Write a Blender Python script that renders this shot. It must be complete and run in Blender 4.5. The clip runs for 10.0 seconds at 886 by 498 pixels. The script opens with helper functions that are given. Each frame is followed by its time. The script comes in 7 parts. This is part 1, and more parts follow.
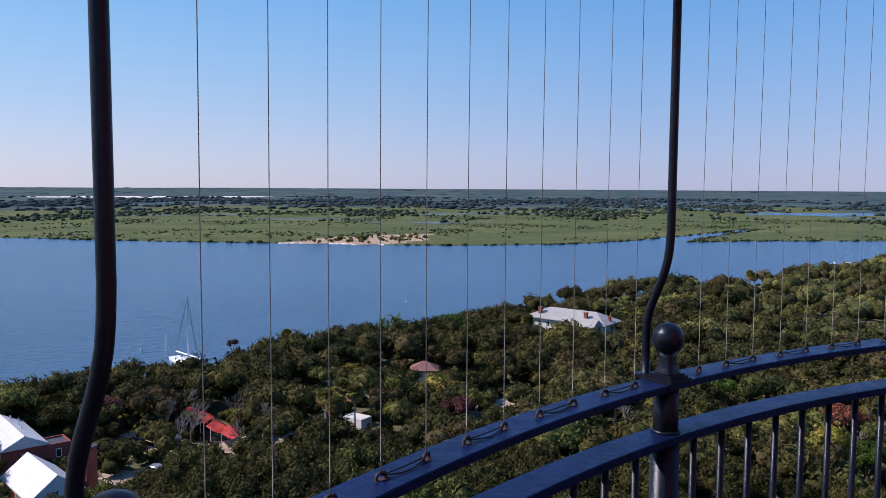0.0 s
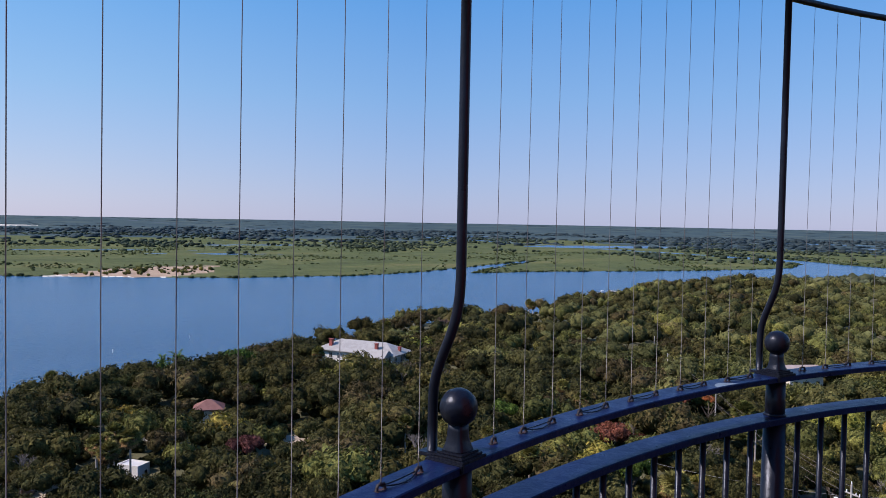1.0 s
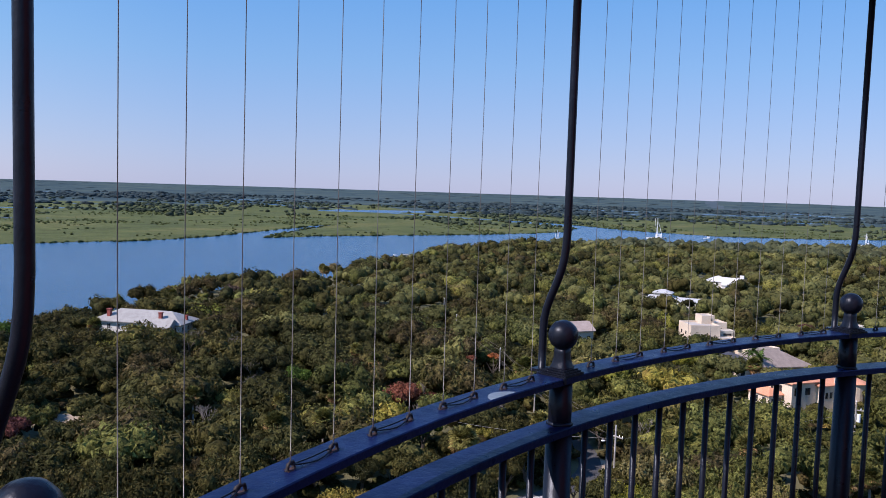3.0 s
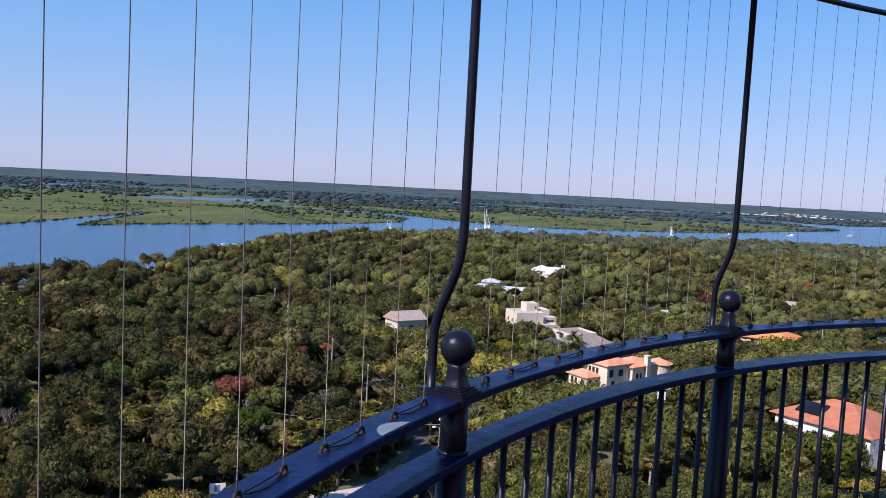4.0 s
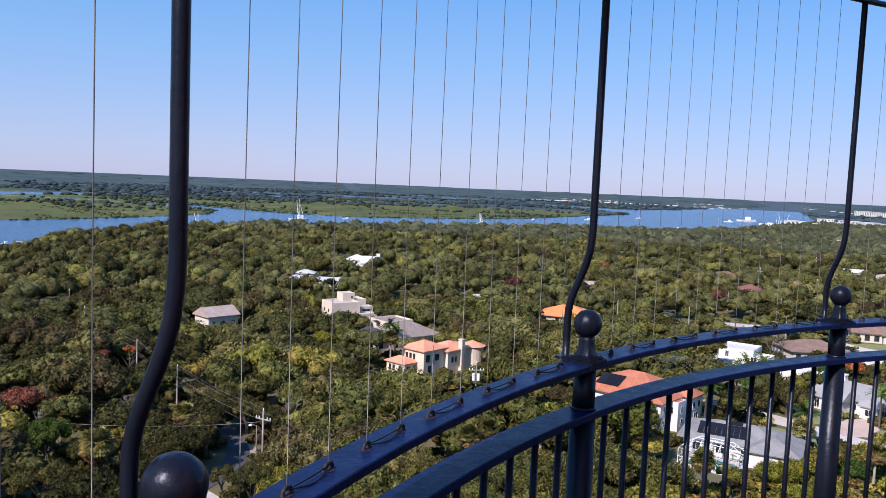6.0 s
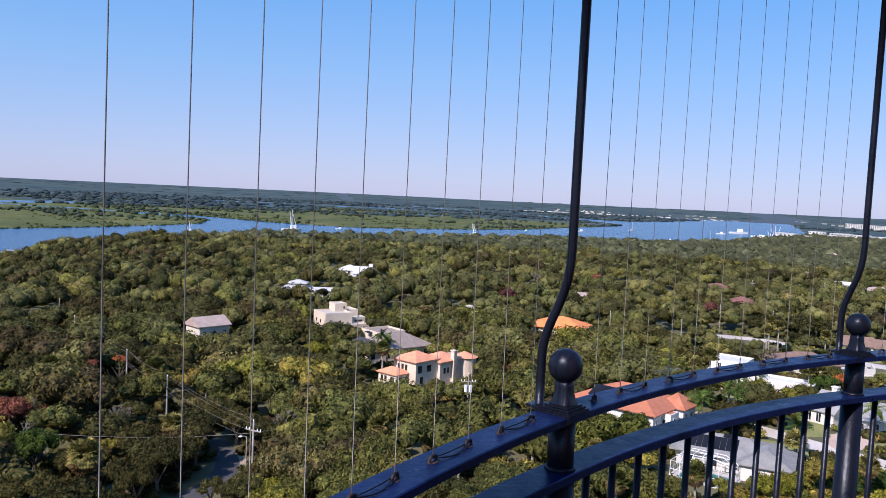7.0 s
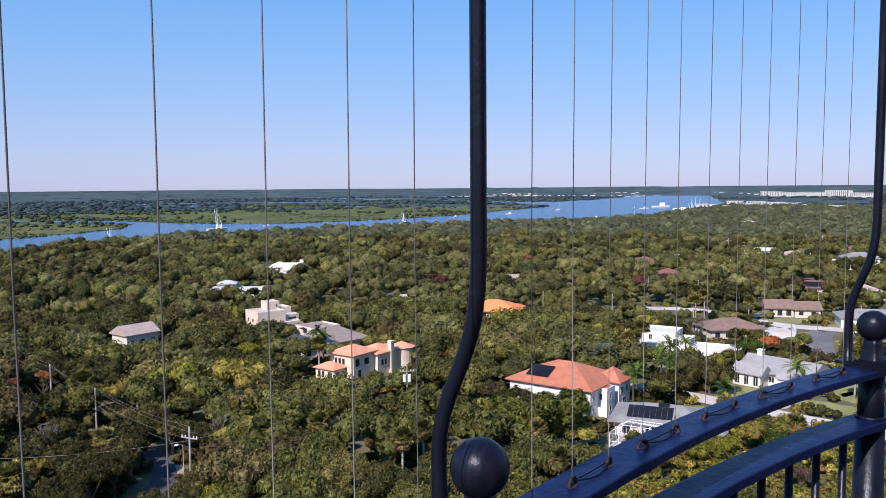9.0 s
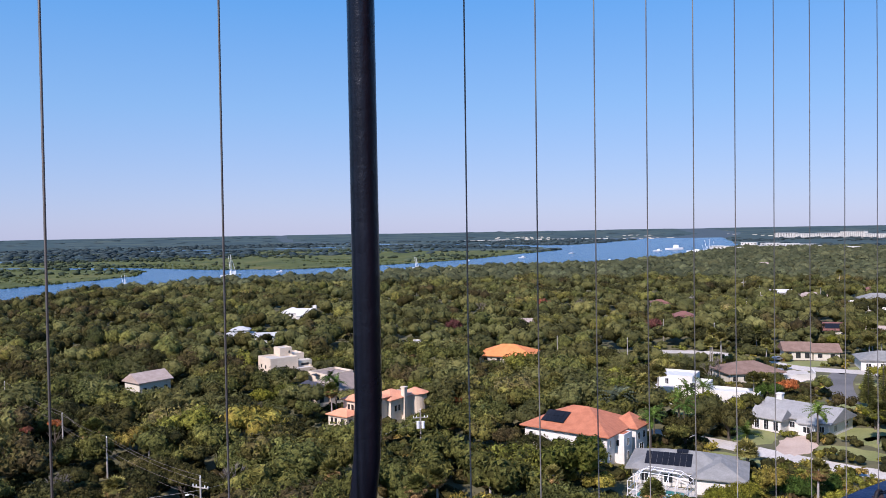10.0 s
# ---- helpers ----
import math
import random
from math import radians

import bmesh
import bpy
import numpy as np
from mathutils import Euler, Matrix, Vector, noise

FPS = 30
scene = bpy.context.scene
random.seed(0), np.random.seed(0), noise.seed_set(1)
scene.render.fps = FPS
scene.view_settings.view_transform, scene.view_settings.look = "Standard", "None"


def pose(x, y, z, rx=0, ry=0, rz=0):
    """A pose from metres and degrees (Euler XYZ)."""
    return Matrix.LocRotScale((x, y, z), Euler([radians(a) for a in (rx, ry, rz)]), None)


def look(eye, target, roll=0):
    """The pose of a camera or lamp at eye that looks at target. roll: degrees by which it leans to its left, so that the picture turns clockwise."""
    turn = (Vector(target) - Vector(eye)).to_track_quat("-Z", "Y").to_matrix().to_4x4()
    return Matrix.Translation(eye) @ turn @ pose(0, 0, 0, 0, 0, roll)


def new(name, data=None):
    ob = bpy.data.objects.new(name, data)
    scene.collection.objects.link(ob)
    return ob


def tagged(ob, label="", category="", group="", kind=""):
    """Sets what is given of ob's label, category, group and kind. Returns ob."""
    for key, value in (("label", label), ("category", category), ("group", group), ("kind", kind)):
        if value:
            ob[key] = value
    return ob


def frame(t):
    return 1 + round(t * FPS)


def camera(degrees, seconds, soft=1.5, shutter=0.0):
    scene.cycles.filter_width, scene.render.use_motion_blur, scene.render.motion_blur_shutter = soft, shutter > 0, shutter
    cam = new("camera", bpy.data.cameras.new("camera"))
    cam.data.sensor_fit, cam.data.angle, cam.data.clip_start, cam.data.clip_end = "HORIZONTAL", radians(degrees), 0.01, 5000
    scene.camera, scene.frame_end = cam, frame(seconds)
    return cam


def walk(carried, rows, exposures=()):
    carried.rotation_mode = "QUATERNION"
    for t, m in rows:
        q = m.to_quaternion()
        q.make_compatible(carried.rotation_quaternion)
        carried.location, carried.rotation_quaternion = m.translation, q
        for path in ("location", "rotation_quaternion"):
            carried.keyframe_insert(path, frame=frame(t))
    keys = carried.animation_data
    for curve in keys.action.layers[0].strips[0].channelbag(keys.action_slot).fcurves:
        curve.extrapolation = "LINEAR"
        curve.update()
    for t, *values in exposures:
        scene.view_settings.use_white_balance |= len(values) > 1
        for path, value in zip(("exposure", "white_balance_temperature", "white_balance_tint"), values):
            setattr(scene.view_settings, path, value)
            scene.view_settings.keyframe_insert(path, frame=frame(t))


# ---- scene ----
# A railed gallery high on a lighthouse; river, marsh and wooded village below. +Y is north, metres.
cam = camera(58.28, 10.0, soft=0.72)
PATH = [
    (0, pose(-1.883, -1.940, 46.003, 85.451, -0.321, 63.549)),
    (0.5, pose(-1.999, -1.812, 45.995, 85.980, -1.490, 55.070)),
    (1, pose(-2.169, -1.688, 46.008, 87.901, -1.075, 48.578)),
    (1.5, pose(-2.267, -1.566, 46.011, 87.863, -1.471, 44.728)),
    (2, pose(-2.333, -1.384, 46.024, 87.376, -1.243, 43.244)),
    (2.5, pose(-2.382, -1.225, 46.007, 86.270, -1.694, 41.137)),
    (3, pose(-2.465, -1.123, 46.000, 85.698, -1.801, 33.818)),
    (3.2, pose(-2.532, -1.076, 45.998, 86.330, -1.615, 29.948)),
    (4.3, pose(-2.730, -0.793, 45.983, 85.588, -3.219, 21.073)),
    (4.5, pose(-2.727, -0.718, 45.998, 86.509, -2.952, 21.116)),
    (5, pose(-2.754, -0.517, 45.997, 85.588, -3.073, 20.402)),
    (5.5, pose(-2.827, -0.357, 45.993, 84.165, -1.955, 14.825)),
    (5.7, pose(-2.865, -0.291, 45.994, 84.871, -2.372, 10.300)),
    (6.8, pose(-2.850, 0.093, 45.999, 85.872, -2.420, 7.285)),
    (7, pose(-2.824, 0.164, 46.001, 86.098, -2.705, 7.961)),
    (7.5, pose(-2.835, 0.340, 45.991, 83.283, -0.642, 8.644)),
    (8, pose(-2.912, 0.539, 45.995, 84.459, -0.754, 2.564)),
    (8.5, pose(-2.897, 0.701, 45.980, 82.725, -0.251, -0.008)),
    (9, pose(-2.779, 0.876, 45.995, 85.384, 0.465, 2.756)),
    (9.5, pose(-2.686, 1.028, 46.000, 85.267, 0.949, 3.714)),
    (10, pose(-2.694, 1.234, 46.027, 88.586, 1.009, 3.667)),
]
walk(cam, PATH, exposures=[(0.0, 0.24, 5850, 26), (2.0, 0.26, 5850, 26), (4.5, 0.42, 5850, 27), (6.8, 0.43, 5850, 27), (8.5, 0.45, 5850, 26), (9.2, 0.42, 5850, 26), (10.0, 0.37, 5850, 26)])

# ---- light: clear noon sky, sun in the south-south-west ----
SUN_AZ, SUN_EL = 210.0, 42.0          # degrees clockwise from north, and up
world = bpy.data.worlds.new("clear_sky")
scene.world = world
world.use_nodes = True
sky = world.node_tree.nodes.new("ShaderNodeTexSky")
sky.sky_type, sky.sun_disc = "NISHITA", False
sky.sun_elevation, sky.sun_rotation = radians(SUN_EL), radians(SUN_AZ)
sky.altitude, sky.air_density, sky.dust_density, sky.ozone_density = 0, 1.0, 0.3, 5.0
haze = world.node_tree.nodes.new("ShaderNodeMix")      # haze: pale near the horizon, deep azure higher up
haze.data_type = "RGBA"
haze.inputs[0].default_value = 0.7
where = world.node_tree.nodes.new("ShaderNodeTexCoord")
split = world.node_tree.nodes.new("ShaderNodeSeparateXYZ")
world.node_tree.links.new(where.outputs["Generated"], split.inputs[0])
band = world.node_tree.nodes.new("ShaderNodeValToRGB")
world.node_tree.links.new(split.outputs[2], band.inputs[0])
for place, colour in ((0.0, (3.95, 4.65, 6.05)), (0.07, (3.1, 4.55, 6.3)), (0.15, (2.12, 4.4, 6.6)), (0.28, (0.9, 3.6, 6.9)), (0.9, (0.5, 2.0, 5.4))):
    stop = band.color_ramp.elements.new(place) if place not in (0.0, 0.9) else band.color_ramp.elements[0 if place == 0.0 else -1]
    stop.position, stop.color = place, (*colour, 1)
world.node_tree.links.new(band.outputs[0], haze.inputs[7])
world.node_tree.links.new(sky.outputs[0], haze.inputs[6])
# the sky whitens towards the sun and deepens away from it
toward = world.node_tree.nodes.new("ShaderNodeVectorMath")
toward.operation = "DOT_PRODUCT"
toward.inputs[1].default_value = (math.sin(radians(SUN_AZ)), math.cos(radians(SUN_AZ)), 0.0)
world.node_tree.links.new(where.outputs["Generated"], toward.inputs[0])
span = world.node_tree.nodes.new("ShaderNodeMapRange")
span.inputs["From Min"].default_value = -1.0
world.node_tree.links.new(toward.outputs["Value"], span.inputs["Value"])
glow = world.node_tree.nodes.new("ShaderNodeValToRGB")
for place, colour in ((0.0, (1.03, 1.01, 1.0)), (0.17, (1.06, 1.02, 1.0)), (0.42, (1.02, 1.01, 1.0)), (0.62, (1.27, 1.17, 1.05)), (1.0, (1.5, 1.32, 1.10))):
    stop = glow.color_ramp.elements.new(place) if 0 < place < 1 else glow.color_ramp.elements[int(place) * -1]
    stop.position, stop.color = place, (*colour, 1)
world.node_tree.links.new(span.outputs[0], glow.inputs[0])
tone = world.node_tree.nodes.new("ShaderNodeMix")
tone.data_type, tone.blend_type = "RGBA", "MULTIPLY"
tone.inputs[0].default_value = 1.0
world.node_tree.links.new(haze.outputs[2], tone.inputs[6])
world.node_tree.links.new(glow.outputs[0], tone.inputs[7])
world.node_tree.links.new(tone.outputs[2], world.node_tree.nodes["Background"].inputs[0])
world.node_tree.nodes["Background"].inputs[1].default_value = 0.090
sun_data = bpy.data.lights.new("sun", "SUN")
sun_data.energy, sun_data.angle, sun_data.color = 5.0, radians(0.53), (1.0, 0.90, 0.74)
sun = new("sun", sun_data)
sun_way = Vector((math.sin(radians(SUN_AZ)) * math.cos(radians(SUN_EL)), math.cos(radians(SUN_AZ)) * math.cos(radians(SUN_EL)), math.sin(radians(SUN_EL))))
sun.matrix_world = look(sun_way * 300, (0, 0, 0))


# ---- materials ----
def shader(name, rough=0.6, metal=0.0, spec=0.5):
    m = bpy.data.materials.new(name)
    m.use_nodes = True
    b = m.node_tree.nodes["Principled BSDF"]
    b.inputs["Roughness"].default_value, b.inputs["Metallic"].default_value = rough, metal
    b.inputs["Specular IOR Level"].default_value = spec
    return m, m.node_tree, b


def node(nt, kind, **sets):
    n = nt.nodes.new(kind)
    for key, value in sets.items():
        n.inputs[key.replace("_", " ")].default_value = value
    return n


def ramp(nt, source, stops):
    r = nt.nodes.new("ShaderNodeValToRGB")
    els = r.color_ramp.elements
    while len(els) < len(stops):
        els.new(0.5)
    for e, (p, c) in zip(els, stops):
        e.position, e.color = p, (*c, 1)
    nt.links.new(source, r.inputs[0])
    return r.outputs[0]


def mixed(nt, kind, fac, a, b):
    n = nt.nodes.new("ShaderNodeMix")
    n.data_type, n.blend_type = "RGBA", kind
    for sock, v in ((n.inputs[0], fac), (n.inputs[6], a), (n.inputs[7], b)):
        if isinstance(v, (int, float)):
            sock.default_value = v
        elif isinstance(v, tuple):
            sock.default_value = (*v, 1)
        else:
            nt.links.new(v, sock)
    return n.outputs[2]


def noise_of(nt, scale, detail=4.0, rough=0.55, stretch=None):
    g = nt.nodes.new("ShaderNodeNewGeometry")
    n = node(nt, "ShaderNodeTexNoise", Scale=scale, Detail=detail, Roughness=rough)
    if stretch:
        k = nt.nodes.new("ShaderNodeMapping")
        k.inputs["Scale"].default_value = stretch
        nt.links.new(g.outputs["Position"], k.inputs[0])
        nt.links.new(k.outputs[0], n.inputs["Vector"])
    else:
        nt.links.new(g.outputs["Position"], n.inputs["Vector"])
    return n.outputs[0]


def bump(nt, b, height, strength, distance):
    n = node(nt, "ShaderNodeBump", Strength=strength, Distance=distance)
    nt.links.new(height, n.inputs["Height"])
    nt.links.new(n.outputs[0], b.inputs["Normal"])


def plain(name, dark, light, scale=2.0, rough=0.6, relief=0.2, dist=0.02, metal=0.0, spec=0.5):
    """A surface between two colours, with coarse stains, fine grain and relief."""
    m, nt, b = shader(name, rough, metal, spec)
    a = ramp(nt, noise_of(nt, scale * 0.15, 3), [(0.3, dark), (0.7, light)])
    c = mixed(nt, "OVERLAY", 0.35, a, noise_of(nt, scale * 4, 5))
    nt.links.new(c, b.inputs["Base Color"])
    if relief:
        bump(nt, b, noise_of(nt, scale * 6, 4), relief, dist)
    return m


def foliage(name, stops, vary=0.34, scale=0.05, grain=1.0):
    """Leaves: hue differs from crown to crown and drifts over patches; each spray has its own lightness, and noise
    paints the shade of fine gaps.
    """
    m, nt, b = shader(name, 0.8, spec=0.08)

    def math_of(kind, p, q):
        n = nt.nodes.new("ShaderNodeMath")
        n.operation = kind
        for sock, v in ((n.inputs[0], p), (n.inputs[1], q)):
            if isinstance(v, float):
                sock.default_value = v
            else:
                nt.links.new(v, sock)
        return n.outputs[0]

    own = nt.nodes.new("ShaderNodeAttribute")
    own.attribute_name = "tint"
    each = nt.nodes.new("ShaderNodeObjectInfo")
    crown = math_of("FRACT", math_of("ADD", own.outputs["Fac"], each.outputs["Random"]), 0.0)
    patch = noise_of(nt, scale * 0.5, 3)
    spray = noise_of(nt, 0.32, 3)
    broad = math_of("ADD", math_of("MULTIPLY", crown, 0.46), math_of("MULTIPLY", math_of("ADD", math_of("MULTIPLY", patch, 1.8), -0.4), 0.28))
    hue = ramp(nt, math_of("ADD", broad, math_of("MULTIPLY", math_of("ADD", math_of("MULTIPLY", spray, 1.7), -0.35), 0.26)), stops)
    g = nt.nodes.new("ShaderNodeNewGeometry")
    lo = 1.0 - vary
    light = ramp(nt, g.outputs["Random Per Island"], [(0.0, (lo, lo, lo)), (0.7, (1.0,) * 3), (1.0, (1.0 + vary * 0.9,) * 3)])
    age = ramp(nt, math_of("FRACT", math_of("MULTIPLY", crown, 7.31), 0.0), [(0.0, (0.70,) * 3), (0.5, (0.98,) * 3), (1.0, (1.30,) * 3)])
    leafy = mixed(nt, "MULTIPLY", 1.0, mixed(nt, "MULTIPLY", 1.0, hue, light), age)
    # shade of gaps and lighter tufts between sprays, put into the colour
    gap_shade = ramp(nt, noise_of(nt, 3.2, 4, 0.8), [(0.38, (0.42,) * 3), (0.5, (0.97,) * 3), (0.64, (1.5,) * 3)])
    clump_shade = ramp(nt, noise_of(nt, 0.75, 3, 0.6), [(0.36, (0.58,) * 3), (0.5, (1.0,) * 3), (0.64, (1.32,) * 3)])
    paint = mixed(nt, "MULTIPLY", grain, mixed(nt, "MULTIPLY", grain, leafy, gap_shade), clump_shade)
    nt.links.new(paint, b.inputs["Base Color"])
    bump(nt, b, noise_of(nt, 1.8, 4, 0.7), 0.6, 0.4)
    # thin leaves let some sun through
    thin = nt.nodes.new("ShaderNodeBsdfTranslucent")
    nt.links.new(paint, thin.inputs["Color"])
    both = nt.nodes.new("ShaderNodeMixShader")
    both.inputs[0].default_value = 0.22
    nt.links.new(b.outputs[0], both.inputs[1])
    nt.links.new(thin.outputs[0], both.inputs[2])
    nt.links.new(both.outputs[0], nt.nodes["Material Output"].inputs["Surface"])
    return m


OAK = foliage("oak_leaves", [(0.10, (0.06206, 0.06997, 0.02477)), (0.28, (0.0841, 0.09265, 0.02786)), (0.44, (0.1082, 0.1134, 0.03096)), (0.57, (0.1342, 0.1333, 0.03328)), (0.68, (0.1652, 0.1513, 0.03715)), (0.77, (0.1502, 0.121, 0.04644)), (0.86, (0.1202, 0.123, 0.05108)), (0.96, (0.2003, 0.1749, 0.04257))])
# dark oak colours, with the shade of the river side put in
DARK_SHADED_OAK = foliage("dark_shaded_oak_leaves", [(0.10, (0.03706, 0.03818, 0.01548)), (0.30, (0.04905, 0.04985, 0.0172)), (0.48, (0.06431, 0.06152, 0.01892)), (0.63, (0.08175, 0.07213, 0.0215)), (0.76, (0.08393, 0.06257, 0.02838)), (0.86, (0.07303, 0.07, 0.02838)), (0.95, (0.1188, 0.09439, 0.02666))])
# distant woods: the blue-grey of haze is put into the leaf colour
HAZED_OAK = foliage("hazed_distant_leaves", [(0.3, (0.036, 0.058, 0.067)), (0.5, (0.047, 0.070, 0.077)), (0.7, (0.063, 0.086, 0.086))], 0.25, 0.006)
MANGROVE = foliage("mangrove_leaves", [(0.3, (0.047, 0.065, 0.024)), (0.5, (0.068, 0.088, 0.031)), (0.7, (0.097, 0.112, 0.039))], 0.3, 0.012)
# groves behind the marsh: some of that haze is in the colour too
HAZED_GROVE = foliage("hazed_grove_leaves", [(0.3, (0.041, 0.059, 0.040)), (0.5, (0.056, 0.076, 0.047)), (0.7, (0.077, 0.095, 0.054))], 0.25, 0.006)
# further crowns: a greyer copy of the oak colours with haze in it
HAZED_CANOPY = foliage("hazed_canopy_leaves", [(0.2, (0.08715, 0.09155, 0.03268)), (0.5, (0.1229, 0.1238, 0.04214)), (0.8, (0.1691, 0.1571, 0.05074))], 0.3, 0.03, 0.5)
# canopy beyond 620 m: greyer still, haze put into the colour
HAZED_FAR_CANOPY = foliage("hazed_far_canopy_leaves", [(0.2, (0.064, 0.074, 0.038)), (0.5, (0.088, 0.097, 0.048)), (0.8, (0.120, 0.122, 0.057))], 0.3, 0.01, 0.5)
RED_LEAF = foliage("red_leaves", [(0.35, (0.155, 0.057, 0.038)), (0.65, (0.25, 0.092, 0.055))])
ORANGE_LEAF = foliage("orange_leaves", [(0.35, (0.30, 0.090, 0.030)), (0.65, (0.42, 0.14, 0.045))])
PURPLE_LEAF = foliage("purple_leaves", [(0.35, (0.125, 0.050, 0.044)), (0.65, (0.21, 0.088, 0.072))])
YELLOW_LEAF = foliage("yellow_leaves", [(0.35, (0.14, 0.15, 0.018)), (0.65, (0.24, 0.23, 0.030))])
TAN_LEAF = foliage("tan_leaves", [(0.35, (0.14, 0.095, 0.070)), (0.65, (0.22, 0.15, 0.11))])
BRIGHT_LEAF = foliage("fresh_leaves", [(0.35, (0.055, 0.095, 0.018)), (0.65, (0.095, 0.14, 0.025))])
BRUSH_LEAF = foliage("brush_leaves", [(0.15, (0.097, 0.1137, 0.0258)), (0.34, (0.148, 0.1573, 0.02838)), (0.5, (0.212, 0.1989, 0.0344)), (0.64, (0.268, 0.2152, 0.04214)), (0.78, (0.234, 0.1421, 0.04558)), (0.9, (0.319, 0.2619, 0.04558))], 0.45)
PALM_LEAF = foliage("palm_leaves", [(0.3, (0.13, 0.135, 0.035)), (0.7, (0.23, 0.205, 0.060))], 0.4)
PALM_DEAD = foliage("dead_palm_leaves", [(0.35, (0.20, 0.115, 0.048)), (0.65, (0.31, 0.19, 0.082))], 0.4)
SAGE_LEAF = foliage("blue_green_leaves", [(0.35, (0.075, 0.090, 0.055)), (0.65, (0.15, 0.16, 0.105))], 0.4)
BARK = plain("bark", (0.05, 0.04, 0.03), (0.12, 0.095, 0.07), 3, 0.85, 0.6)
TWIG = plain("bare_twigs", (0.12, 0.10, 0.085), (0.21, 0.18, 0.155), 3, 0.9)
GREY_WOOD = plain("weathered_wood", (0.22, 0.20, 0.18), (0.40, 0.37, 0.34), 3, 0.8)


def iron_paint(name, dark, light, ior, tint):
    """Thick paint on old iron, with runs, pits and a little rust."""
    m, nt, b = shader(name, 0.25, spec=0.5)
    b.inputs["IOR"].default_value = ior
    b.inputs["Specular Tint"].default_value = tint
    base = ramp(nt, noise_of(nt, 9, 4), [(0.35, dark), (0.7, light)])
    worn = ramp(nt, noise_of(nt, 38, 6, 0.7), [(0.68, (0, 0, 0)), (0.76, (1, 1, 1))])
    nt.links.new(mixed(nt, "MIX", mixed(nt, "MULTIPLY", 1.0, worn, (0.3, 0.3, 0.3)), base, (0.05, 0.030, 0.022)), b.inputs["Base Color"])
    nt.links.new(ramp(nt, noise_of(nt, 24, 5), [(0.3, (0.26,) * 3), (0.75, (0.44,) * 3)]), b.inputs["Roughness"])
    bump(nt, b, noise_of(nt, 55, 5, 0.65), 0.45, 0.003)
    return m


IRON = iron_paint("black_iron_paint", (0.0042, 0.0050, 0.0095), (0.0075, 0.0088, 0.0160), 1.34, (0.8, 0.87, 1.0, 1))
RAIL_PAINT = iron_paint("navy_iron_paint", (0.0038, 0.0078, 0.037), (0.0062, 0.012, 0.060), 1.23, (0.75, 0.85, 1.0, 1))
RUST = plain("rusty_staple", (0.005, 0.004, 0.006), (0.015, 0.008, 0.010), 40, 0.7, 0.3, 0.002)
RUST_RED = plain("red_rust", (0.022, 0.011, 0.014), (0.060, 0.026, 0.026), 40, 0.8, 0.3, 0.002)
PALE_PATCH = plain("pale_blue_grey", (0.11, 0.135, 0.16), (0.21, 0.25, 0.285), 30, 0.45, 0.1, 0.001)
STEEL = plain("steel_wire", (0.10, 0.095, 0.09), (0.20, 0.19, 0.18), 30, 0.5, 0.0, metal=0.7)
BRICK_RED = plain("red_brick", (0.20, 0.045, 0.035), (0.30, 0.07, 0.05), 3, 0.8)
WHITE = plain("white_stucco", (0.56, 0.53, 0.48), (0.68, 0.66, 0.62), 1.2, 0.75)
CREAM = plain("cream_stucco", (0.57, 0.47, 0.36), (0.67, 0.57, 0.45), 1.2, 0.75)
BEIGE = plain("beige_stucco", (0.50, 0.46, 0.38), (0.60, 0.56, 0.47), 1.2, 0.75)
TRIM = plain("white_trim", (0.68, 0.68, 0.68), (0.80, 0.80, 0.80), 2, 0.5, 0.0)
DARK_TRIM = plain("dark_frame", (0.03, 0.03, 0.03), (0.06, 0.055, 0.05), 2, 0.5, 0.0)
DIRT = plain("bare_dirt", (0.32, 0.25, 0.175), (0.46, 0.37, 0.27), 0.6, 0.9)
SAND = plain("beach_sand", (0.28, 0.19, 0.115), (0.42, 0.30, 0.19), 0.4, 0.9)
PALE_SAND = plain("pale_sand", (0.62, 0.55, 0.44), (0.78, 0.72, 0.60), 0.4, 0.9)
CONCRETE = plain("concrete", (0.42, 0.385, 0.34), (0.55, 0.51, 0.46), 0.6, 0.9)
PAVER = plain("tan_pavers", (0.42, 0.31, 0.24), (0.54, 0.42, 0.34), 0.8, 0.9)
# darker copy of the asphalt: deep shade under trees is put in
SHADED_ASPHALT = plain("shaded_asphalt", (0.048, 0.048, 0.052), (0.085, 0.083, 0.083), 0.6, 0.9)
ASPHALT = plain("asphalt", (0.10, 0.096, 0.092), (0.165, 0.157, 0.15), 0.6, 0.9)
LAWN = plain("lawn_grass", (0.15, 0.17, 0.05), (0.25, 0.25, 0.09), 0.6, 0.9, 0.6)
LITTER = plain("leaf_litter", (0.075, 0.076, 0.032), (0.135, 0.120, 0.055), 0.8, 0.95, 0.8, 0.1)
BLUE_PANEL = plain("blue_panel", (0.10, 0.16, 0.34), (0.16, 0.23, 0.42), 2, 0.6)
RED_CANVAS = plain("red_canvas", (0.50, 0.035, 0.025), (0.62, 0.06, 0.04), 2, 0.7)
TEAL = plain("pool_water", (0.03, 0.16, 0.15), (0.05, 0.22, 0.20), 1, 0.15, 0.2)
BOAT_WHITE = plain("boat_paint", (0.66, 0.67, 0.68), (0.80, 0.80, 0.80), 1, 0.35, 0.0)
CAR_GREY = plain("silver_paint", (0.30, 0.31, 0.33), (0.40, 0.41, 0.43), 1, 0.3, 0.0, metal=0.4)
CAR_DARK = plain("dark_paint", (0.02, 0.025, 0.04), (0.04, 0.045, 0.06), 1, 0.25, 0.0)
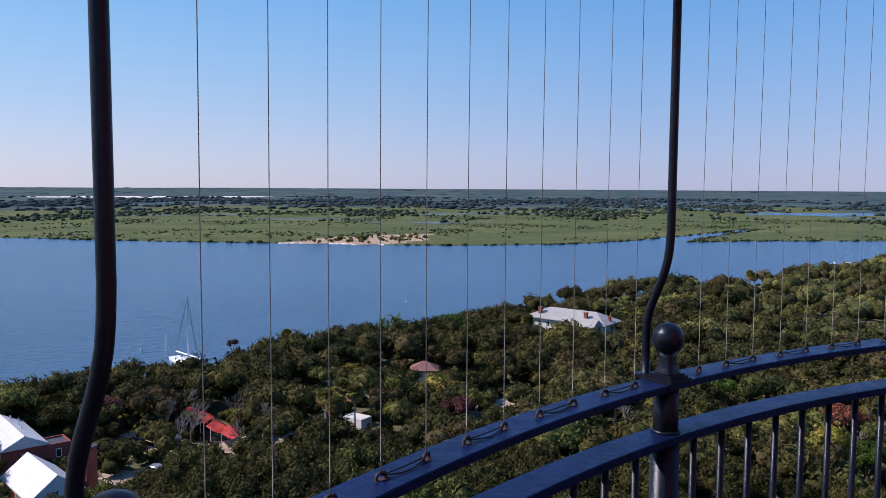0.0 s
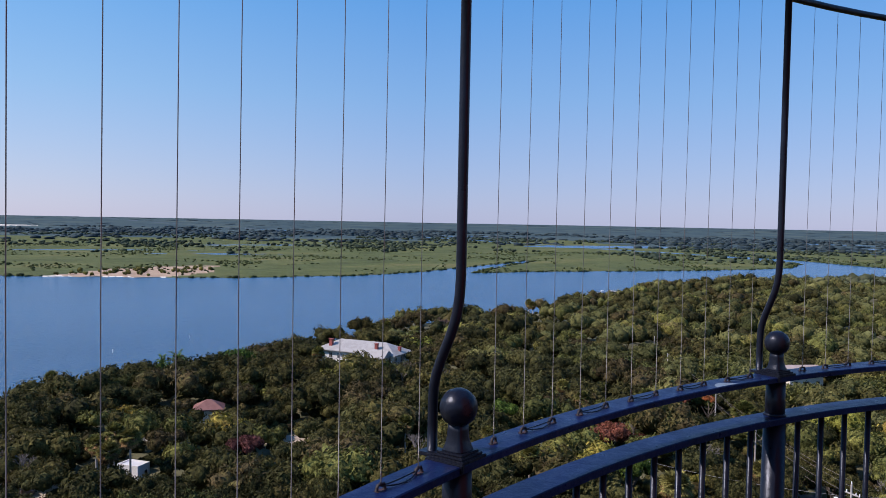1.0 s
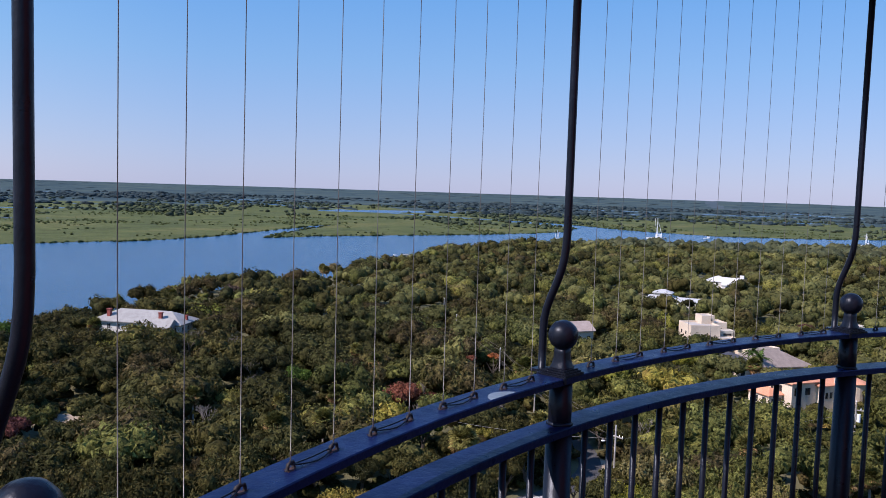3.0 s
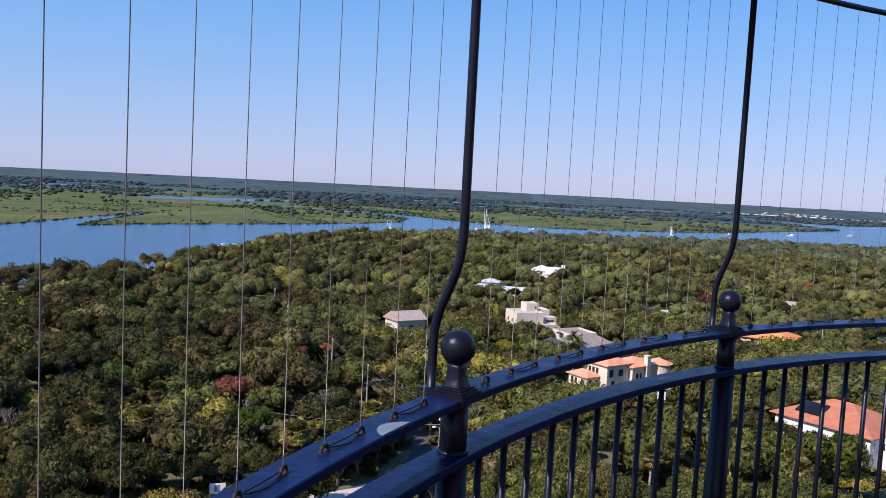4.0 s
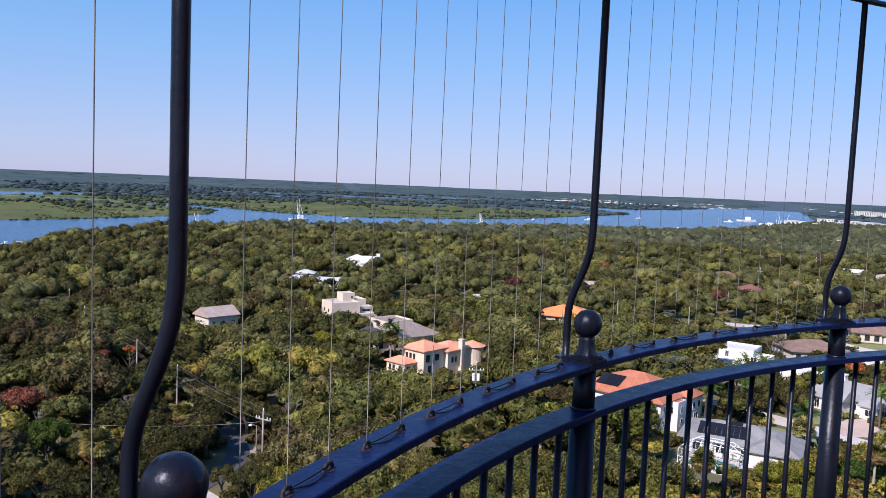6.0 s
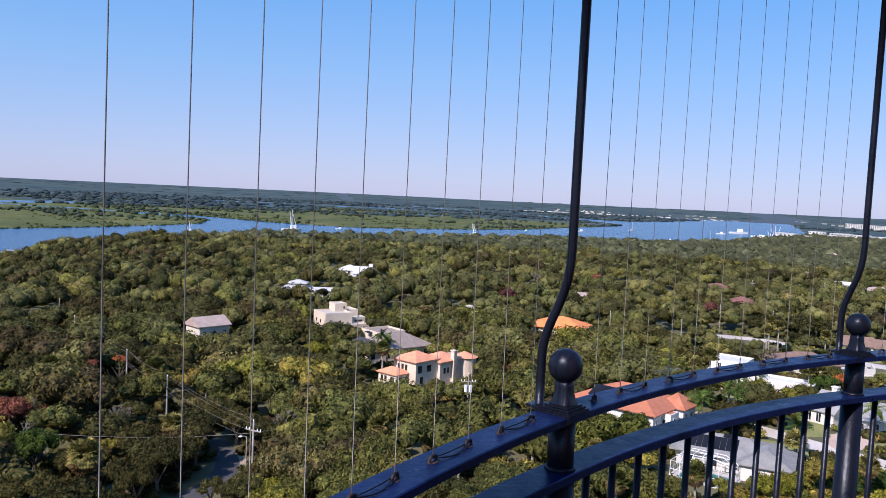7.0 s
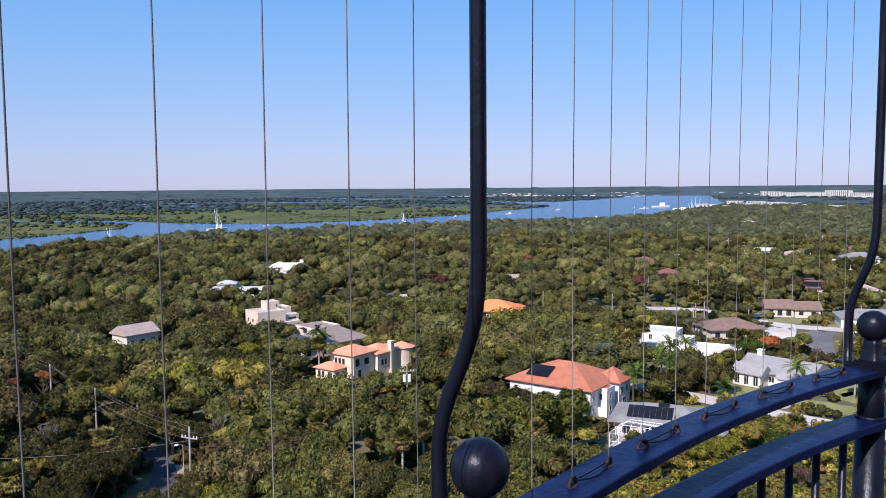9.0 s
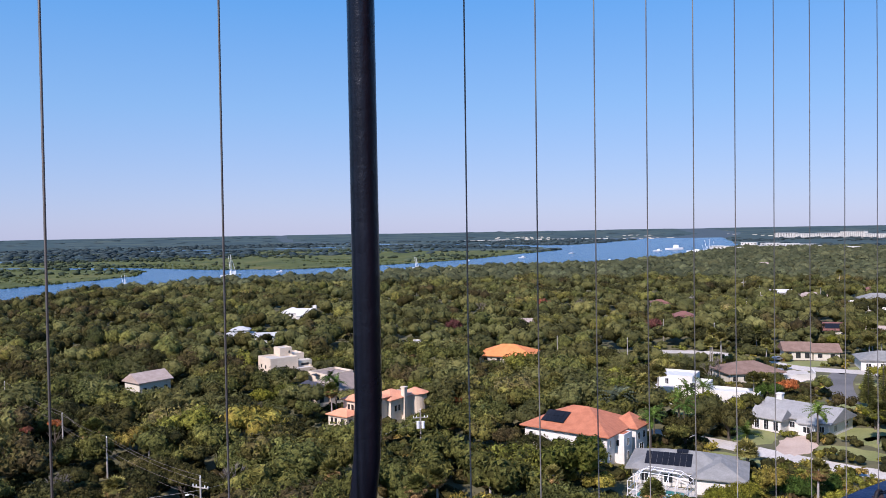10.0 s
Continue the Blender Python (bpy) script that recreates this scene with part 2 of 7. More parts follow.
RUBBER = plain("rubber", (0.015,) * 3, (0.03,) * 3, 4, 0.8, 0.0)
SOLAR = plain("solar_panel", (0.008, 0.009, 0.012), (0.016, 0.017, 0.022), 1, 0.4, 0.0, spec=0.15)


def pane_glass():
    m, nt, b = shader("window_glass", 0.06, spec=0.6)
    nt.links.new(ramp(nt, noise_of(nt, 0.6, 2), [(0.35, (0.012, 0.014, 0.017)), (0.7, (0.045, 0.047, 0.05))]), b.inputs["Base Color"])
    return m


GLASS = pane_glass()


def roof_tiles(name, dark, light, pitch=0.33, rough=0.75):
    """Courses of tiles or shingles: lines follow the height, tint varies from patch to patch."""
    m, nt, b = shader(name, rough)
    a = ramp(nt, noise_of(nt, 0.7, 5), [(0.3, dark), (0.7, light)])
    g = nt.nodes.new("ShaderNodeNewGeometry")
    w = node(nt, "ShaderNodeTexWave", Scale=1.0 / pitch / 1.3, Distortion=1.2, Detail=2.0)
    w.bands_direction = "Z"
    nt.links.new(g.outputs["Position"], w.inputs["Vector"])
    c = mixed(nt, "MULTIPLY", 0.22, a, ramp(nt, w.outputs[0], [(0.0, (0.6,) * 3), (0.4, (1.0,) * 3)]))
    nt.links.new(mixed(nt, "OVERLAY", 0.3, c, noise_of(nt, 5, 4)), b.inputs["Base Color"])
    bump(nt, b, w.outputs[0], 0.4, 0.03)
    return m


TERRACOTTA = roof_tiles("terracotta_tiles", (0.36, 0.122, 0.060), (0.48, 0.178, 0.092))
PEACH_TILE = roof_tiles("pale_clay_tiles", (0.60, 0.25, 0.135), (0.72, 0.335, 0.195))
ORANGE_TILE = roof_tiles("orange_tiles", (0.66, 0.20, 0.055), (0.78, 0.28, 0.085))
BROWN_SHINGLE = roof_tiles("brown_shingles", (0.17, 0.105, 0.075), (0.25, 0.165, 0.125), 0.2)
RED_SHINGLE = roof_tiles("red_shingles", (0.16, 0.065, 0.05), (0.24, 0.11, 0.085), 0.2)
GREY_SHINGLE = roof_tiles("grey_shingles", (0.19, 0.187, 0.175), (0.27, 0.265, 0.25), 0.2)
PALE_SHINGLE = roof_tiles("pale_grey_shingles", (0.245, 0.24, 0.23), (0.325, 0.32, 0.31), 0.2)
DARK_SHINGLE = roof_tiles("dark_shingles", (0.030, 0.032, 0.045), (0.055, 0.057, 0.075), 0.2)
TAUPE_SHINGLE = roof_tiles("taupe_shingles", (0.22, 0.175, 0.145), (0.31, 0.25, 0.21), 0.2)
TAN_SHINGLE = roof_tiles("tan_shingles", (0.34, 0.265, 0.22), (0.44, 0.35, 0.30), 0.2)
PALE_METAL = roof_tiles("pale_metal_roof", (0.279, 0.262, 0.238), (0.377, 0.361, 0.328), 0.4, 0.5)
COOL_METAL = roof_tiles("light_grey_metal_roof", (0.42, 0.42, 0.41), (0.54, 0.54, 0.53), 0.4, 0.5)
WHITE_METAL = roof_tiles("white_metal_roof", (0.54, 0.53, 0.51), (0.67, 0.66, 0.64), 0.4, 0.45)


def river_water():
    m, nt, b = shader("river_water", 0.22, spec=0.4)
    b.inputs["IOR"].default_value = 1.33
    nt.links.new(ramp(nt, noise_of(nt, 0.006, 4, stretch=(1, 0.35, 1)), [(0.3, (0.022, 0.072, 0.142)), (0.7, (0.036, 0.098, 0.180))]), b.inputs["Base Color"])
    bump(nt, b, noise_of(nt, 0.5, 5, 0.6, stretch=(1.0, 0.45, 1)), 1.0, 0.8)
    return m


WATER = river_water()


def marsh_grass():
    m, nt, b = shader("marsh_grass", 0.85, spec=0.1)
    a = ramp(nt, noise_of(nt, 0.014, 7, 0.68, stretch=(1.0, 0.6, 1)), [(0.30, (0.052, 0.068, 0.025)), (0.43, (0.076, 0.093, 0.032)), (0.55, (0.098, 0.111, 0.037)), (0.64, (0.126, 0.126, 0.044)), (0.74, (0.153, 0.136, 0.062))])
    nt.links.new(mixed(nt, "OVERLAY", 0.85, a, noise_of(nt, 0.06, 7, 0.75)), b.inputs["Base Color"])
    bump(nt, b, noise_of(nt, 0.25, 5, 0.7), 0.8, 1.5)
    return m


# distant ground: blue-grey haze is put into the base colour
def hazed_land():
    m, nt, b = shader("hazed_woodland_ground", 0.9, spec=0.05)
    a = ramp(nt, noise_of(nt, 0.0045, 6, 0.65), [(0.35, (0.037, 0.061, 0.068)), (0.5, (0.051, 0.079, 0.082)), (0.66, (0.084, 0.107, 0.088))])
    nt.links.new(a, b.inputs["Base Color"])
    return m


MARSH, HAZED_LAND = marsh_grass(), hazed_land()
MUD = plain("river_bed", (0.03, 0.05, 0.06), (0.05, 0.07, 0.08), 0.1, 0.9)


# ---- mesh helpers ----
def part(name, bm, material, parent=None, label="", m=None):
    me = bpy.data.meshes.new(name)
    bm.to_mesh(me)
    bm.free()
    me.materials.append(material)
    return part_of(name, me, parent, label, m)


def part_of(name, me, parent=None, label="", m=None):
    ob = new(name, me)
    ob.parent = parent
    if m is not None:
        ob.matrix_basis = m
    return tagged(ob, label)


def thing(name, m, label, category, group="", kind=""):
    ob = new(name)
    ob.matrix_basis = m
    return tagged(ob, label, category, group, kind)


def mesh_of(name, verts, tris, material):
    """A mesh from numpy arrays of corners and triangles."""
    me = bpy.data.meshes.new(name)
    me.vertices.add(len(verts))
    me.vertices.foreach_set("co", np.asarray(verts, dtype=np.float32).ravel())
    n = len(tris)
    me.loops.add(n * 3)
    me.loops.foreach_set("vertex_index", np.asarray(tris, dtype=np.int32).ravel())
    me.polygons.add(n)
    me.polygons.foreach_set("loop_start", np.arange(0, n * 3, 3, dtype=np.int32))
    me.polygons.foreach_set("loop_total", np.full(n, 3, dtype=np.int32))
    me.update(calc_edges=True)
    me.materials.append(material)
    return me


def box(bm, x0, y0, z0, x1, y1, z1, m=None):
    r = bmesh.ops.create_cube(bm, size=1, matrix=Matrix.Translation(((x0 + x1) / 2, (y0 + y1) / 2, (z0 + z1) / 2)) @ Matrix.Diagonal((x1 - x0, y1 - y0, z1 - z0, 1)))
    if m is not None:
        bmesh.ops.transform(bm, matrix=m, verts=r["verts"])
    return r["verts"]


def rod(bm, a, b, r0, r1=None, seg=8):
    a, b = Vector(a), Vector(b)
    m = Matrix.Translation((a + b) / 2) @ (b - a).to_track_quat("Z", "Y").to_matrix().to_4x4()
    bmesh.ops.create_cone(bm, segments=seg, cap_ends=True, radius1=r0, radius2=r0 if r1 is None else r1, depth=(b - a).length, matrix=m)


def tube(bm, pts, r, seg=10, closed=False):
    """A round bar swept along points."""
    pts = [Vector(p) for p in pts]
    rings, n = [], len(pts)
    for i, p in enumerate(pts):
        before = pts[i - 1] if (i or closed) else p
        after = pts[(i + 1) % n] if (i < n - 1 or closed) else p
        d = (after - before).normalized()
        side = d.cross(Vector((0, 0, 1)))
        side = side.normalized() if side.length > 1e-3 else Vector((0, 1, 0))
        if abs(d.z) > 0.5:
            side = Vector((0, 1, 0))
        up = side.cross(d).normalized()
        side = d.cross(up).normalized()
        rings.append([bm.verts.new(p + r * (math.cos(a) * side + math.sin(a) * up)) for a in (math.tau * k / seg for k in range(seg))])
    for i in range(n if closed else n - 1):
        for k in range(seg):
            bm.faces.new((rings[i][k], rings[i][(k + 1) % seg], rings[(i + 1) % n][(k + 1) % seg], rings[(i + 1) % n][k]))
    if not closed:
        bm.faces.new(rings[0])
        bm.faces.new(rings[-1][::-1])
    for f in bm.faces:
        f.smooth = True


def ring_bar(bm, profile, a0, a1, steps, smooth=True):
    """A profile of (radius, z) swept round the tower from angle a0 to a1; a full turn closes."""
    full = abs(a1 - a0) > 359.9
    rows = []
    for i in range(steps if full else steps + 1):
        a = radians(a0 + (a1 - a0) * i / steps)
        rows.append([bm.verts.new((r * math.cos(a), r * math.sin(a), z)) for r, z in profile])
    n, k = len(rows), len(profile)
    for i in range(n if full else n - 1):
        for j in range(k):
            f = bm.faces.new((rows[i][j], rows[(i + 1) % n][j], rows[(i + 1) % n][(j + 1) % k], rows[i][(j + 1) % k]))
            f.smooth = smooth
    bmesh.ops.recalc_face_normals(bm, faces=bm.faces)


def turn(deg):
    return Matrix.Rotation(radians(deg), 4, "Z")


# ---- the plan: shores, streets, clearings ----
GROUND = 0.5
NEAR_SHORE = [(-120, -5000), (-130, -700), (-150, -200), (-168, -60), (-182, -16), (-184, -4), (-193, 6), (-197, 22), (-198, 34), (-206, 50), (-214, 70), (-212, 92), (-229, 122), (-245, 153), (-256, 182), (-275, 224), (-258, 242), (-250, 260), (-282, 330), (-287, 382), (-306, 440), (-318, 500), (-300, 570), (-262, 655), (-190, 728), (-115, 775), (-35, 848), (27, 882), (91, 905), (150, 945), (212, 1020), (290, 1180), (345, 1290), (450, 1480), (560, 1900), (760, 2700), (1100, 3600), (1300, 5000), (5000, 5000), (5000, -5000)]
WEST_MARSH = [(-1500, -5000), (-1250, -900), (-930, -260), (-774, -38), (-718, 25), (-672, 86), (-623, 156), (-579, 215), (-545, 275), (-524, 367), (-533, 430), (-560, 508), (-590, 590), (-633, 690), (-622, 690), (-556, 560), (-503, 478), (-492, 543), (-459, 620), (-428, 700), (-410, 790), (-404, 862), (-436, 960), (-500, 1000), (-620, 1070), (-900, 1130), (-1500, 1300), (-5000, 1500), (-5000, -5000)]
NORTH_MARSH = [(-5000, 1530), (-1500, 1330), (-930, 1160), (-640, 1098), (-520, 1078), (-450, 1040), (-370, 990), (-257, 962), (-186, 1010), (-119, 1085), (-46, 1192), (25, 1379), (100, 1560), (135, 1660), (110, 1800), (30, 1980), (-120, 2250), (-500, 2700), (-900, 3300), (-1400, 5000), (-5000, 5000)]
FAR_MARSH = [(-1340, 5000), (-840, 3300), (-440, 2740), (-60, 2310), (110, 2080), (200, 2060), (330, 2330), (470, 2650), (640, 3000), (900, 3600), (1100, 5000)]
POOLS = [(-930, 1240, 190, 60, 70), (-660, 1800, 120, 40, 20), (-880, 2110, 150, 40, 20), (-480, 2240, 160, 34, 30), (-560, 2800, 160, 50, 15), (-310, 1727, 120, 20, 20), (-1150, 640, 120, 14, 80), (-1050, 310, 110, 9, 70), (-1270, 900, 110, 14, 50), (-1250, 160, 90, 8, 80), (-900, 420, 60, 9, 60), (700, 2900, 330, 240, 10), (-1700, 1500, 160, 40, 40)]
STREETS = {
    # this street's colour already holds the shade of the trees
    "street_by_the_poles": (3.8, [(-55.5, 98), (-53, 106), (-51.8, 114), (-53, 121), (-57, 128), (-61, 133)], "SHADED_ASPHALT"),
    "concrete_apron": (5.8, [(-80, 74), (-64, 88), (-57, 95.5), (-53, 100.5), (-50, 104.6)], "CONCRETE"),
    "village_street": (7.0, [(40, 284), (58, 291), (74, 287), (84, 271), (92, 257), (106, 249), (122, 243), (150, 238)], "CONCRETE"),
    "cross_road": (7.0, [(104, 250), (97, 238), (91, 224), (85, 206)], "ASPHALT"),
    "side_street": (6.0, [(30, 179), (43, 169), (50, 162), (56, 156), (63, 150), (69, 146), (73, 138), (76, 126)], "CONCRETE"),
    "north_street": (6.0, [(100, 248), (130, 262), (170, 330), (200, 420)], "ASPHALT"),
}
LAWNS = [(97, 264, 12, 5, 10), (94, 241, 4, 2, 60), (113, 254, 7, 4, 0), (52, 174, 7.5, 4.5, 60), (80, 170, 8, 5, 20), (68, 161, 8, 4, -40), (43, 158, 6, 3, -45), (106, 228, 8, 6, 0), (77, 199, 6, 4, 0), (48, 196, 9, 5, 10), (76, 176, 8, 5, 20), (90, 204, 8, 6, 0)]
BRUSH = (47, 112, 40, 25, 56)            # open ground of low yellow-green brush
BARE_SAND = [(-131, 8, 5, 3, 40), (-139, 16, 6, 2.2, 60), (-146, 12, 5, 2, 30), (-133, 30, 5, 2, 100), (-128, 20, 4, 2, 50), (-143, 81, 7, 4, 40), (-124, 7, 7, 3.5, 60), (-140, 28, 14, 4, 100), (-52.5, 123.5, 3.0, 1.5, 120), (-252, 256, 12, 5, 70), (-150, 12, 9, 4, 60)]


def poly_dist(poly, x, y):
    """Signed distance to a closed outline, positive inside."""
    p = np.array(poly, dtype=float)
    q = np.roll(p, -1, axis=0)
    best, inside = np.full(x.shape, 1e9), np.zeros(x.shape, dtype=bool)
    for (ax, ay), (bx, by) in zip(p, q):
        dx, dy = bx - ax, by - ay
        t = np.clip(((x - ax) * dx + (y - ay) * dy) / (dx * dx + dy * dy), 0, 1)
        best = np.minimum(best, np.hypot(x - ax - t * dx, y - ay - t * dy))
        if ay != by:
            inside ^= ((ay > y) != (by > y)) & (x < ax + (y - ay) * dx / dy)
    return np.where(inside, best, -best)


def ellipse_dist(e, x, y):
    cx, cy, a, b, deg = e
    c, s = math.cos(radians(deg)), math.sin(radians(deg))
    u, v = (x - cx) * c + (y - cy) * s, -(x - cx) * s + (y - cy) * c
    return (1 - np.sqrt((u / a) ** 2 + (v / b) ** 2)) * min(a, b)


def line_dist(line, x, y):
    best = np.full(x.shape, 1e9)
    for (ax, ay), (bx, by) in zip(line, line[1:]):
        dx, dy = bx - ax, by - ay
        t = np.clip(((x - ax) * dx + (y - ay) * dy) / (dx * dx + dy * dy), 0, 1)
        best = np.minimum(best, np.hypot(x - ax - t * dx, y - ay - t * dy))
    return best


def wobble(x, y, size, amount):
    """Smooth uneven offsets, so that no shore runs straight."""
    return amount * (np.sin(x / size + 1.3 * np.sin(y / size * 0.7)) + 0.6 * np.sin(y / size * 1.7 + 2.0 * np.sin(x / size * 0.6 + 1)) + 0.4 * np.sin((x + y) / size * 2.9))


def land_zones(x, y):
    """Signed distances into the near land and into the marshes (positive on land)."""
    near = poly_dist(NEAR_SHORE, x, y) + wobble(x, y, 9, 1.2)
    marsh = np.maximum.reduce([poly_dist(p, x, y) for p in (WEST_MARSH, NORTH_MARSH, FAR_MARSH)]) + wobble(x, y, 22, 2.0)
    for e in POOLS:
        marsh = np.minimum(marsh, -ellipse_dist(e, x, y) + wobble(x, y, 15, 3.0))
    return near, marsh


def land_height(x, y):
    near, marsh = land_zones(x, y)
    d = np.maximum(near, marsh)
    r = np.hypot(x, y)
    return np.clip(d * 0.25, -1.5, GROUND) + np.clip((r - 2600) / 2400, 0, 1) ** 1.6 * 26


def build_ground():
    yaw = np.concatenate([np.arange(-62, 112, 0.4), np.arange(112, 298, 6.0)])
    rad = np.concatenate([[0.01, 10, 30], 50 * 1.018 ** np.arange(0, 259)])
    rad[-1] = 5050
    a = np.radians(yaw + 90)
    x, y = np.outer(rad, np.cos(a)), np.outer(rad, np.sin(a))
    z = land_height(x, y)
    nr, na = x.shape
    idx = np.arange(nr * na).reshape(nr, na)
    nxt = np.roll(idx, -1, axis=1)
    q = np.stack([idx[:-1], idx[1:], nxt[1:], nxt[:-1]], -1).reshape(-1, 4)
    me = bpy.data.meshes.new("ground")
    verts = np.stack([x, y, z], -1).reshape(-1, 3)
    tris = np.concatenate([q[:, [0, 1, 2]], q[:, [0, 2, 3]]])
    me = mesh_of("ground", verts, tris, LITTER)
    for m in (MARSH, PALE_SAND, SAND, HAZED_LAND, MUD):
        me.materials.append(m)
    c = verts[tris].mean(axis=1)
    near, marsh = land_zones(c[:, 0], c[:, 1])
    r = np.hypot(c[:, 0], c[:, 1])
    kind = np.where(marsh > near, 1, 0)
    flat = ellipse_dist((-618, 226, 100, 40, 125), c[:, 0], c[:, 1]) + wobble(c[:, 0], c[:, 1], 14, 4)
    kind[(marsh > 0) & (flat > 0)] = 3
    kind[(marsh > -1) & (marsh < 3) & (flat > -4)] = 2
    # past these distances the ground takes the colour that holds haze
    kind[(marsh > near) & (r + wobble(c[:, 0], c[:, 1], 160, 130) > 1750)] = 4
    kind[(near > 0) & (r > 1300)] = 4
    for e in ((-2950, 330, 420, 120, 88), (-2050, 90, 110, 22, 80), (180, 3020, 330, 50, 0)):
        kind[ellipse_dist(e, c[:, 0], c[:, 1]) > 0] = 2
    kind[np.maximum(near, marsh) < -0.8] = 5
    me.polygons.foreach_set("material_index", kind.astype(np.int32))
    me.polygons.foreach_set("use_smooth", np.ones(len(tris), dtype=bool))
    tagged(new("ground", me), "low wooded land, green marsh and sandy shores", "ground", kind="structure")


build_ground()


def build_water():
    bm = bmesh.new()
    vs = [bm.verts.new((5060 * math.cos(a), 5060 * math.sin(a), 0)) for a in (math.tau * k / 64 for k in range(64))]
    bm.faces.new(vs)
    tagged(part("water", bm, WATER), "calm blue river with fine ripples", "water", kind="structure")


build_water()


def ribbon(name, width, line, material, lift, label, category):
    bm = bmesh.new()
    pts = [Vector((*p, GROUND + lift)) for p in line]
    dense = []
    for i in range(len(pts) - 1):
        p0, p1, p2, p3 = pts[max(i - 1, 0)], pts[i], pts[i + 1], pts[min(i + 2, len(pts) - 1)]
        for k in range(6):
            t = k / 6
            dense.append(0.5 * (2 * p1 + (p2 - p0) * t + (2 * p0 - 5 * p1 + 4 * p2 - p3) * t * t + (3 * p1 - p0 - 3 * p2 + p3) * t ** 3))
    dense.append(pts[-1])
    rows = []
    for i, p in enumerate(dense):
        d = (dense[min(i + 1, len(dense) - 1)] - dense[max(i - 1, 0)]).normalized()
        s = Vector((-d.y, d.x, 0)) * width / 2
        rows.append([bm.verts.new(p + s), bm.verts.new(p - s), bm.verts.new(p - s - Vector((0, 0, 0.3))), bm.verts.new(p + s - Vector((0, 0, 0.3)))])
    for a, b in zip(rows, rows[1:]):
        for k in range(4):
            bm.faces.new((a[k], a[(k + 1) % 4], b[(k + 1) % 4], b[k]))
    bmesh.ops.recalc_face_normals(bm, faces=bm.faces)
    return tagged(part(name, bm, material), label, category, kind="structure")


def patch(name, e, material, lift, label, category):
    cx, cy, a, b, deg = e
    bm = bmesh.new()
    rng = random.Random(int(cx * 7 + cy))
    vs = []
    for k in range(28):
        t = math.tau * k / 28
        q = 1 + 0.12 * rng.uniform(-1, 1)
        u, v = a * q * math.cos(t), b * q * math.sin(t)
        c, s = math.cos(radians(deg)), math.sin(radians(deg))
        vs.append(bm.verts.new((cx + u * c - v * s, cy + u * s + v * c, GROUND + lift)))
    f = bm.faces.new(vs)
    bmesh.ops.extrude_face_region(bm, geom=[f])
    bmesh.ops.translate(bm, verts=vs, vec=(0, 0, -0.2))
    bmesh.ops.recalc_face_normals(bm, faces=bm.faces)
    return tagged(part(name, bm, material), label, category, kind="structure")


for key, (wide, line, mat) in STREETS.items():
    paved = mat == "CONCRETE"
    ribbon("pavement" if paved else "road", wide, line, {"CONCRETE": CONCRETE, "ASPHALT": ASPHALT, "SHADED_ASPHALT": SHADED_ASPHALT}[mat], 0.08 if paved else 0.06,
           "pale sunlit concrete street between houses" if paved else "grey asphalt street shaded by trees", "road")
for e in LAWNS:
    patch("lawn", e, LAWN, 0.03, "mown yellow-green lawn before a house", "lawn")
patch("driveway", (58.5, 167, 8, 3.6, 60), PAVER, 0.1, "tan paved driveway before a white house", "driveway")
patch("driveway", (86, 243, 10, 5.5, 65), CONCRETE, 0.1, "pale concrete driveway beside a low wall", "driveway")
patch("driveway", (112, 214, 6, 5, 30), CONCRETE, 0.1, "pale sunlit concrete yard", "driveway")
for e in BARE_SAND:
    patch("sandy_ground", e, DIRT, 0.04, "tan bare dirt between trees", "dirt")


# ---- the gallery of the lighthouse ----
RAIL_R, POSTS, BALL_Z = 3.3, 16, 45.668
FIRST = 90 + 124.97                     # direction of the first post, degrees
UPPER, LOWER, DECK, RING = BALL_Z - 0.092, BALL_Z - 0.212, BALL_Z - 1.18, 46.665
BAY = 360 / POSTS
PATCH_BAY = 1


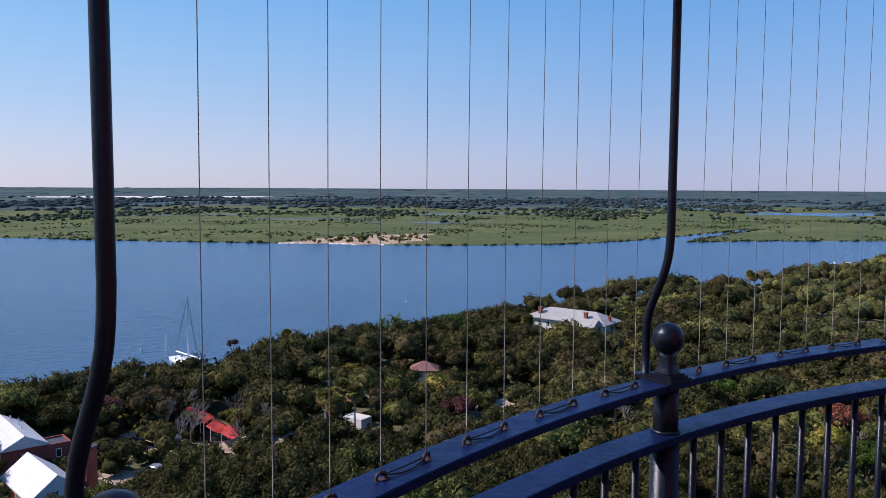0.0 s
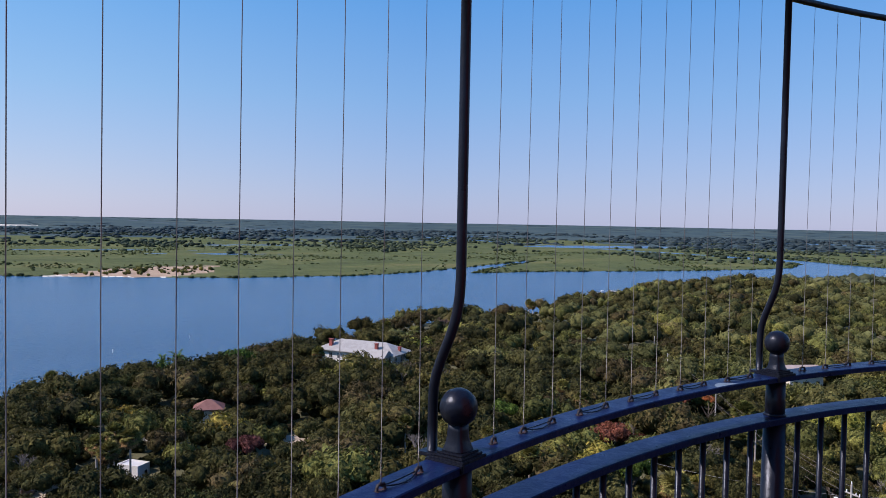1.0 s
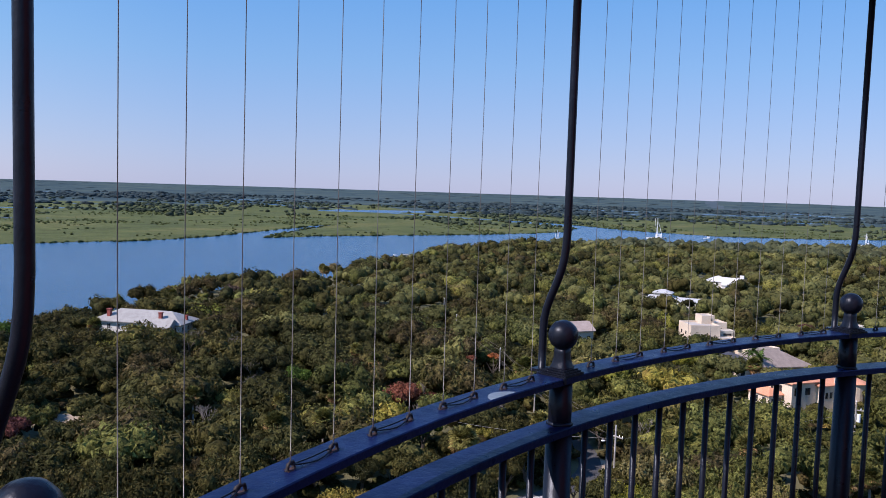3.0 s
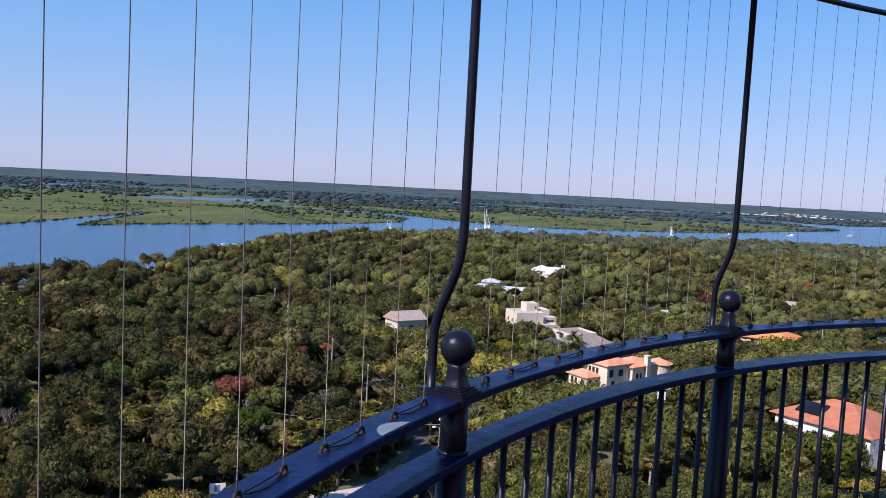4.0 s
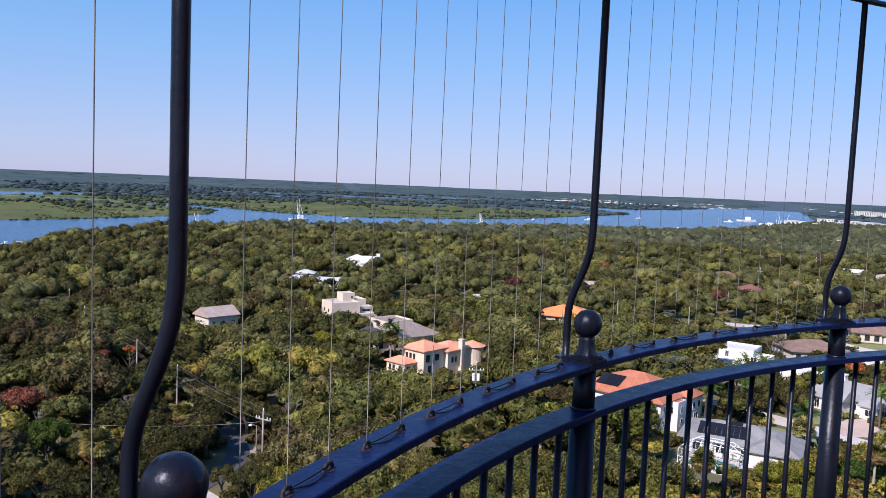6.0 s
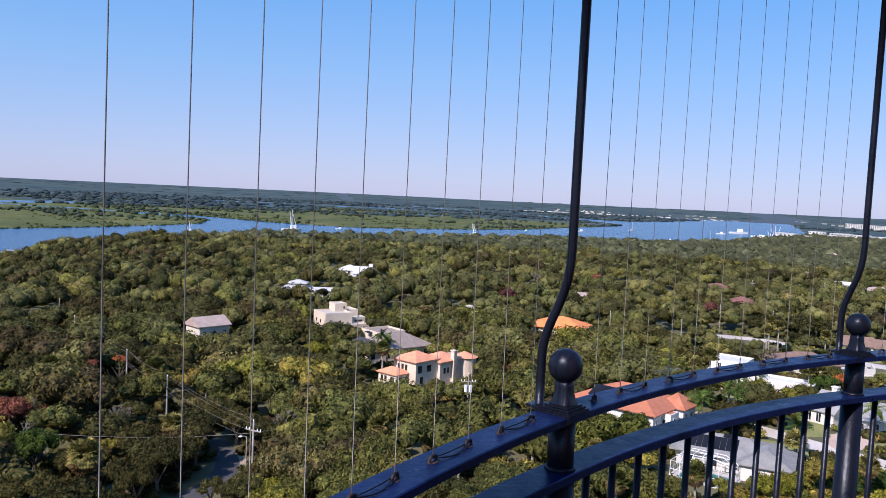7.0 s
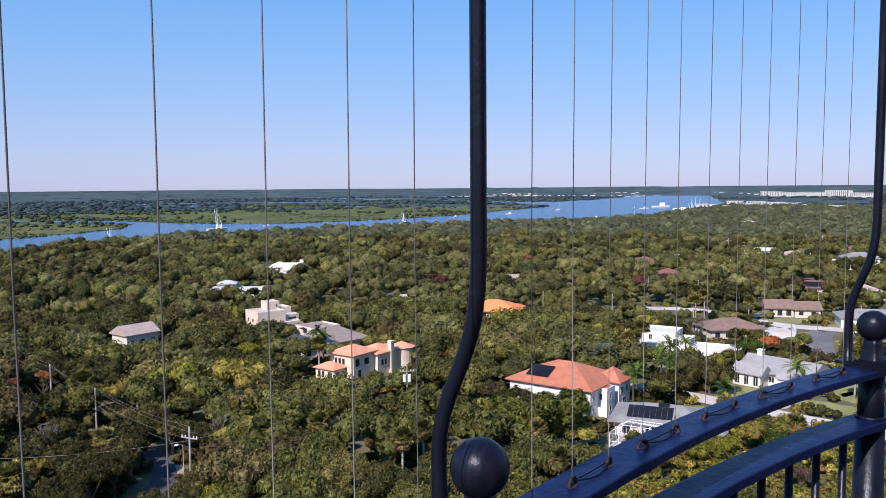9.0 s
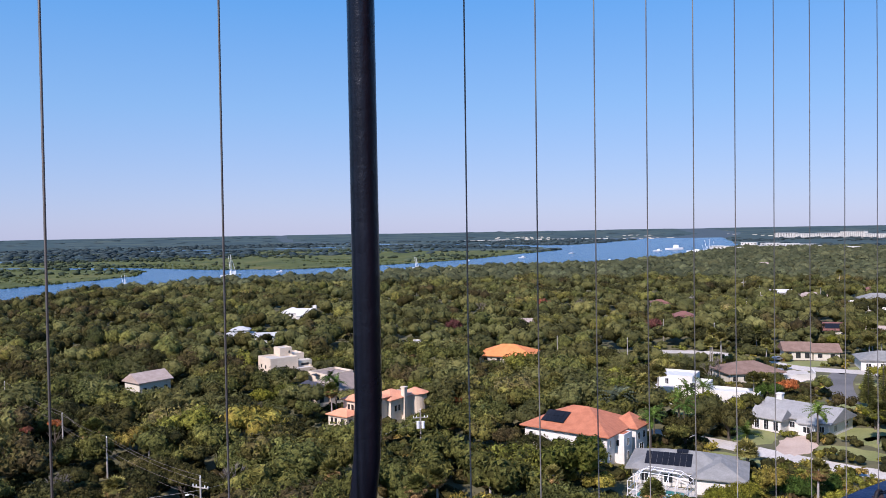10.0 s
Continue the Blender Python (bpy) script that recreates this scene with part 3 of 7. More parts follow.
def build_gallery():
    deck = thing("gallery", Matrix.Identity(4), "dark iron gallery deck round the top of a brick lighthouse", "gallery", kind="structure")
    bm = bmesh.new()
    ring_bar(bm, [(1.7, DECK), (3.42, DECK), (3.42, DECK - 0.09), (1.7, DECK - 0.09)], 0, 360, 96)
    part("deck", bm, IRON, deck)
    tower = thing("lighthouse_tower", Matrix.Identity(4), "tall round red brick lighthouse tower", "tower", kind="structure")
    bm = bmesh.new()
    ring_bar(bm, [(1.70, 48.2), (1.72, DECK - 0.1), (2.0, 40), (4.6, 0.2), (4.2, 0.2), (1.4, 48.2)], 0, 360, 64)
    part("wall", bm, BRICK_RED, tower)
    bm = bmesh.new()
    ring_bar(bm, [(0.02, 49.6), (1.9, 48.3), (1.9, 48.2), (0.02, 48.2)], 0, 360, 48)
    part("roof", bm, IRON, tower)

    rail = thing("gallery_railing", Matrix.Identity(4), "curved black-painted iron railing with ball-topped posts", "railing")
    bm = bmesh.new()
    w, h, c = 0.038, 0.015, 0.002
    ring_bar(bm, [(RAIL_R - w, UPPER - c), (RAIL_R - w + c, UPPER), (RAIL_R + w - c, UPPER), (RAIL_R + w, UPPER - c), (RAIL_R + w, UPPER - h), (RAIL_R - w, UPPER - h)], 0, 360, 288, False)
    part("upper_rail", bm, RAIL_PAINT, rail, "flat navy-painted iron bar with rusty staples")
    bm = bmesh.new()
    w, h, c = 0.038, 0.018, 0.002
    ring_bar(bm, [(RAIL_R - w, LOWER - c), (RAIL_R - w + c, LOWER), (RAIL_R + w - c, LOWER), (RAIL_R + w, LOWER - c), (RAIL_R + w, LOWER - h), (RAIL_R - w, LOWER - h)], 0, 360, 288, False)
    part("lower_rail", bm, RAIL_PAINT, rail, "flat navy-painted iron bar")
    bm = bmesh.new()
    ring_bar(bm, [(RAIL_R - 0.02, DECK + 0.12), (RAIL_R + 0.02, DECK + 0.12), (RAIL_R + 0.02, DECK + 0.1), (RAIL_R - 0.02, DECK + 0.1)], 0, 360, 192)
    part("bottom_rail", bm, IRON, rail)

    # post: round tapered shaft through both bars, with a low collar on the lower one
    bm = bmesh.new()
    rod(bm, (RAIL_R, 0, DECK), (RAIL_R, 0, LOWER - 0.02), 0.040, 0.031, 28)
    rod(bm, (RAIL_R, 0, LOWER - 0.03), (RAIL_R, 0, UPPER - 0.012), 0.028, 0.027, 28)
    rod(bm, (RAIL_R, 0, LOWER - 0.001), (RAIL_R, 0, LOWER + 0.007), 0.033, 0.029, 28)
    for f in bm.faces:
        f.smooth = len(f.verts) == 4
    first = part("post", bm, IRON, rail)
    shaft = first.data
    bm = bmesh.new()
    prof = [(0.001, UPPER + 0.064), (0.0158, UPPER + 0.062), (0.0160, UPPER + 0.050), (0.0172, UPPER + 0.036), (0.0200, UPPER + 0.024), (0.0236, UPPER + 0.016), (0.0240, UPPER + 0.0135), (0.001, UPPER + 0.0132)]
    rows = []
    for k in range(24):
        a = math.tau * k / 24
        sq = 1 / max(abs(math.cos(a)), abs(math.sin(a)))
        rows.append([bm.verts.new((RAIL_R + r * (0.45 + 0.55 * sq) * (1 + 0.02 * math.sin(5 * a + z * 300)) * math.cos(a), r * (0.45 + 0.55 * sq) * math.sin(a), z)) for r, z in prof])
    for i in range(24):
        for j in range(len(prof) - 1):
            bm.faces.new((rows[i][j], rows[i][j + 1], rows[(i + 1) % 24][j + 1], rows[(i + 1) % 24][j])).smooth = True
    bmesh.ops.recalc_face_normals(bm, faces=bm.faces)
    # three stepped plates under the neck, a flat lug outside them for the bent bar, and a casting seam
    for half, z0, z1 in ((0.0285, 0.0095, 0.0140), (0.0335, 0.0050, 0.0100), (0.0385, -0.0010, 0.0055)):
        box(bm, RAIL_R - half, -half, UPPER + z0, RAIL_R + half, half, UPPER + z1)
    box(bm, RAIL_R + 0.030, -0.022, UPPER - 0.004, RAIL_R + 0.078, 0.022, UPPER + 0.003)
    box(bm, RAIL_R - 0.043, 0.0385, UPPER - 0.013, RAIL_R + 0.040, 0.047, UPPER + 0.0035)
    bmesh.ops.bevel(bm, geom=[e for e in bm.edges if len(e.link_faces) == 2 and e.calc_face_angle(0) > 1.2 and not e.link_faces[0].smooth], offset=0.0014, segments=2, affect="EDGES")
    neck_me = bpy.data.meshes.new("neck")
    bm.to_mesh(neck_me)
    bm.free()
    neck_me.materials.append(IRON)
    bm = bmesh.new()
    bmesh.ops.create_uvsphere(bm, u_segments=40, v_segments=24, radius=0.035, matrix=Matrix.Translation((RAIL_R, 0, BALL_Z)))
    for v in bm.verts:
        d = (v.co - Vector((RAIL_R, 0, BALL_Z)))
        v.co += d * (0.020 * noise.noise(d * 45) + 0.016 * noise.noise(d * 150))
        seam = abs(d.x - 0.012)
        if seam < 0.0016:
            v.co -= d * 0.05
    for f in bm.faces:
        f.smooth = True
    ball_me = bpy.data.meshes.new("ball")
    bm.to_mesh(ball_me)
    bm.free()
    ball_me.materials.append(IRON)
    first.matrix_basis = turn(FIRST)
    posts = [first] + [part_of("post", shaft, rail, "", turn(FIRST - BAY * k)) for k in range(1, POSTS)]
    for p in posts:
        part_of("neck", neck_me, p)
        part_of("ball", ball_me, p, "cast iron ball finial with glossy chipped paint")
    bm = bmesh.new()
    rod(bm, (RAIL_R, 0, DECK + 0.1), (RAIL_R, 0, LOWER - 0.018), 0.0085, 0.0085, 10)
    for f in bm.faces:
        f.smooth = len(f.verts) == 4
    bal = part("baluster", bm, IRON, rail, "", turn(FIRST - BAY / 12)).data
    for k in range(POSTS):
        for j in range(1, 12):
            if k or j > 1:
                part_of("baluster", bal, rail, "", turn(FIRST - BAY * (k + j / 12)))

    # the screen of tall bent bars, a top ring and upright wires tied to staples
    cage = thing("safety_screen", Matrix.Identity(4), "tall screen of bent iron bars and thin upright steel wires", "screen")
    bm = bmesh.new()
    tube(bm, [(RAIL_R * math.cos(math.tau * k / 160), RAIL_R * math.sin(math.tau * k / 160), RING) for k in range(160)], 0.0095, 10, True)
    part("top_ring", bm, IRON, cage)
    bend = [(0.058, -0.094), (0.058, -0.04), (0.058, 0.005), (0.0565, 0.03), (0.051, 0.055), (0.042, 0.08), (0.032, 0.103), (0.022, 0.126), (0.013, 0.150), (0.006, 0.176), (0.002, 0.205), (0.0, 0.24), (0.0, 0.32), (0.0, 0.6), (0.0, RING - BALL_Z)]
    bm = bmesh.new()
    tube(bm, [(RAIL_R + o, 0, BALL_Z + z) for o, z in bend], 0.0095, 14)
    bar = part("bent_bar", bm, IRON, cage, "", turn(FIRST)).data
    for k in range(1, POSTS):
        part_of("bent_bar", bar, cage, "", turn(FIRST - BAY * k))
    bm = bmesh.new()
    tube(bm, [(RAIL_R, 0, UPPER + 0.012), (RAIL_R + 0.0006, 0.0004, UPPER + 0.35), (RAIL_R - 0.0004, -0.0005, UPPER + 0.7), (RAIL_R, 0, RING)], 0.00066, 5)
    wire = bpy.data.meshes.new("wire")
    bm.to_mesh(wire)
    bm.free()
    wire.materials.append(STEEL)
    bm = bmesh.new()
    arch = [(RAIL_R - 0.001, -0.0088, UPPER - 0.002), (RAIL_R, -0.009, UPPER + 0.0056), (RAIL_R, -0.0072, UPPER + 0.0094), (RAIL_R, 0, UPPER + 0.0109), (RAIL_R, 0.0072, UPPER + 0.0094), (RAIL_R, 0.009, UPPER + 0.0056), (RAIL_R + 0.001, 0.0088, UPPER - 0.002)]
    tube(bm, arch, 0.0030, 7)
    for s in (-0.009, 0.009):
        rod(bm, (RAIL_R, s, UPPER - 0.001), (RAIL_R, s, UPPER + 0.0012), 0.0046, 0.0038, 8)
    staple = bpy.data.meshes.new("staple")
    bm.to_mesh(staple)
    bm.free()
    staple.materials.append(RUST)
    bm = bmesh.new()
    flake = random.Random(8)
    vs = [bm.verts.new((RAIL_R + q * 0.0085 * math.cos(t), q * 0.0145 * math.sin(t), UPPER + 0.0006)) for t, q in ((math.tau * k / 18, flake.uniform(0.6, 1.15)) for k in range(18))]
    f = bm.faces.new(vs)
    bmesh.ops.extrude_face_region(bm, geom=[f])
    bmesh.ops.translate(bm, verts=vs, vec=(0, 0, -0.0012))
    bmesh.ops.recalc_face_normals(bm, faces=bm.faces)
    foot = bpy.data.meshes.new("rust_scale")
    bm.to_mesh(foot)
    bm.free()
    foot.materials.append(RUST_RED)
    bm = bmesh.new()
    rod(bm, (RAIL_R, 0, UPPER + 0.013), (RAIL_R, 0, UPPER + 0.023), 0.0012, 0.0011, 8)
    rod(bm, (RAIL_R, 0, UPPER + 0.023), (RAIL_R, 0, UPPER + 0.028), 0.0016, 0.0014, 8)
    sleeve = bpy.data.meshes.new("sleeve")
    bm.to_mesh(sleeve)
    bm.free()
    sleeve.materials.append(STEEL)
    gap = 0.092
    rng = random.Random(4)
    for k in range(POSTS):
        angles = [FIRST - BAY * (k + gap + j * (1 - 2 * gap) / 10) + rng.uniform(-0.03, 0.03) for j in range(11)]
        for a in angles:
            strand = part_of("wire", wire, cage, "", turn(a))
            part_of("sleeve", sleeve, strand, "small crimped sleeve")
            loop = part_of("staple", staple, cage, "", turn(a) @ Matrix.Translation((RAIL_R, 0, 0)) @ turn(rng.uniform(-14, 14)) @ Matrix.Translation((-RAIL_R, 0, 0)))
            part_of("rust_scale", foot, loop, "thin flaky dark red rust")
        # the wire runs on along the bar between every other pair of staples
        for j in (1, 3, 5, 7, 9):
            for slack in (0.0, 0.011):
                bm = bmesh.new()
                pts = []
                for i in range(7):
                    a, bow = radians(angles[j] + (angles[j + 1] - angles[j]) * i / 6), math.sin(math.pi * i / 6)
                    q = RAIL_R - slack * bow
                    pts.append((q * math.cos(a), q * math.sin(a), UPPER + 0.007 - (0.002 + slack * 0.3) * bow))
                tube(bm, pts, 0.0013, 6)
                part("tie_wire", bm, IRON, cage)

    # a pale blue-grey patch on the bar between two staples
    bm = bmesh.new()
    a0, a1 = FIRST - BAY * (PATCH_BAY + gap + 8.12 * (1 - 2 * gap) / 10), FIRST - BAY * (PATCH_BAY + gap + 9.0 * (1 - 2 * gap) / 10)
    inner, outer = [], []
    for i in range(13):
        u = i / 12
        a = radians(a0 + (a1 - a0) * u)
        inner.append(bm.verts.new(((RAIL_R - 0.0345) * math.cos(a), (RAIL_R - 0.0345) * math.sin(a), UPPER + 0.0006)))
        r = RAIL_R - 0.0335 + 0.030 * math.sin(math.pi * u) ** 0.7
        outer.append(bm.verts.new((r * math.cos(a), r * math.sin(a), UPPER + 0.0006)))
    for i in range(12):
        bm.faces.new((inner[i], inner[i + 1], outer[i + 1], outer[i]))
    base = list(bm.faces)
    bmesh.ops.recalc_face_normals(bm, faces=base)
    bmesh.ops.solidify(bm, geom=base, thickness=0.0008)
    part("pale_patch", bm, PALE_PATCH, rail, "thin pale blue-grey patch on the bar")


build_gallery()


# ---- houses ----
FOOT = []                               # house outlines: x, y, turn, half length, half width
CLEAR = []                              # spots kept free of trees: x, y, radius


def hip_roof(bm, x0, y0, x1, y1, z, rise, over, kind, thick=0.22):
    """A hip or gable roof over a box, with eaves and fascia."""
    x0, y0, x1, y1 = x0 - over, y0 - over, x1 + over, y1 + over
    lx, ly = x1 - x0, y1 - y0
    cx, cy = (x0 + x1) / 2, (y0 + y1) / 2
    low = [bm.verts.new(p) for p in ((x0, y0, z - thick), (x1, y0, z - thick), (x1, y1, z - thick), (x0, y1, z - thick))]
    eave = [bm.verts.new(p) for p in ((x0, y0, z), (x1, y0, z), (x1, y1, z), (x0, y1, z))]
    top = z + rise
    if kind == "cone":
        a = b = bm.verts.new((cx, cy, top))
    elif lx >= ly:
        inset = ly / 2 if kind == "hip" else 0.0
        inset = min(inset, lx / 2 - 0.01)
        a, b = bm.verts.new((x0 + inset, cy, top)), bm.verts.new((x1 - inset, cy, top))
    else:
        inset = lx / 2 if kind == "hip" else 0.0
        inset = min(inset, ly / 2 - 0.01)
        a, b = bm.verts.new((cx, y0 + inset, top)), bm.verts.new((cx, y1 - inset, top))
    bm.faces.new(low[::-1])
    for k in range(4):
        bm.faces.new((low[k], low[(k + 1) % 4], eave[(k + 1) % 4], eave[k]))
    e = eave
    if kind == "cone":
        for k in range(4):
            bm.faces.new((e[k], e[(k + 1) % 4], a))
    elif lx >= ly:
        for f in ((e[0], e[1], b, a), (e[1], e[2], b), (e[2], e[3], a, b), (e[3], e[0], a)):
            bm.faces.new(f)
    else:
        for f in ((e[0], e[1], a), (e[1], e[2], b, a), (e[2], e[3], b), (e[3], e[0], a, b)):
            bm.faces.new(f)


def side_frame(side, x0, y0, x1, y1, u, z):
    """A pose on one wall: x along the wall, y into it, z up."""
    if side == "S":
        return pose(x0 + u, y0, z)
    if side == "N":
        return pose(x1 - u, y1, z, 0, 0, 180)
    if side == "E":
        return pose(x1, y0 + u, z, 0, 0, 90)
    return pose(x0, y1 - u, z, 0, 0, -90)


def window_on(parent, m, w, h, frame_mat, name="window"):
    bm = bmesh.new()
    t = 0.09
    box(bm, -w / 2, -0.05, 0, -w / 2 + t, 0.06, h)
    box(bm, w / 2 - t, -0.05, 0, w / 2, 0.06, h)
    box(bm, -w / 2 + t, -0.05, 0, w / 2 - t, 0.06, t)
    box(bm, -w / 2 + t, -0.05, h - t, w / 2 - t, 0.06, h)
    if w > 0.9:
        box(bm, -0.03, -0.04, t, 0.03, 0.05, h - t)
    win = part(name, bm, frame_mat, parent, "", m)
    bm = bmesh.new()
    box(bm, -w / 2 + t, -0.02, t, w / 2 - t, 0.04, h - t)
    part("pane", bm, GLASS, win, "dark reflecting glass")
    return win


def house(name, cx, cy, rot, label, blocks, clear=12.0, group=""):
    """blocks: x, y, length, width, height, roof kind, rise, wall material, roof material, windows [(side, u, z, w, h)], eaves."""
    ob = thing(name, pose(cx, cy, GROUND, 0, 0, rot), label, "house", group)
    far = math.hypot(cx, cy)
    CLEAR.append((cx * (1 - clear * 0.6 / far), cy * (1 - clear * 0.6 / far), clear * 0.62))
    for x, y, lx, ly, h, kind, rise, wall_mat, roof_mat, wins, over in blocks:
        x0, y0, x1, y1 = x - lx / 2, y - ly / 2, x + lx / 2, y + ly / 2
        c, s = math.cos(radians(rot)), math.sin(radians(rot))
        FOOT.append((cx + x * c - y * s, cy + x * s + y * c, rot, lx / 2, ly / 2))
        bm = bmesh.new()
        box(bm, x0, y0, -0.3, x1, y1, h)
        if kind == "flat":
            for p in ((x0, y0, x1, y0 + 0.25), (x0, y1 - 0.25, x1, y1), (x0, y0 + 0.25, x0 + 0.25, y1 - 0.25), (x1 - 0.25, y0 + 0.25, x1, y1 - 0.25)):
                box(bm, p[0], p[1], h, p[2], p[3], h + rise)
        elif kind == "gable":
            if lx >= ly:
                tri = [((xx, y0, h), (xx, y1, h), (xx, (y0 + y1) / 2, h + rise * 0.94)) for xx in (x0 + 0.01, x1 - 0.01)]
            else:
                tri = [((x0, yy, h), (x1, yy, h), ((x0 + x1) / 2, yy, h + rise * 0.94)) for yy in (y0 + 0.01, y1 - 0.01)]
            for t in tri:
                bm.faces.new([bm.verts.new(p) for p in t])
        wall = part("wall", bm, wall_mat, ob)
        if kind == "flat":
            bm = bmesh.new()
            box(bm, x0 + 0.25, y0 + 0.25, h - 0.1, x1 - 0.25, y1 - 0.25, h + 0.04)
            part("roof", bm, roof_mat, ob)
        else:
            bm = bmesh.new()
            hip_roof(bm, x0, y0, x1, y1, h + 0.12, rise, over, kind)
            part("roof", bm, roof_mat, ob)
        for side, u, z, w, hh in wins:
            window_on(ob, side_frame(side, x0, y0, x1, y1, u, z), w, hh, TRIM if wall_mat not in (CREAM, BEIGE) else DARK_TRIM)
    return ob


def chimney_on(ob, x, y, z0, z1, w, mat, cap=True):
    bm = bmesh.new()
    box(bm, x - w / 2, y - w / 2, z0, x + w / 2, y + w / 2, z1)
    if cap:
        box(bm, x - w * 0.62, y - w * 0.62, z1, x + w * 0.62, y + w * 0.62, z1 + 0.25)
    part("chimney", bm, mat, ob)


def panels_on(ob, x, y, z, nx, ny, tilt, tilt_axis="x", w=1.0, h=1.9):
    """Rows of dark collectors lying just above a roof slope; each is a part."""
    m = pose(x, y, z, tilt if tilt_axis == "x" else 0, tilt if tilt_axis == "y" else 0, 0)
    bm = bmesh.new()
    box(bm, -w / 2 + 0.02, -h / 2 + 0.02, 0, w / 2 - 0.02, h / 2 - 0.02, 0.06)
    me = bpy.data.meshes.new("solar_panel")
    bm.to_mesh(me)
    bm.free()
    me.materials.append(SOLAR)
    for i in range(nx):
        for j in range(ny):
            part_of("solar_panel", me, ob, "dark solar panel", m @ Matrix.Translation(((i - (nx - 1) / 2) * w, (j - (ny - 1) / 2) * h, 0)))


def round_tower(ob, x, y, r, h, rise, wall_mat, roof_mat):
    bm = bmesh.new()
    rod(bm, (x, y, -0.3), (x, y, h), r, r, 24)
    part("tower_wall", bm, wall_mat, ob)
    bm = bmesh.new()
    bmesh.ops.create_cone(bm, segments=24, cap_ends=True, radius1=r + 0.5, radius2=0.05, depth=rise, matrix=Matrix.Translation((x, y, h + rise / 2)))
    part("tower_roof", bm, roof_mat, ob)


def row_of(side, n, length, z, w, h):
    return [(side, length * (i + 0.5) / n, z, w, h) for i in range(n)]


# the long white house on the river bank
lh = house("river_house", -199.5, 141, 24, "long white two-storey house with pale metal hip roof and brick chimneys", [
    (0, 0, 26, 10, 5.2, "hip", 2.8, WHITE, PALE_METAL, row_of("S", 9, 26, 2.9, 1.2, 1.6) + row_of("S", 7, 26, 0.6, 1.2, 1.6) + row_of("E", 3, 10, 2.9, 1.1, 1.5), 0.9),
    (8.5, -6.2, 6, 5, 4.8, "gable", 2.0, WHITE, PALE_METAL, row_of("S", 2, 6, 2.6, 1.1, 1.5) + row_of("E", 2, 5, 2.6, 1.0, 1.4), 0.6)], 25)
chimney_on(lh, -9.5, -3.4, 5.0, 8.2, 1.0, BRICK_RED)
chimney_on(lh, 6.5, -3.6, 5.0, 8.0, 0.9, BRICK_RED)
chimney_on(lh, 12.4, 0.0, 4.0, 7.0, 0.8, BRICK_RED)

house("white_villa", -100, 391, 10, "white house with white hip roofs and square chimney among trees", [
    (-3.5, 2, 10, 9, 5.4, "hip", 2.4, WHITE, WHITE_METAL, row_of("S", 3, 10, 3.6, 1.2, 1.6), 0.5), (3.5, -2, 9, 8, 4.2, "gable", 3.4, WHITE, WHITE_METAL, row_of("S", 2, 9, 2.2, 1.4, 1.6), 0.4),
    (7.4, 0.5, 1.8, 1.8, 8.6, "flat", 0.2, WHITE, WHITE_METAL, [], 0.1)], 13)
house("grey_roof_cottage", -105, 313, 10, "low white house with stepped pale grey hip roof", [
    (0, 0, 10.0, 8.0, 5.0, "hip", 1.4, WHITE, COOL_METAL, row_of("S", 4, 10.0, 2.8, 1.2, 1.4), 0.8), (0.3, 0.5, 6.5, 5.0, 6.8, "hip", 1.2, WHITE, COOL_METAL, row_of("S", 4, 6.5, 6.0, 0.8, 0.5), 0.7), (10.5, -2.5, 8, 6, 4.4, "gable", 1.2, WHITE, COOL_METAL, [], 0.5)], 16)
house("tan_roof_house", -101, 219, 55, "beige house with faded tan shingle roof", [
    (0, 0, 9.6, 7.6, 4.6, "gable", 2.3, BEIGE, TAN_SHINGLE, row_of("S", 3, 9.6, 1.8, 1.1, 1.3), 0.6)], 17)
house("cube_house", -70.9, 245.8, 40, "cream stucco house of stacked flat-roofed blocks", [
    (0, 0, 9.3, 9.2, 6.3, "flat", 0.5, CREAM, CONCRETE, [("W", 2.4, 3.4, 0.8, 1.1), ("W", 5.6, 3.4, 0.8, 1.1), ("W", 2.4, 0.8, 0.8, 1.1), ("S", 7.2, 1.2, 0.8, 1.2)], 0.2),
    (3.2, 3.4, 4.2, 4.6, 8.6, "flat", 0.35, CREAM, CONCRETE, [("S", 3.2, 7.2, 0.5, 0.7)], 0.2),
    (7.2, 4.6, 4.8, 6.4, 6.3, "flat", 0.45, CREAM, CONCRETE, [("S", 2.4, 3.6, 1.4, 1.4)], 0.2),
    (5.4, -5.6, 7.6, 4.4, 3.1, "flat", 0.4, CREAM, CONCRETE, [("S", 2.0, 1.0, 1.4, 1.4)], 0.2),
    (8.2, -0.6, 4.4, 3.6, 4.6, "flat", 0.3, BEIGE, CONCRETE, [("S", 2.0, 2.6, 2.6, 1.4), ("E", 1.8, 2.6, 1.6, 1.2)], 0.2)], 17)
grey = house("taupe_roof_house", -45, 214.5, 47, "cream house with broad taupe shingle roof and a darker end", [
    (0.8, 0, 17, 12, 3.6, "hip", 3.2, CREAM, TAUPE_SHINGLE, row_of("S", 4, 17, 1.2, 1.3, 1.5) + row_of("E", 2, 10.5, 1.2, 1.2, 1.4), 0.6),
    (-8.6, 0.4, 5.5, 11.5, 3.2, "hip", 2.5, CREAM, DARK_SHINGLE, row_of("S", 2, 5.5, 1.2, 1.2, 1.5) + row_of("W", 3, 11, 1.2, 1.2, 1.5), 0.5),
    (3.9, 10.2, 9.5, 8.5, 5.4, "flat", 0.5, CREAM, TAUPE_SHINGLE, row_of("S", 3, 9.5, 2.8, 1.2, 1.4), 0.3)], 11)
panels_on(grey, -1.5, 9.5, 5.5, 2, 1, 8)
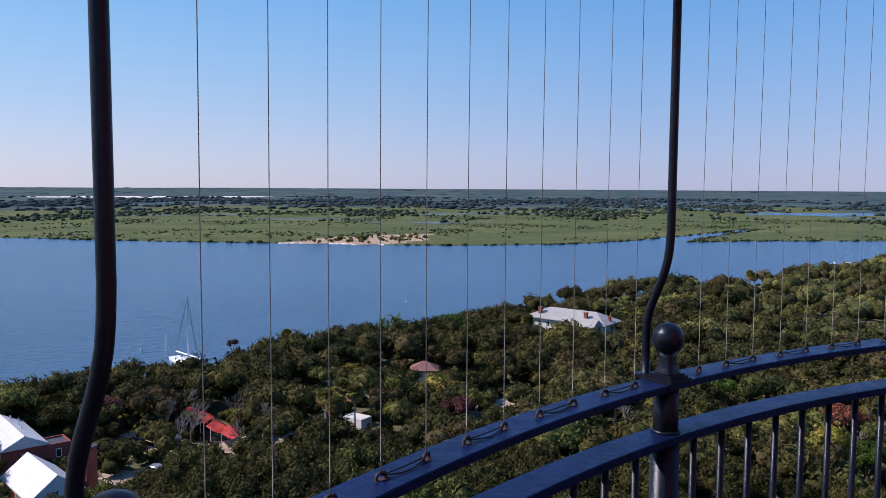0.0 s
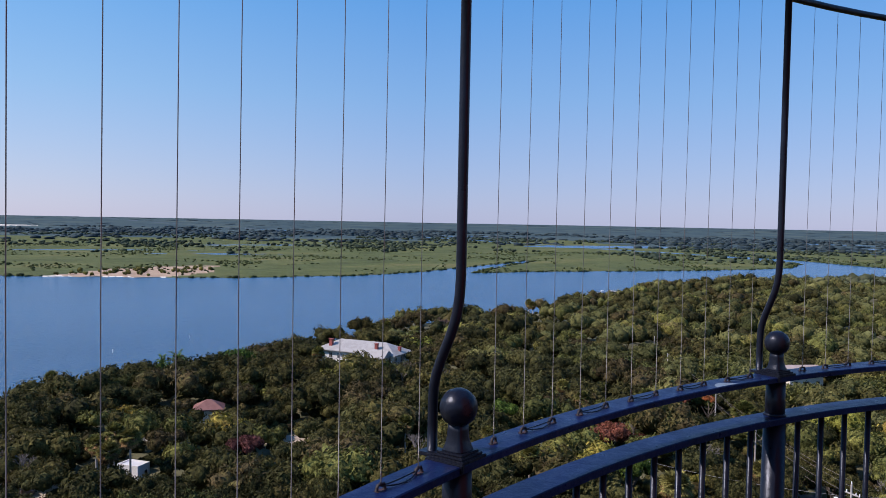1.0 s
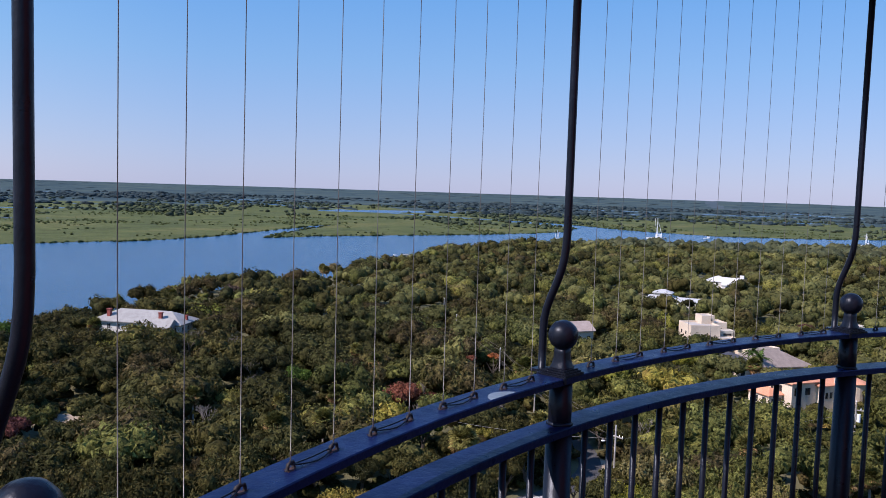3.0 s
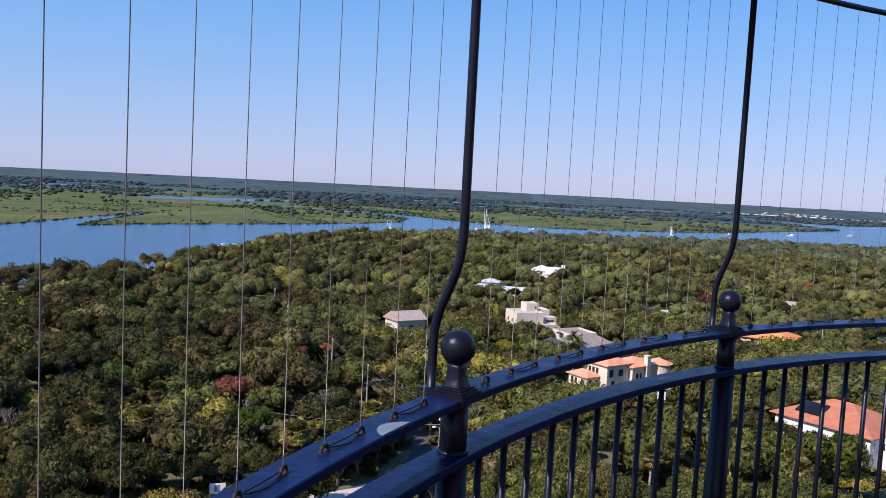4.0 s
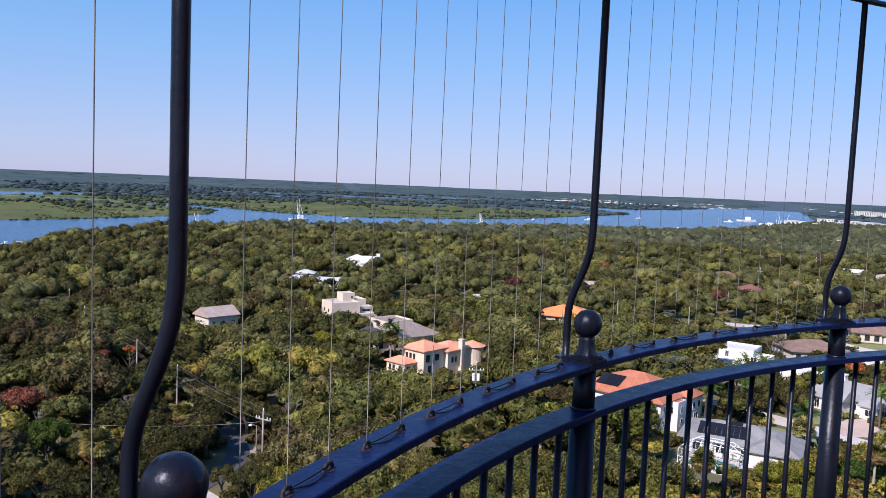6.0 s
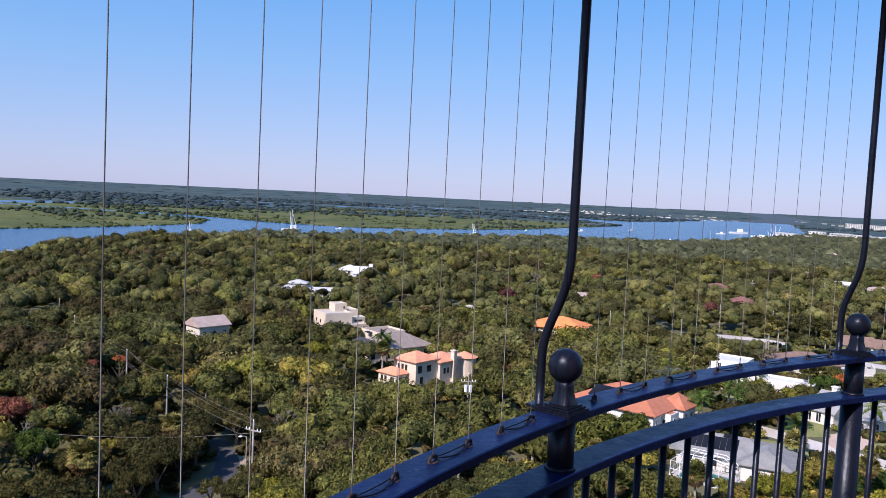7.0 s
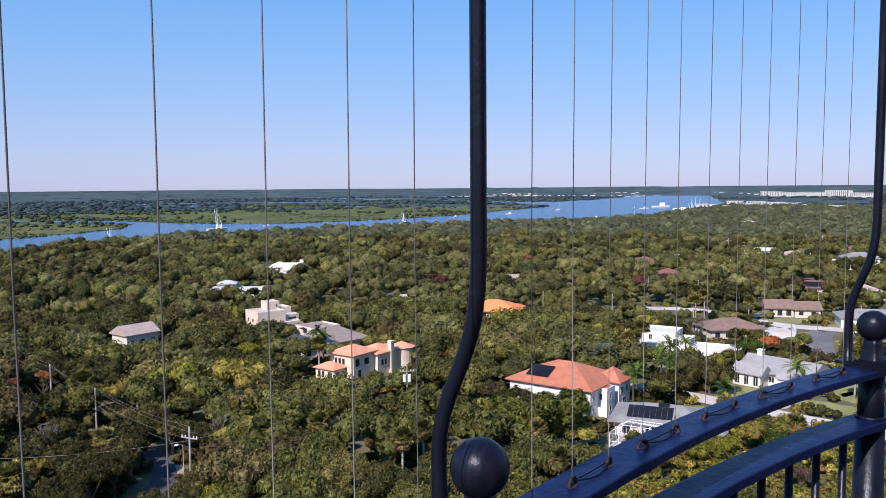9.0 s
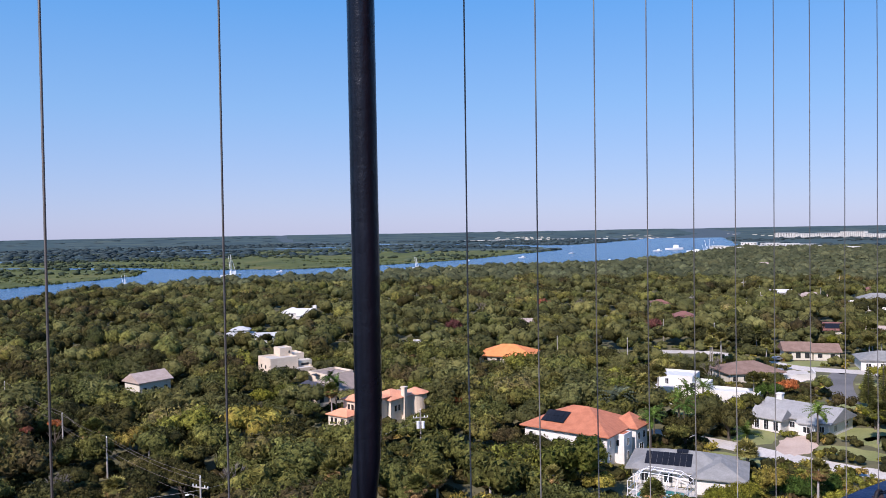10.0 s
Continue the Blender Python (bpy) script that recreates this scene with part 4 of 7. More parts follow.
peach = house("clay_roof_villa", -31, 189, -33, "cream two-storey villa with pale clay tile roofs and round tower", [
    (-1, -4, 8.5, 9, 6.6, "hip", 1.9, CREAM, PEACH_TILE, [("S", 2.0, 4.0, 0.9, 1.5), ("S", 3.4, 4.0, 0.9, 1.5), ("S", 4.8, 4.0, 0.9, 1.5), ("E", 1.6, 3.6, 1.6, 1.9), ("E", 5.4, 3.6, 1.8, 1.7), ("E", 2.4, 0.6, 1.2, 2.0)], 0.7),
    (-3.2, -10.5, 7, 5, 3.4, "hip", 1.3, CREAM, PEACH_TILE, [("S", 1.4, 1.1, 0.9, 1.6), ("S", 2.8, 1.1, 0.9, 1.6), ("S", 5.4, 0.8, 1.4, 1.9), ("E", 1.4, 0.8, 1.2, 1.8), ("E", 3.4, 0.8, 1.2, 1.8)], 0.6),
    (0.6, 4.6, 8, 9, 5.8, "hip", 1.8, CREAM, PEACH_TILE, [("E", 2.0, 2.6, 0.9, 1.5), ("E", 3.6, 2.6, 0.9, 1.5), ("E", 6.8, 2.4, 1.0, 1.9)], 0.7),
    (1.5, 10.5, 6, 4, 6.0, "flat", 0.4, CREAM, CONCRETE, [("E", 2.0, 2.6, 1.4, 1.9)], 0.2)], 18)
peach.scale = (0.85, 0.85, 0.92)
chimney_on(peach, 4.9, 5.6, 0, 8.3, 1.3, CREAM)
round_tower(peach, 3.4, 12.4, 3.5, 5.9, 1.4, CREAM, PEACH_TILE)
house("orange_roof_house", 1.5, 262, -12, "house with bright orange tile hip roof in the trees", [
    (0, 0, 17, 13, 4.6, "hip", 2.9, CREAM, ORANGE_TILE, row_of("S", 4, 17, 2.6, 1.2, 1.4), 0.8)], 11)
terra = house("terracotta_villa", 14.4, 163, -33, "white two-storey villa with terracotta tile hip roof and solar panels", [
    (0, 0, 18, 14.5, 5.8, "hip", 3.4, WHITE, TERRACOTTA, [("E", 1.4, 3.4, 0.8, 1.5), ("E", 1.4, 0.8, 0.8, 1.3), ("S", 1.5, 3.4, 0.9, 1.4), ("S", 12.0, 3.4, 1.1, 1.4), ("S", 13.9, 0.8, 0.8, 1.4), ("S", 11.4, 0.8, 1.4, 1.6)], 0.8),
    (9.6, -2.0, 2.6, 3.6, 5.6, "flat", 0.1, WHITE, TERRACOTTA, [("S", 1.3, 3.3, 0.8, 1.4), ("E", 1.7, 3.3, 0.9, 1.5), ("E", 1.7, 0.8, 0.9, 1.5)], 0.1),
    (8.4, 4.4, 5.2, 5.5, 5.8, "hip", 2.4, WHITE, TERRACOTTA, [("E", 1.4, 3.2, 1.2, 1.6), ("E", 3.8, 3.2, 1.2, 1.6), ("E", 2.6, 0.6, 2.0, 1.9)], 0.6)], 10.5)
panels_on(terra, -3.4, -4.4, 7.64, 5, 2, 23)


def lattice(name, cx, cy, rot, lx, ly, h, label, pool=True):
    """A screened patio: white posts and bars, the roof bars sloping up to a raised flat middle."""
    ob = thing(name, pose(cx, cy, GROUND, 0, 0, rot), label, "patio")
    bm = bmesh.new()
    box(bm, -lx / 2 - 0.4, -ly / 2 - 0.4, -0.1, lx / 2 + 0.4, ly / 2 + 0.4, 0.1)
    part("deck", bm, CONCRETE, ob)
    if pool:
        bm = bmesh.new()
        box(bm, -lx / 2 + 1.0, -ly / 2 + 0.9, 0.1, lx / 2 - 1.5, ly / 2 - 1.4, 0.106)
        part("pool", bm, TEAL, ob, "still teal pool water")
    rise, run = 1.3, min(lx, ly) * 0.28
    nx, ny = max(2, round(lx / 1.7)), max(2, round(ly / 1.7))

    def bar(kind, p, q, r=0.06):
        bm = bmesh.new()
        rod(bm, p, q, r, r, 6)
        part(kind, bm, TRIM, ob)

    def top_at(x, y):
        return h + rise * min(1.0, min(lx / 2 - abs(x), ly / 2 - abs(y)) / run)

    for i in range(nx + 1):
        x = -lx / 2 + lx * i / nx
        ys = [-ly / 2, -ly / 2 + run, ly / 2 - run, ly / 2]
        for y0, y1 in zip(ys, ys[1:]):
            bar("roof_bar", (x, y0, top_at(x, y0)), (x, y1, top_at(x, y1)))
        for y in (-ly / 2, ly / 2):
            bar("post", (x, y, 0), (x, y, h))
    for j in range(ny + 1):
        y = -ly / 2 + ly * j / ny
        xs = [-lx / 2, -lx / 2 + run, lx / 2 - run, lx / 2]
        for x0, x1 in zip(xs, xs[1:]):
            bar("roof_bar", (x0, y, top_at(x0, y)), (x1, y, top_at(x1, y)))
        if 0 < j < ny:
            for x in (-lx / 2, lx / 2):
                bar("post", (x, y, 0), (x, y, h))
    for z in (h * 0.5, h):
        for a, b in (((-1, -1), (1, -1)), ((1, -1), (1, 1)), ((-1, 1), (-1, -1))):
            bar("side_bar", (a[0] * lx / 2, a[1] * ly / 2, z), (b[0] * lx / 2, b[1] * ly / 2, z))
    CLEAR.append((cx, cy, max(lx, ly) * 0.62))


lattice("screened_patio", 7.0, 157.6, -33, 8.0, 5.0, 2.4, "white framed screen enclosure beside a villa", False)
pool = house("pool_house", 31.0, 145.6, -18, "low house with pale grey roof and black solar collectors", [
    (-0.4, 0, 16.4, 10.5, 2.8, "hip", 2.2, WHITE, GREY_SHINGLE, row_of("S", 4, 16.4, 0.5, 1.6, 1.7) + row_of("E", 2, 10.5, 0.6, 1.4, 1.5), 1.2),
    (6.2, -2.6, 8, 11.5, 2.8, "hip", 1.8, WHITE, GREY_SHINGLE, row_of("E", 2, 9, 0.8, 1.4, 1.5), 0.6)], 9)
panels_on(pool, -2.6, -3.0, 4.10, 8, 2, 20.5)
panels_on(pool, -0.4, -0.55, 5.02, 2, 1, 20.5, "x", 1.0, 1.2)
lattice("screened_pool", 25.0, 136.6, -28, 9.6, 7.4, 2.8, "white framed pool screen over teal water")
modern = house("modern_house", 47.3, 211, -26, "bright white modern house of cubes with terrace", [
    (-3, 2, 9, 9, 6.2, "flat", 0.4, WHITE, WHITE_METAL, [("S", 2.5, 4.2, 1.0, 1.6), ("W", 3, 4.0, 1.0, 1.5)], 0.2),
    (3.0, -0.6, 5, 7, 4.8, "flat", 0.5, WHITE, WHITE_METAL, [("S", 1.5, 3.4, 1.6, 1.9), ("S", 3.6, 0.6, 1.4, 2.0)], 0.2),
    (-4.5, -4.6, 6, 4, 3.8, "flat", 0.4, WHITE, WHITE_METAL, [("S", 3, 1.8, 1.2, 1.6)], 0.2),
    (11.5, 1, 12, 6, 3.0, "flat", 0.5, WHITE, WHITE_METAL, row_of("S", 3, 12, 0.8, 1.2, 1.6), 0.2)], 13)
white9 = house("grey_gable_house", 66.2, 183.6, -46, "white single-storey house with pale grey gable roof", [
    (0.4, -0.75, 16, 11.5, 2.9, "gable", 2.5, WHITE, PALE_SHINGLE, row_of("S", 5, 16, 0.8, 1.3, 1.4) + row_of("E", 2, 11.5, 0.8, 1.3, 1.4), 0.7),
    (-3.6, -8.0, 6.5, 4.4, 2.8, "gable", 1.9, WHITE, PALE_SHINGLE, row_of("S", 3, 6.5, 0.3, 1.2, 2.2) + row_of("W", 2, 4.4, 0.7, 1.1, 1.6), 0.5),
    (4.6, -7.4, 3.6, 2.6, 2.6, "gable", 1.3, WHITE, PALE_SHINGLE, row_of("S", 1, 3.6, 0.7, 1.6, 1.4), 0.4)], 11)
chimney_on(white9, -5.2, -0.6, 3, 6.5, 1.2, WHITE)
house("brown_ranch", 70.5, 238, 10, "low ranch house with brown shingle hip roof", [
    (0, 0, 16, 11.5, 3.0, "hip", 2.5, BEIGE, BROWN_SHINGLE, row_of("S", 5, 16, 0.8, 1.4, 1.4), 0.8)], 17, "ranch houses")
house("brown_gable_ranch", 102.5, 275, -8, "beige ranch house with brown gable roof beside a lawn", [
    (-4.2, 0, 8.6, 7.8, 3.0, "gable", 2.5, BEIGE, BROWN_SHINGLE, row_of("S", 3, 8.4, 0.6, 1.5, 1.9), 0.7), (4.4, -0.6, 8.0, 7.6, 2.8, "gable", 2.3, BEIGE, BROWN_SHINGLE, row_of("S", 2, 7.8, 0.9, 1.4, 1.3), 0.7)], 12, "ranch houses")
solar = house("solar_ranch", 131.5, 327, -8, "ranch house with salmon roof covered in solar collectors", [
    (0, 0, 19, 11, 3.2, "hip", 2.5, BEIGE, RED_SHINGLE, row_of("S", 4, 19, 0.8, 1.4, 1.4), 0.7)], 19)
panels_on(solar, 1.5, -3.3, 4.65, 11, 2, 24)
house("red_roof_cottage", 82, 365, -8, "small white cottage with red hip roof", [
    (0, 0, 10, 9, 4.6, "hip", 2.2, WHITE, RED_SHINGLE, row_of("S", 3, 10, 1.8, 1.5, 1.6), 0.8)], 8)
house("hidden_pale_house", -27, 289, 12, "pale flat-roofed house mostly hidden by trees", [(0, 0, 11, 7, 5.0, "flat", 0.3, BEIGE, CONCRETE, row_of("S", 3, 11, 3.0, 1.3, 1.3), 0.3)], 1)
house("red_top_cottage", 82, 418, 0, "small red-roofed house deep in trees", [(0, 0, 9, 7, 5.5, "hip", 1.8, WHITE, RED_SHINGLE, [], 0.6)], 4)
house("pale_cottage", 12, 349, 0, "pale low cottage between trees", [
    (0, 0, 11, 7, 4.6, "gable", 1.4, CREAM, TAN_SHINGLE, row_of("S", 3, 11, 2.0, 1.2, 1.3), 0.5)], 8)
house("grey_roof_villa", 192, 424, -14, "white two-storey house with grey hip roof", [
    (2, 0, 17, 12, 6.0, "hip", 2.8, WHITE, GREY_SHINGLE, row_of("S", 4, 17, 3.4, 1.4, 1.6), 0.7), (-9, -2, 5, 6, 4.5, "flat", 0.4, WHITE, WHITE_METAL, [], 0.2)], 12)
house("street_house", 122, 254, -14, "white ranch house with pale grey roof", [
    (0, 0, 24, 11, 3.2, "hip", 2.2, WHITE, GREY_SHINGLE, row_of("S", 6, 24, 0.8, 1.5, 1.5), 0.7)], 14)
house("salmon_roof_house", 142, 312, -10, "low house with salmon tile roof", [(0, 0, 16, 11, 3.6, "hip", 2.4, CREAM, TAN_SHINGLE, row_of("S", 4, 16, 1, 1.4, 1.4), 0.7)], 9)
house("pink_roof_house", 161, 300, -14, "white house with faded red roof and screened porch", [(0, 0, 16, 10, 4.2, "hip", 2.4, WHITE, RED_SHINGLE, row_of("S", 6, 16, 0.8, 1.8, 2.4), 0.7)], 9)
house("far_grey_house", 165, 482, -10, "low white house with grey roof", [(0, 0, 13, 8, 5.0, "gable", 1.6, WHITE, WHITE_METAL, [], 0.5)], 6)
for x, y, l, roof_mat, wall_mat, label in (
    (174.2, 459.7, 14, TAN_SHINGLE, WHITE, "pale house with tan shingle roof among trees"),
    (229.4, 496.7, 18, RED_SHINGLE, CREAM, "cream house with faded red roof among trees"),
    (253.1, 530.0, 15, WHITE_METAL, WHITE, "white house with white roof above the canopy"),
    (239.2, 489.2, 14, BROWN_SHINGLE, BEIGE, "beige house with brown shingle roof"),
    (412.4, 792.2, 20, TAN_SHINGLE, CREAM, "pale house with tan shingle roof among trees"),
    (373.0, 699.4, 18, RED_SHINGLE, CREAM, "cream house with faded red roof among trees"),
    (343.8, 667.0, 16, TAN_SHINGLE, WHITE, "pale house with tan shingle roof among trees"),
    (564.5, 1302.2, 22, WHITE_METAL, WHITE, "white house with white roof above the canopy"),
    (548.2, 1112.0, 26, TAN_SHINGLE, CREAM, "pale house with tan shingle roof among trees"),
    (597.9, 1097.8, 24, WHITE_METAL, WHITE, "white house with white roof above the canopy"),
    (226.6, 422.3, 16, GREY_SHINGLE, WHITE, "white house with grey shingle roof"),
    (269.6, 823.1, 14, TAN_SHINGLE, CREAM, "pale house with tan shingle roof among trees"),
):
    house("far_house", x, y, -12 + (l % 3) * 9, label, [(0, 0, l, 9, 4.4, "hip" if l % 4 else "gable", 2.2, wall_mat, roof_mat, row_of("S", 4, l, 2.0, 1.3, 1.5), 0.6), (l * 0.35, -5.5, l * 0.4, 5, 4.0, "gable", 1.8, wall_mat, roof_mat, row_of("S", 2, l * 0.4, 1.8, 1.2, 1.5), 0.5)], 9, "far houses")
house("hidden_roof_house", -161.5, 60, 20, "house with faded brown roof sunk in trees", [(0, 0, 4.8, 4.6, 3.7, "hip", 1.6, BEIGE, RED_SHINGLE, [("S", 2.4, 2.6, 1.1, 1.3)], 0.6)], 4.2)
house("hidden_long_roof", -163.5, 74, 62, "long brown roof among dark oaks", [(0, 0, 5.4, 4.6, 3.9, "hip", 1.7, BEIGE, RED_SHINGLE, row_of("S", 2, 5.4, 2.8, 1.0, 1.2), 0.6)], 4.2)
house("small_white_shed", -137, 48, 30, "small white shed between palms", [(0, 0, 4.2, 3, 3.0, "flat", 0.2, WHITE, WHITE_METAL, [("S", 1.5, 0.8, 1.0, 1.6), ("E", 2, 0.8, 0.9, 1.4)], 0.2)], 9)
# keepers' houses by the tower
keeper = house("keeper_house", -125.2, -3.7, 17.6, "red brick house with white standing-seam metal roof", [
    (0, 0, 12, 6.8, 3.1, "gable", 2.9, BRICK_RED, WHITE_METAL, row_of("E", 2, 6.8, 1.0, 1.0, 1.6) + row_of("S", 3, 12, 1.0, 1.0, 1.6) + row_of("N", 3, 12, 1.0, 1.0, 1.6), 0.4)], 9.0)
annex = house("long_brick_house", -149.5, -8.3, 15, "long red brick house with white metal gable roof and vent pipes", [
    (0, 0, 15.2, 6.2, 3.6, "gable", 1.8, BRICK_RED, WHITE_METAL, row_of("S", 4, 15.2, 1, 1, 1.6) + row_of("E", 1, 6.2, 1, 1, 1.6), 0.4),
    (5.6, 5.0, 4.4, 4.0, 3.0, "flat", 0.3, BRICK_RED, DARK_SHINGLE, row_of("E", 1, 4.0, 1, 0.9, 1.4), 0.2)], 8)
for x, y in ((-5.2, 1.0), (-2.4, 1.6), (0.8, 1.2)):
    bm = bmesh.new()
    rod(bm, (x, y, 4.4), (x, y, 5.7), 0.12, 0.12, 8)
    part("vent_pipe", bm, TRIM, annex)


def cistern(x, y, r, h):
    ob = thing("brick_cistern", pose(x, y, GROUND), "round red brick cistern with a dark cap", "cistern")
    bm = bmesh.new()
    rod(bm, (0, 0, -0.3), (0, 0, h), r, r, 20)
    part("wall", bm, BRICK_RED, ob)
    bm = bmesh.new()
    rod(bm, (0, 0, h), (0, 0, h + 0.15), r + 0.15, r + 0.12, 20)
    part("cap", bm, DARK_TRIM, ob)
    CLEAR.append((x, y, 5))


cistern(-129.6, 2.7, 0.95, 6.3)


def awning():
    ob = thing("market_awning", pose(-144, 23.5, GROUND, 0, 0, 14), "long bright red canvas awning sagging between posts", "awning")
    bm = bmesh.new()
    for i in range(4):
        x0, x1 = -11 + i * 5.6, -11 + i * 5.6 + 5.3
        dz = 0.3 * (i % 2)
        rows = [[bm.verts.new((x0 + (x1 - x0) * u / 4, v * 1.7, 3.9 + dz - abs(v) * 0.9 - 0.15 * math.sin(math.pi * u / 4))) for u in range(5)] for v in (-1, 0, 1)]
        for a, b in zip(rows, rows[1:]):
            for k in range(4):
                bm.faces.new((a[k], a[k + 1], b[k + 1], b[k]))
    bmesh.ops.solidify(bm, geom=bm.faces[:], thickness=0.05)
    part("canvas", bm, RED_CANVAS, ob)
    for i in range(6):
        for y in (-1.6, 1.6):
            bm = bmesh.new()
            rod(bm, (0, 0, 0), (0, 0, 3.0), 0.05)
            part("pole", bm, TRIM, ob, "", pose(-10.8 + i * 4.3, y, 0))
    CLEAR.append((-144, 23.5, 4.6))
    CLEAR.append((-150, 22, 3.6))
    CLEAR.append((-137, 25, 4.6))


awning()
CLEAR += [(62, 284, 7), (60, 276, 6), (58, 267, 6), (56, 259, 5), (72, 280, 6), (84, 238, 7), (80, 230, 6), (94, 228, 7), (100, 240, 7), (4.5, 152, 4), (24, 153, 6), (20, 150, 4), (22, 128, 6), (19.5, 123, 4), (26, 133, 5), (50, 156, 8), (58, 149, 7), (57, 160, 9), (45, 162, 7), (68, 144, 6), (40, 154, 7), (64, 160, 6), (52, 166, 8), (108, 206, 7), (80, 226, 8), (84, 214, 5), (90, 216, 6), (104, 232, 8), (-132.5, 23.5, 3.8), (-140.5, 24.5, 4.6), (-139, 21, 4)]
BARE = [(61, 282, 6), (59, 272, 5), (72, 279, 5), (96, 232, 6), (100, 250, 5), (90, 248, 6), (22, 154, 5), (23.5, 131, 6), (97, 246, 8), (94, 232, 6), (58, 167, 6), (55, 160, 4), (52, 174, 5), (48, 168, 3), (67, 150, 4), (46, 160, 4), (-120, 4, 6), (86, 243, 8), (92, 226, 5), (84, 232, 5), (104, 240, 6), (110, 212, 5), (60, 289, 5), (70, 286, 5), (4.5, 154, 6), (20.6, 137.5, 7), (-144, 23.5, 4), (-150, 22, 4), (-137, 25, 4), (-62, 90, 4), (-56, 96, 4), (-52, 101, 3), (-45, 96, 3), (-43.5, 98.5, 2.5)]
CLEAR += [(97, 250, 15), (95, 232, 12), (88, 222, 8), (56, 165, 10), (58, 278, 8), (68, 272, 9), (104, 264, 10), (-31, 172, 9), (-40, 170, 8), (22, 132, 6), (60, 175, 8), (47, 198, 8), (-98, 300, 10), (-100, 306, 9), (0, 245, 7), (-143, 81, 5), (-128, 10, 6), (-137, 79, 4), (-252, 256, 8), (92, 235, 9), (100, 226, 9), (74, 228, 7), (88, 250, 9), (59, 290, 8), (70, 282, 8), (80, 276, 7), (54, 170, 9), (62, 162, 8), (48, 160, 6), (112, 240, 8), (105, 216, 8), (57, 196, 5), (-62, 90, 3), (-56, 96, 4), (-120, 4, 7)]


CLEAR += [(60, 228, 7), (66, 226, 7), (76, 222, 7), (-197, 28, 7), (-191, 26, 6), (-186, 25, 4)]
CLEAR += [(-46.8, 114.5, 2.6), (-71.5, 136.6, 4.5), (-70, 133.5, 3.5), (-90, 155, 4.5), (-88, 151.5, 3.5), (-124, 189, 5), (-17.4, 153.5, 5), (-18, 158, 4)]
# palms stand clear of the crowns round them
FAN_PALMS = [(-41, 183, 8.9), (-61, 118, 7.0), (-15, 119, 7.2), (-12, 123, 7.4), (-251, 272, 7.9), (-247, 268, 7.4), (-243, 266, 7.8), (34.1, 200.2, 7.0), (37.8, 202.7, 9.0), (67, 262, 10.6), (69, 259, 9.4), (-135, 44, 9.6), (-131, 40, 9.2), (-133, 46, 8.9), (-128, 41, 8.6), (-104, 100, 6.8), (-118, 92, 7.0), (-90, 96, 7.0), (205, 495, 15.4), (170, 435, 12.4), (150, 470, 11.4), (-40, 240, 8.9), (-28, 236, 9.4)]
MORE_PALMS = [(61.6, 244, 10.0), (62.3, 206.1, 6.4), (65, 207.4, 6.0), (120, 262, 7.9), (-228, 172, 7.4), (-236, 166, 7.2), (-192, 120, 7.6), (-120, 140, 7.9), (-101, 146, 8.0), (-98, 108, 7.4), (20, 118, 6.8), (8, 112, 6.8), (72, 150, 7.4), (70, 262, 8.5), (26, 180, 7.0), (31, 206, 8.0), (118, 266, 7.0), (-30, 128, 6.8), (-4, 132, 6.8), (6, 126, 6.6), (-95, 90, 6.8), (48, 130, 6.5), (75, 168, 7.0), (12, 200, 7.5), (-70, 150, 7.5), (-110, 135, 7.5), (84, 262, 7.0), (90, 290, 7.5), (130, 290, 8.0)]
QUEEN_PALMS = [(38.3, 182.7, 6.6), (30.4, 170.3, 6.2), (36, 168, 8.2), (28, 162, 7.0), (41, 186, 8.0), (47, 196, 6.5), (-202.6, 79.5, 7.2), (-205, 84.9, 7.6), (44, 152, 6.2), (63, 168, 6.6), (-46, 205, 7.6), (-43, 198, 7.4)]
CLEAR += [(-67.3, 103.3, 4.0), (-65, 99, 3.5), (-83.2, 153.6, 4.0), (-46, 90, 8.5), (-43.5, 81, 5.5), (-50, 98, 4), (-48, 110, 4.2), (-51, 107, 3)]
CLEAR += [(-69, 234, 6.5), (-67, 226, 5), (-91, 198, 6), (-42, 203, 6), (-70, 88, 3.2), (-67, 84.5, 4), (-63.5, 80, 4), (-139, -6.6, 5), (-134, 0, 3.5), (57, 246, 9), (67, 248, 8), (46, 250, 6), (42, 203, 6), (38, 196, 5), (62, 207, 5), (-98, 212, 7), (-94.5, 205, 6), (-96, 378, 9), (-92, 365, 7), (-101, 302, 7), (-133, 46, 3), (-138, 79, 5), (-126, 63.5, 4)]
CLEAR += [(68, 228, 8), (73, 230, 7), (64, 218, 6), (60, 270, 14), (70, 268, 10), (91, 203, 5), (87, 195, 5), (99, 222, 4), (95, 213, 5)]
BARE += [(-69.5, 87.5, 2.5), (25, 136.6, 5.6), (-49, 97, 4), (-46, 92, 3), (-49.5, 108, 3)]
CLEAR += [(x, y, 2.6) for x, y, h in FAN_PALMS + MORE_PALMS] + [(x, y, 1.8) for x, y, h in QUEEN_PALMS]


# ---- trees ----
def ico(sub):
    bm = bmesh.new()
    bmesh.ops.create_icosphere(bm, subdivisions=sub, radius=1)
    v = np.array([p.co[:] for p in bm.verts])
    f = np.array([[q.index for q in p.verts] for p in bm.faces])
    bm.free()
    return v, f


ICO0, ICO1 = ico(1), ico(2)
DOME = (ICO1[0], ICO1[1][ICO1[0][ICO1[1]][:, :, 2].mean(axis=1) > -0.3])     # the upper part alone


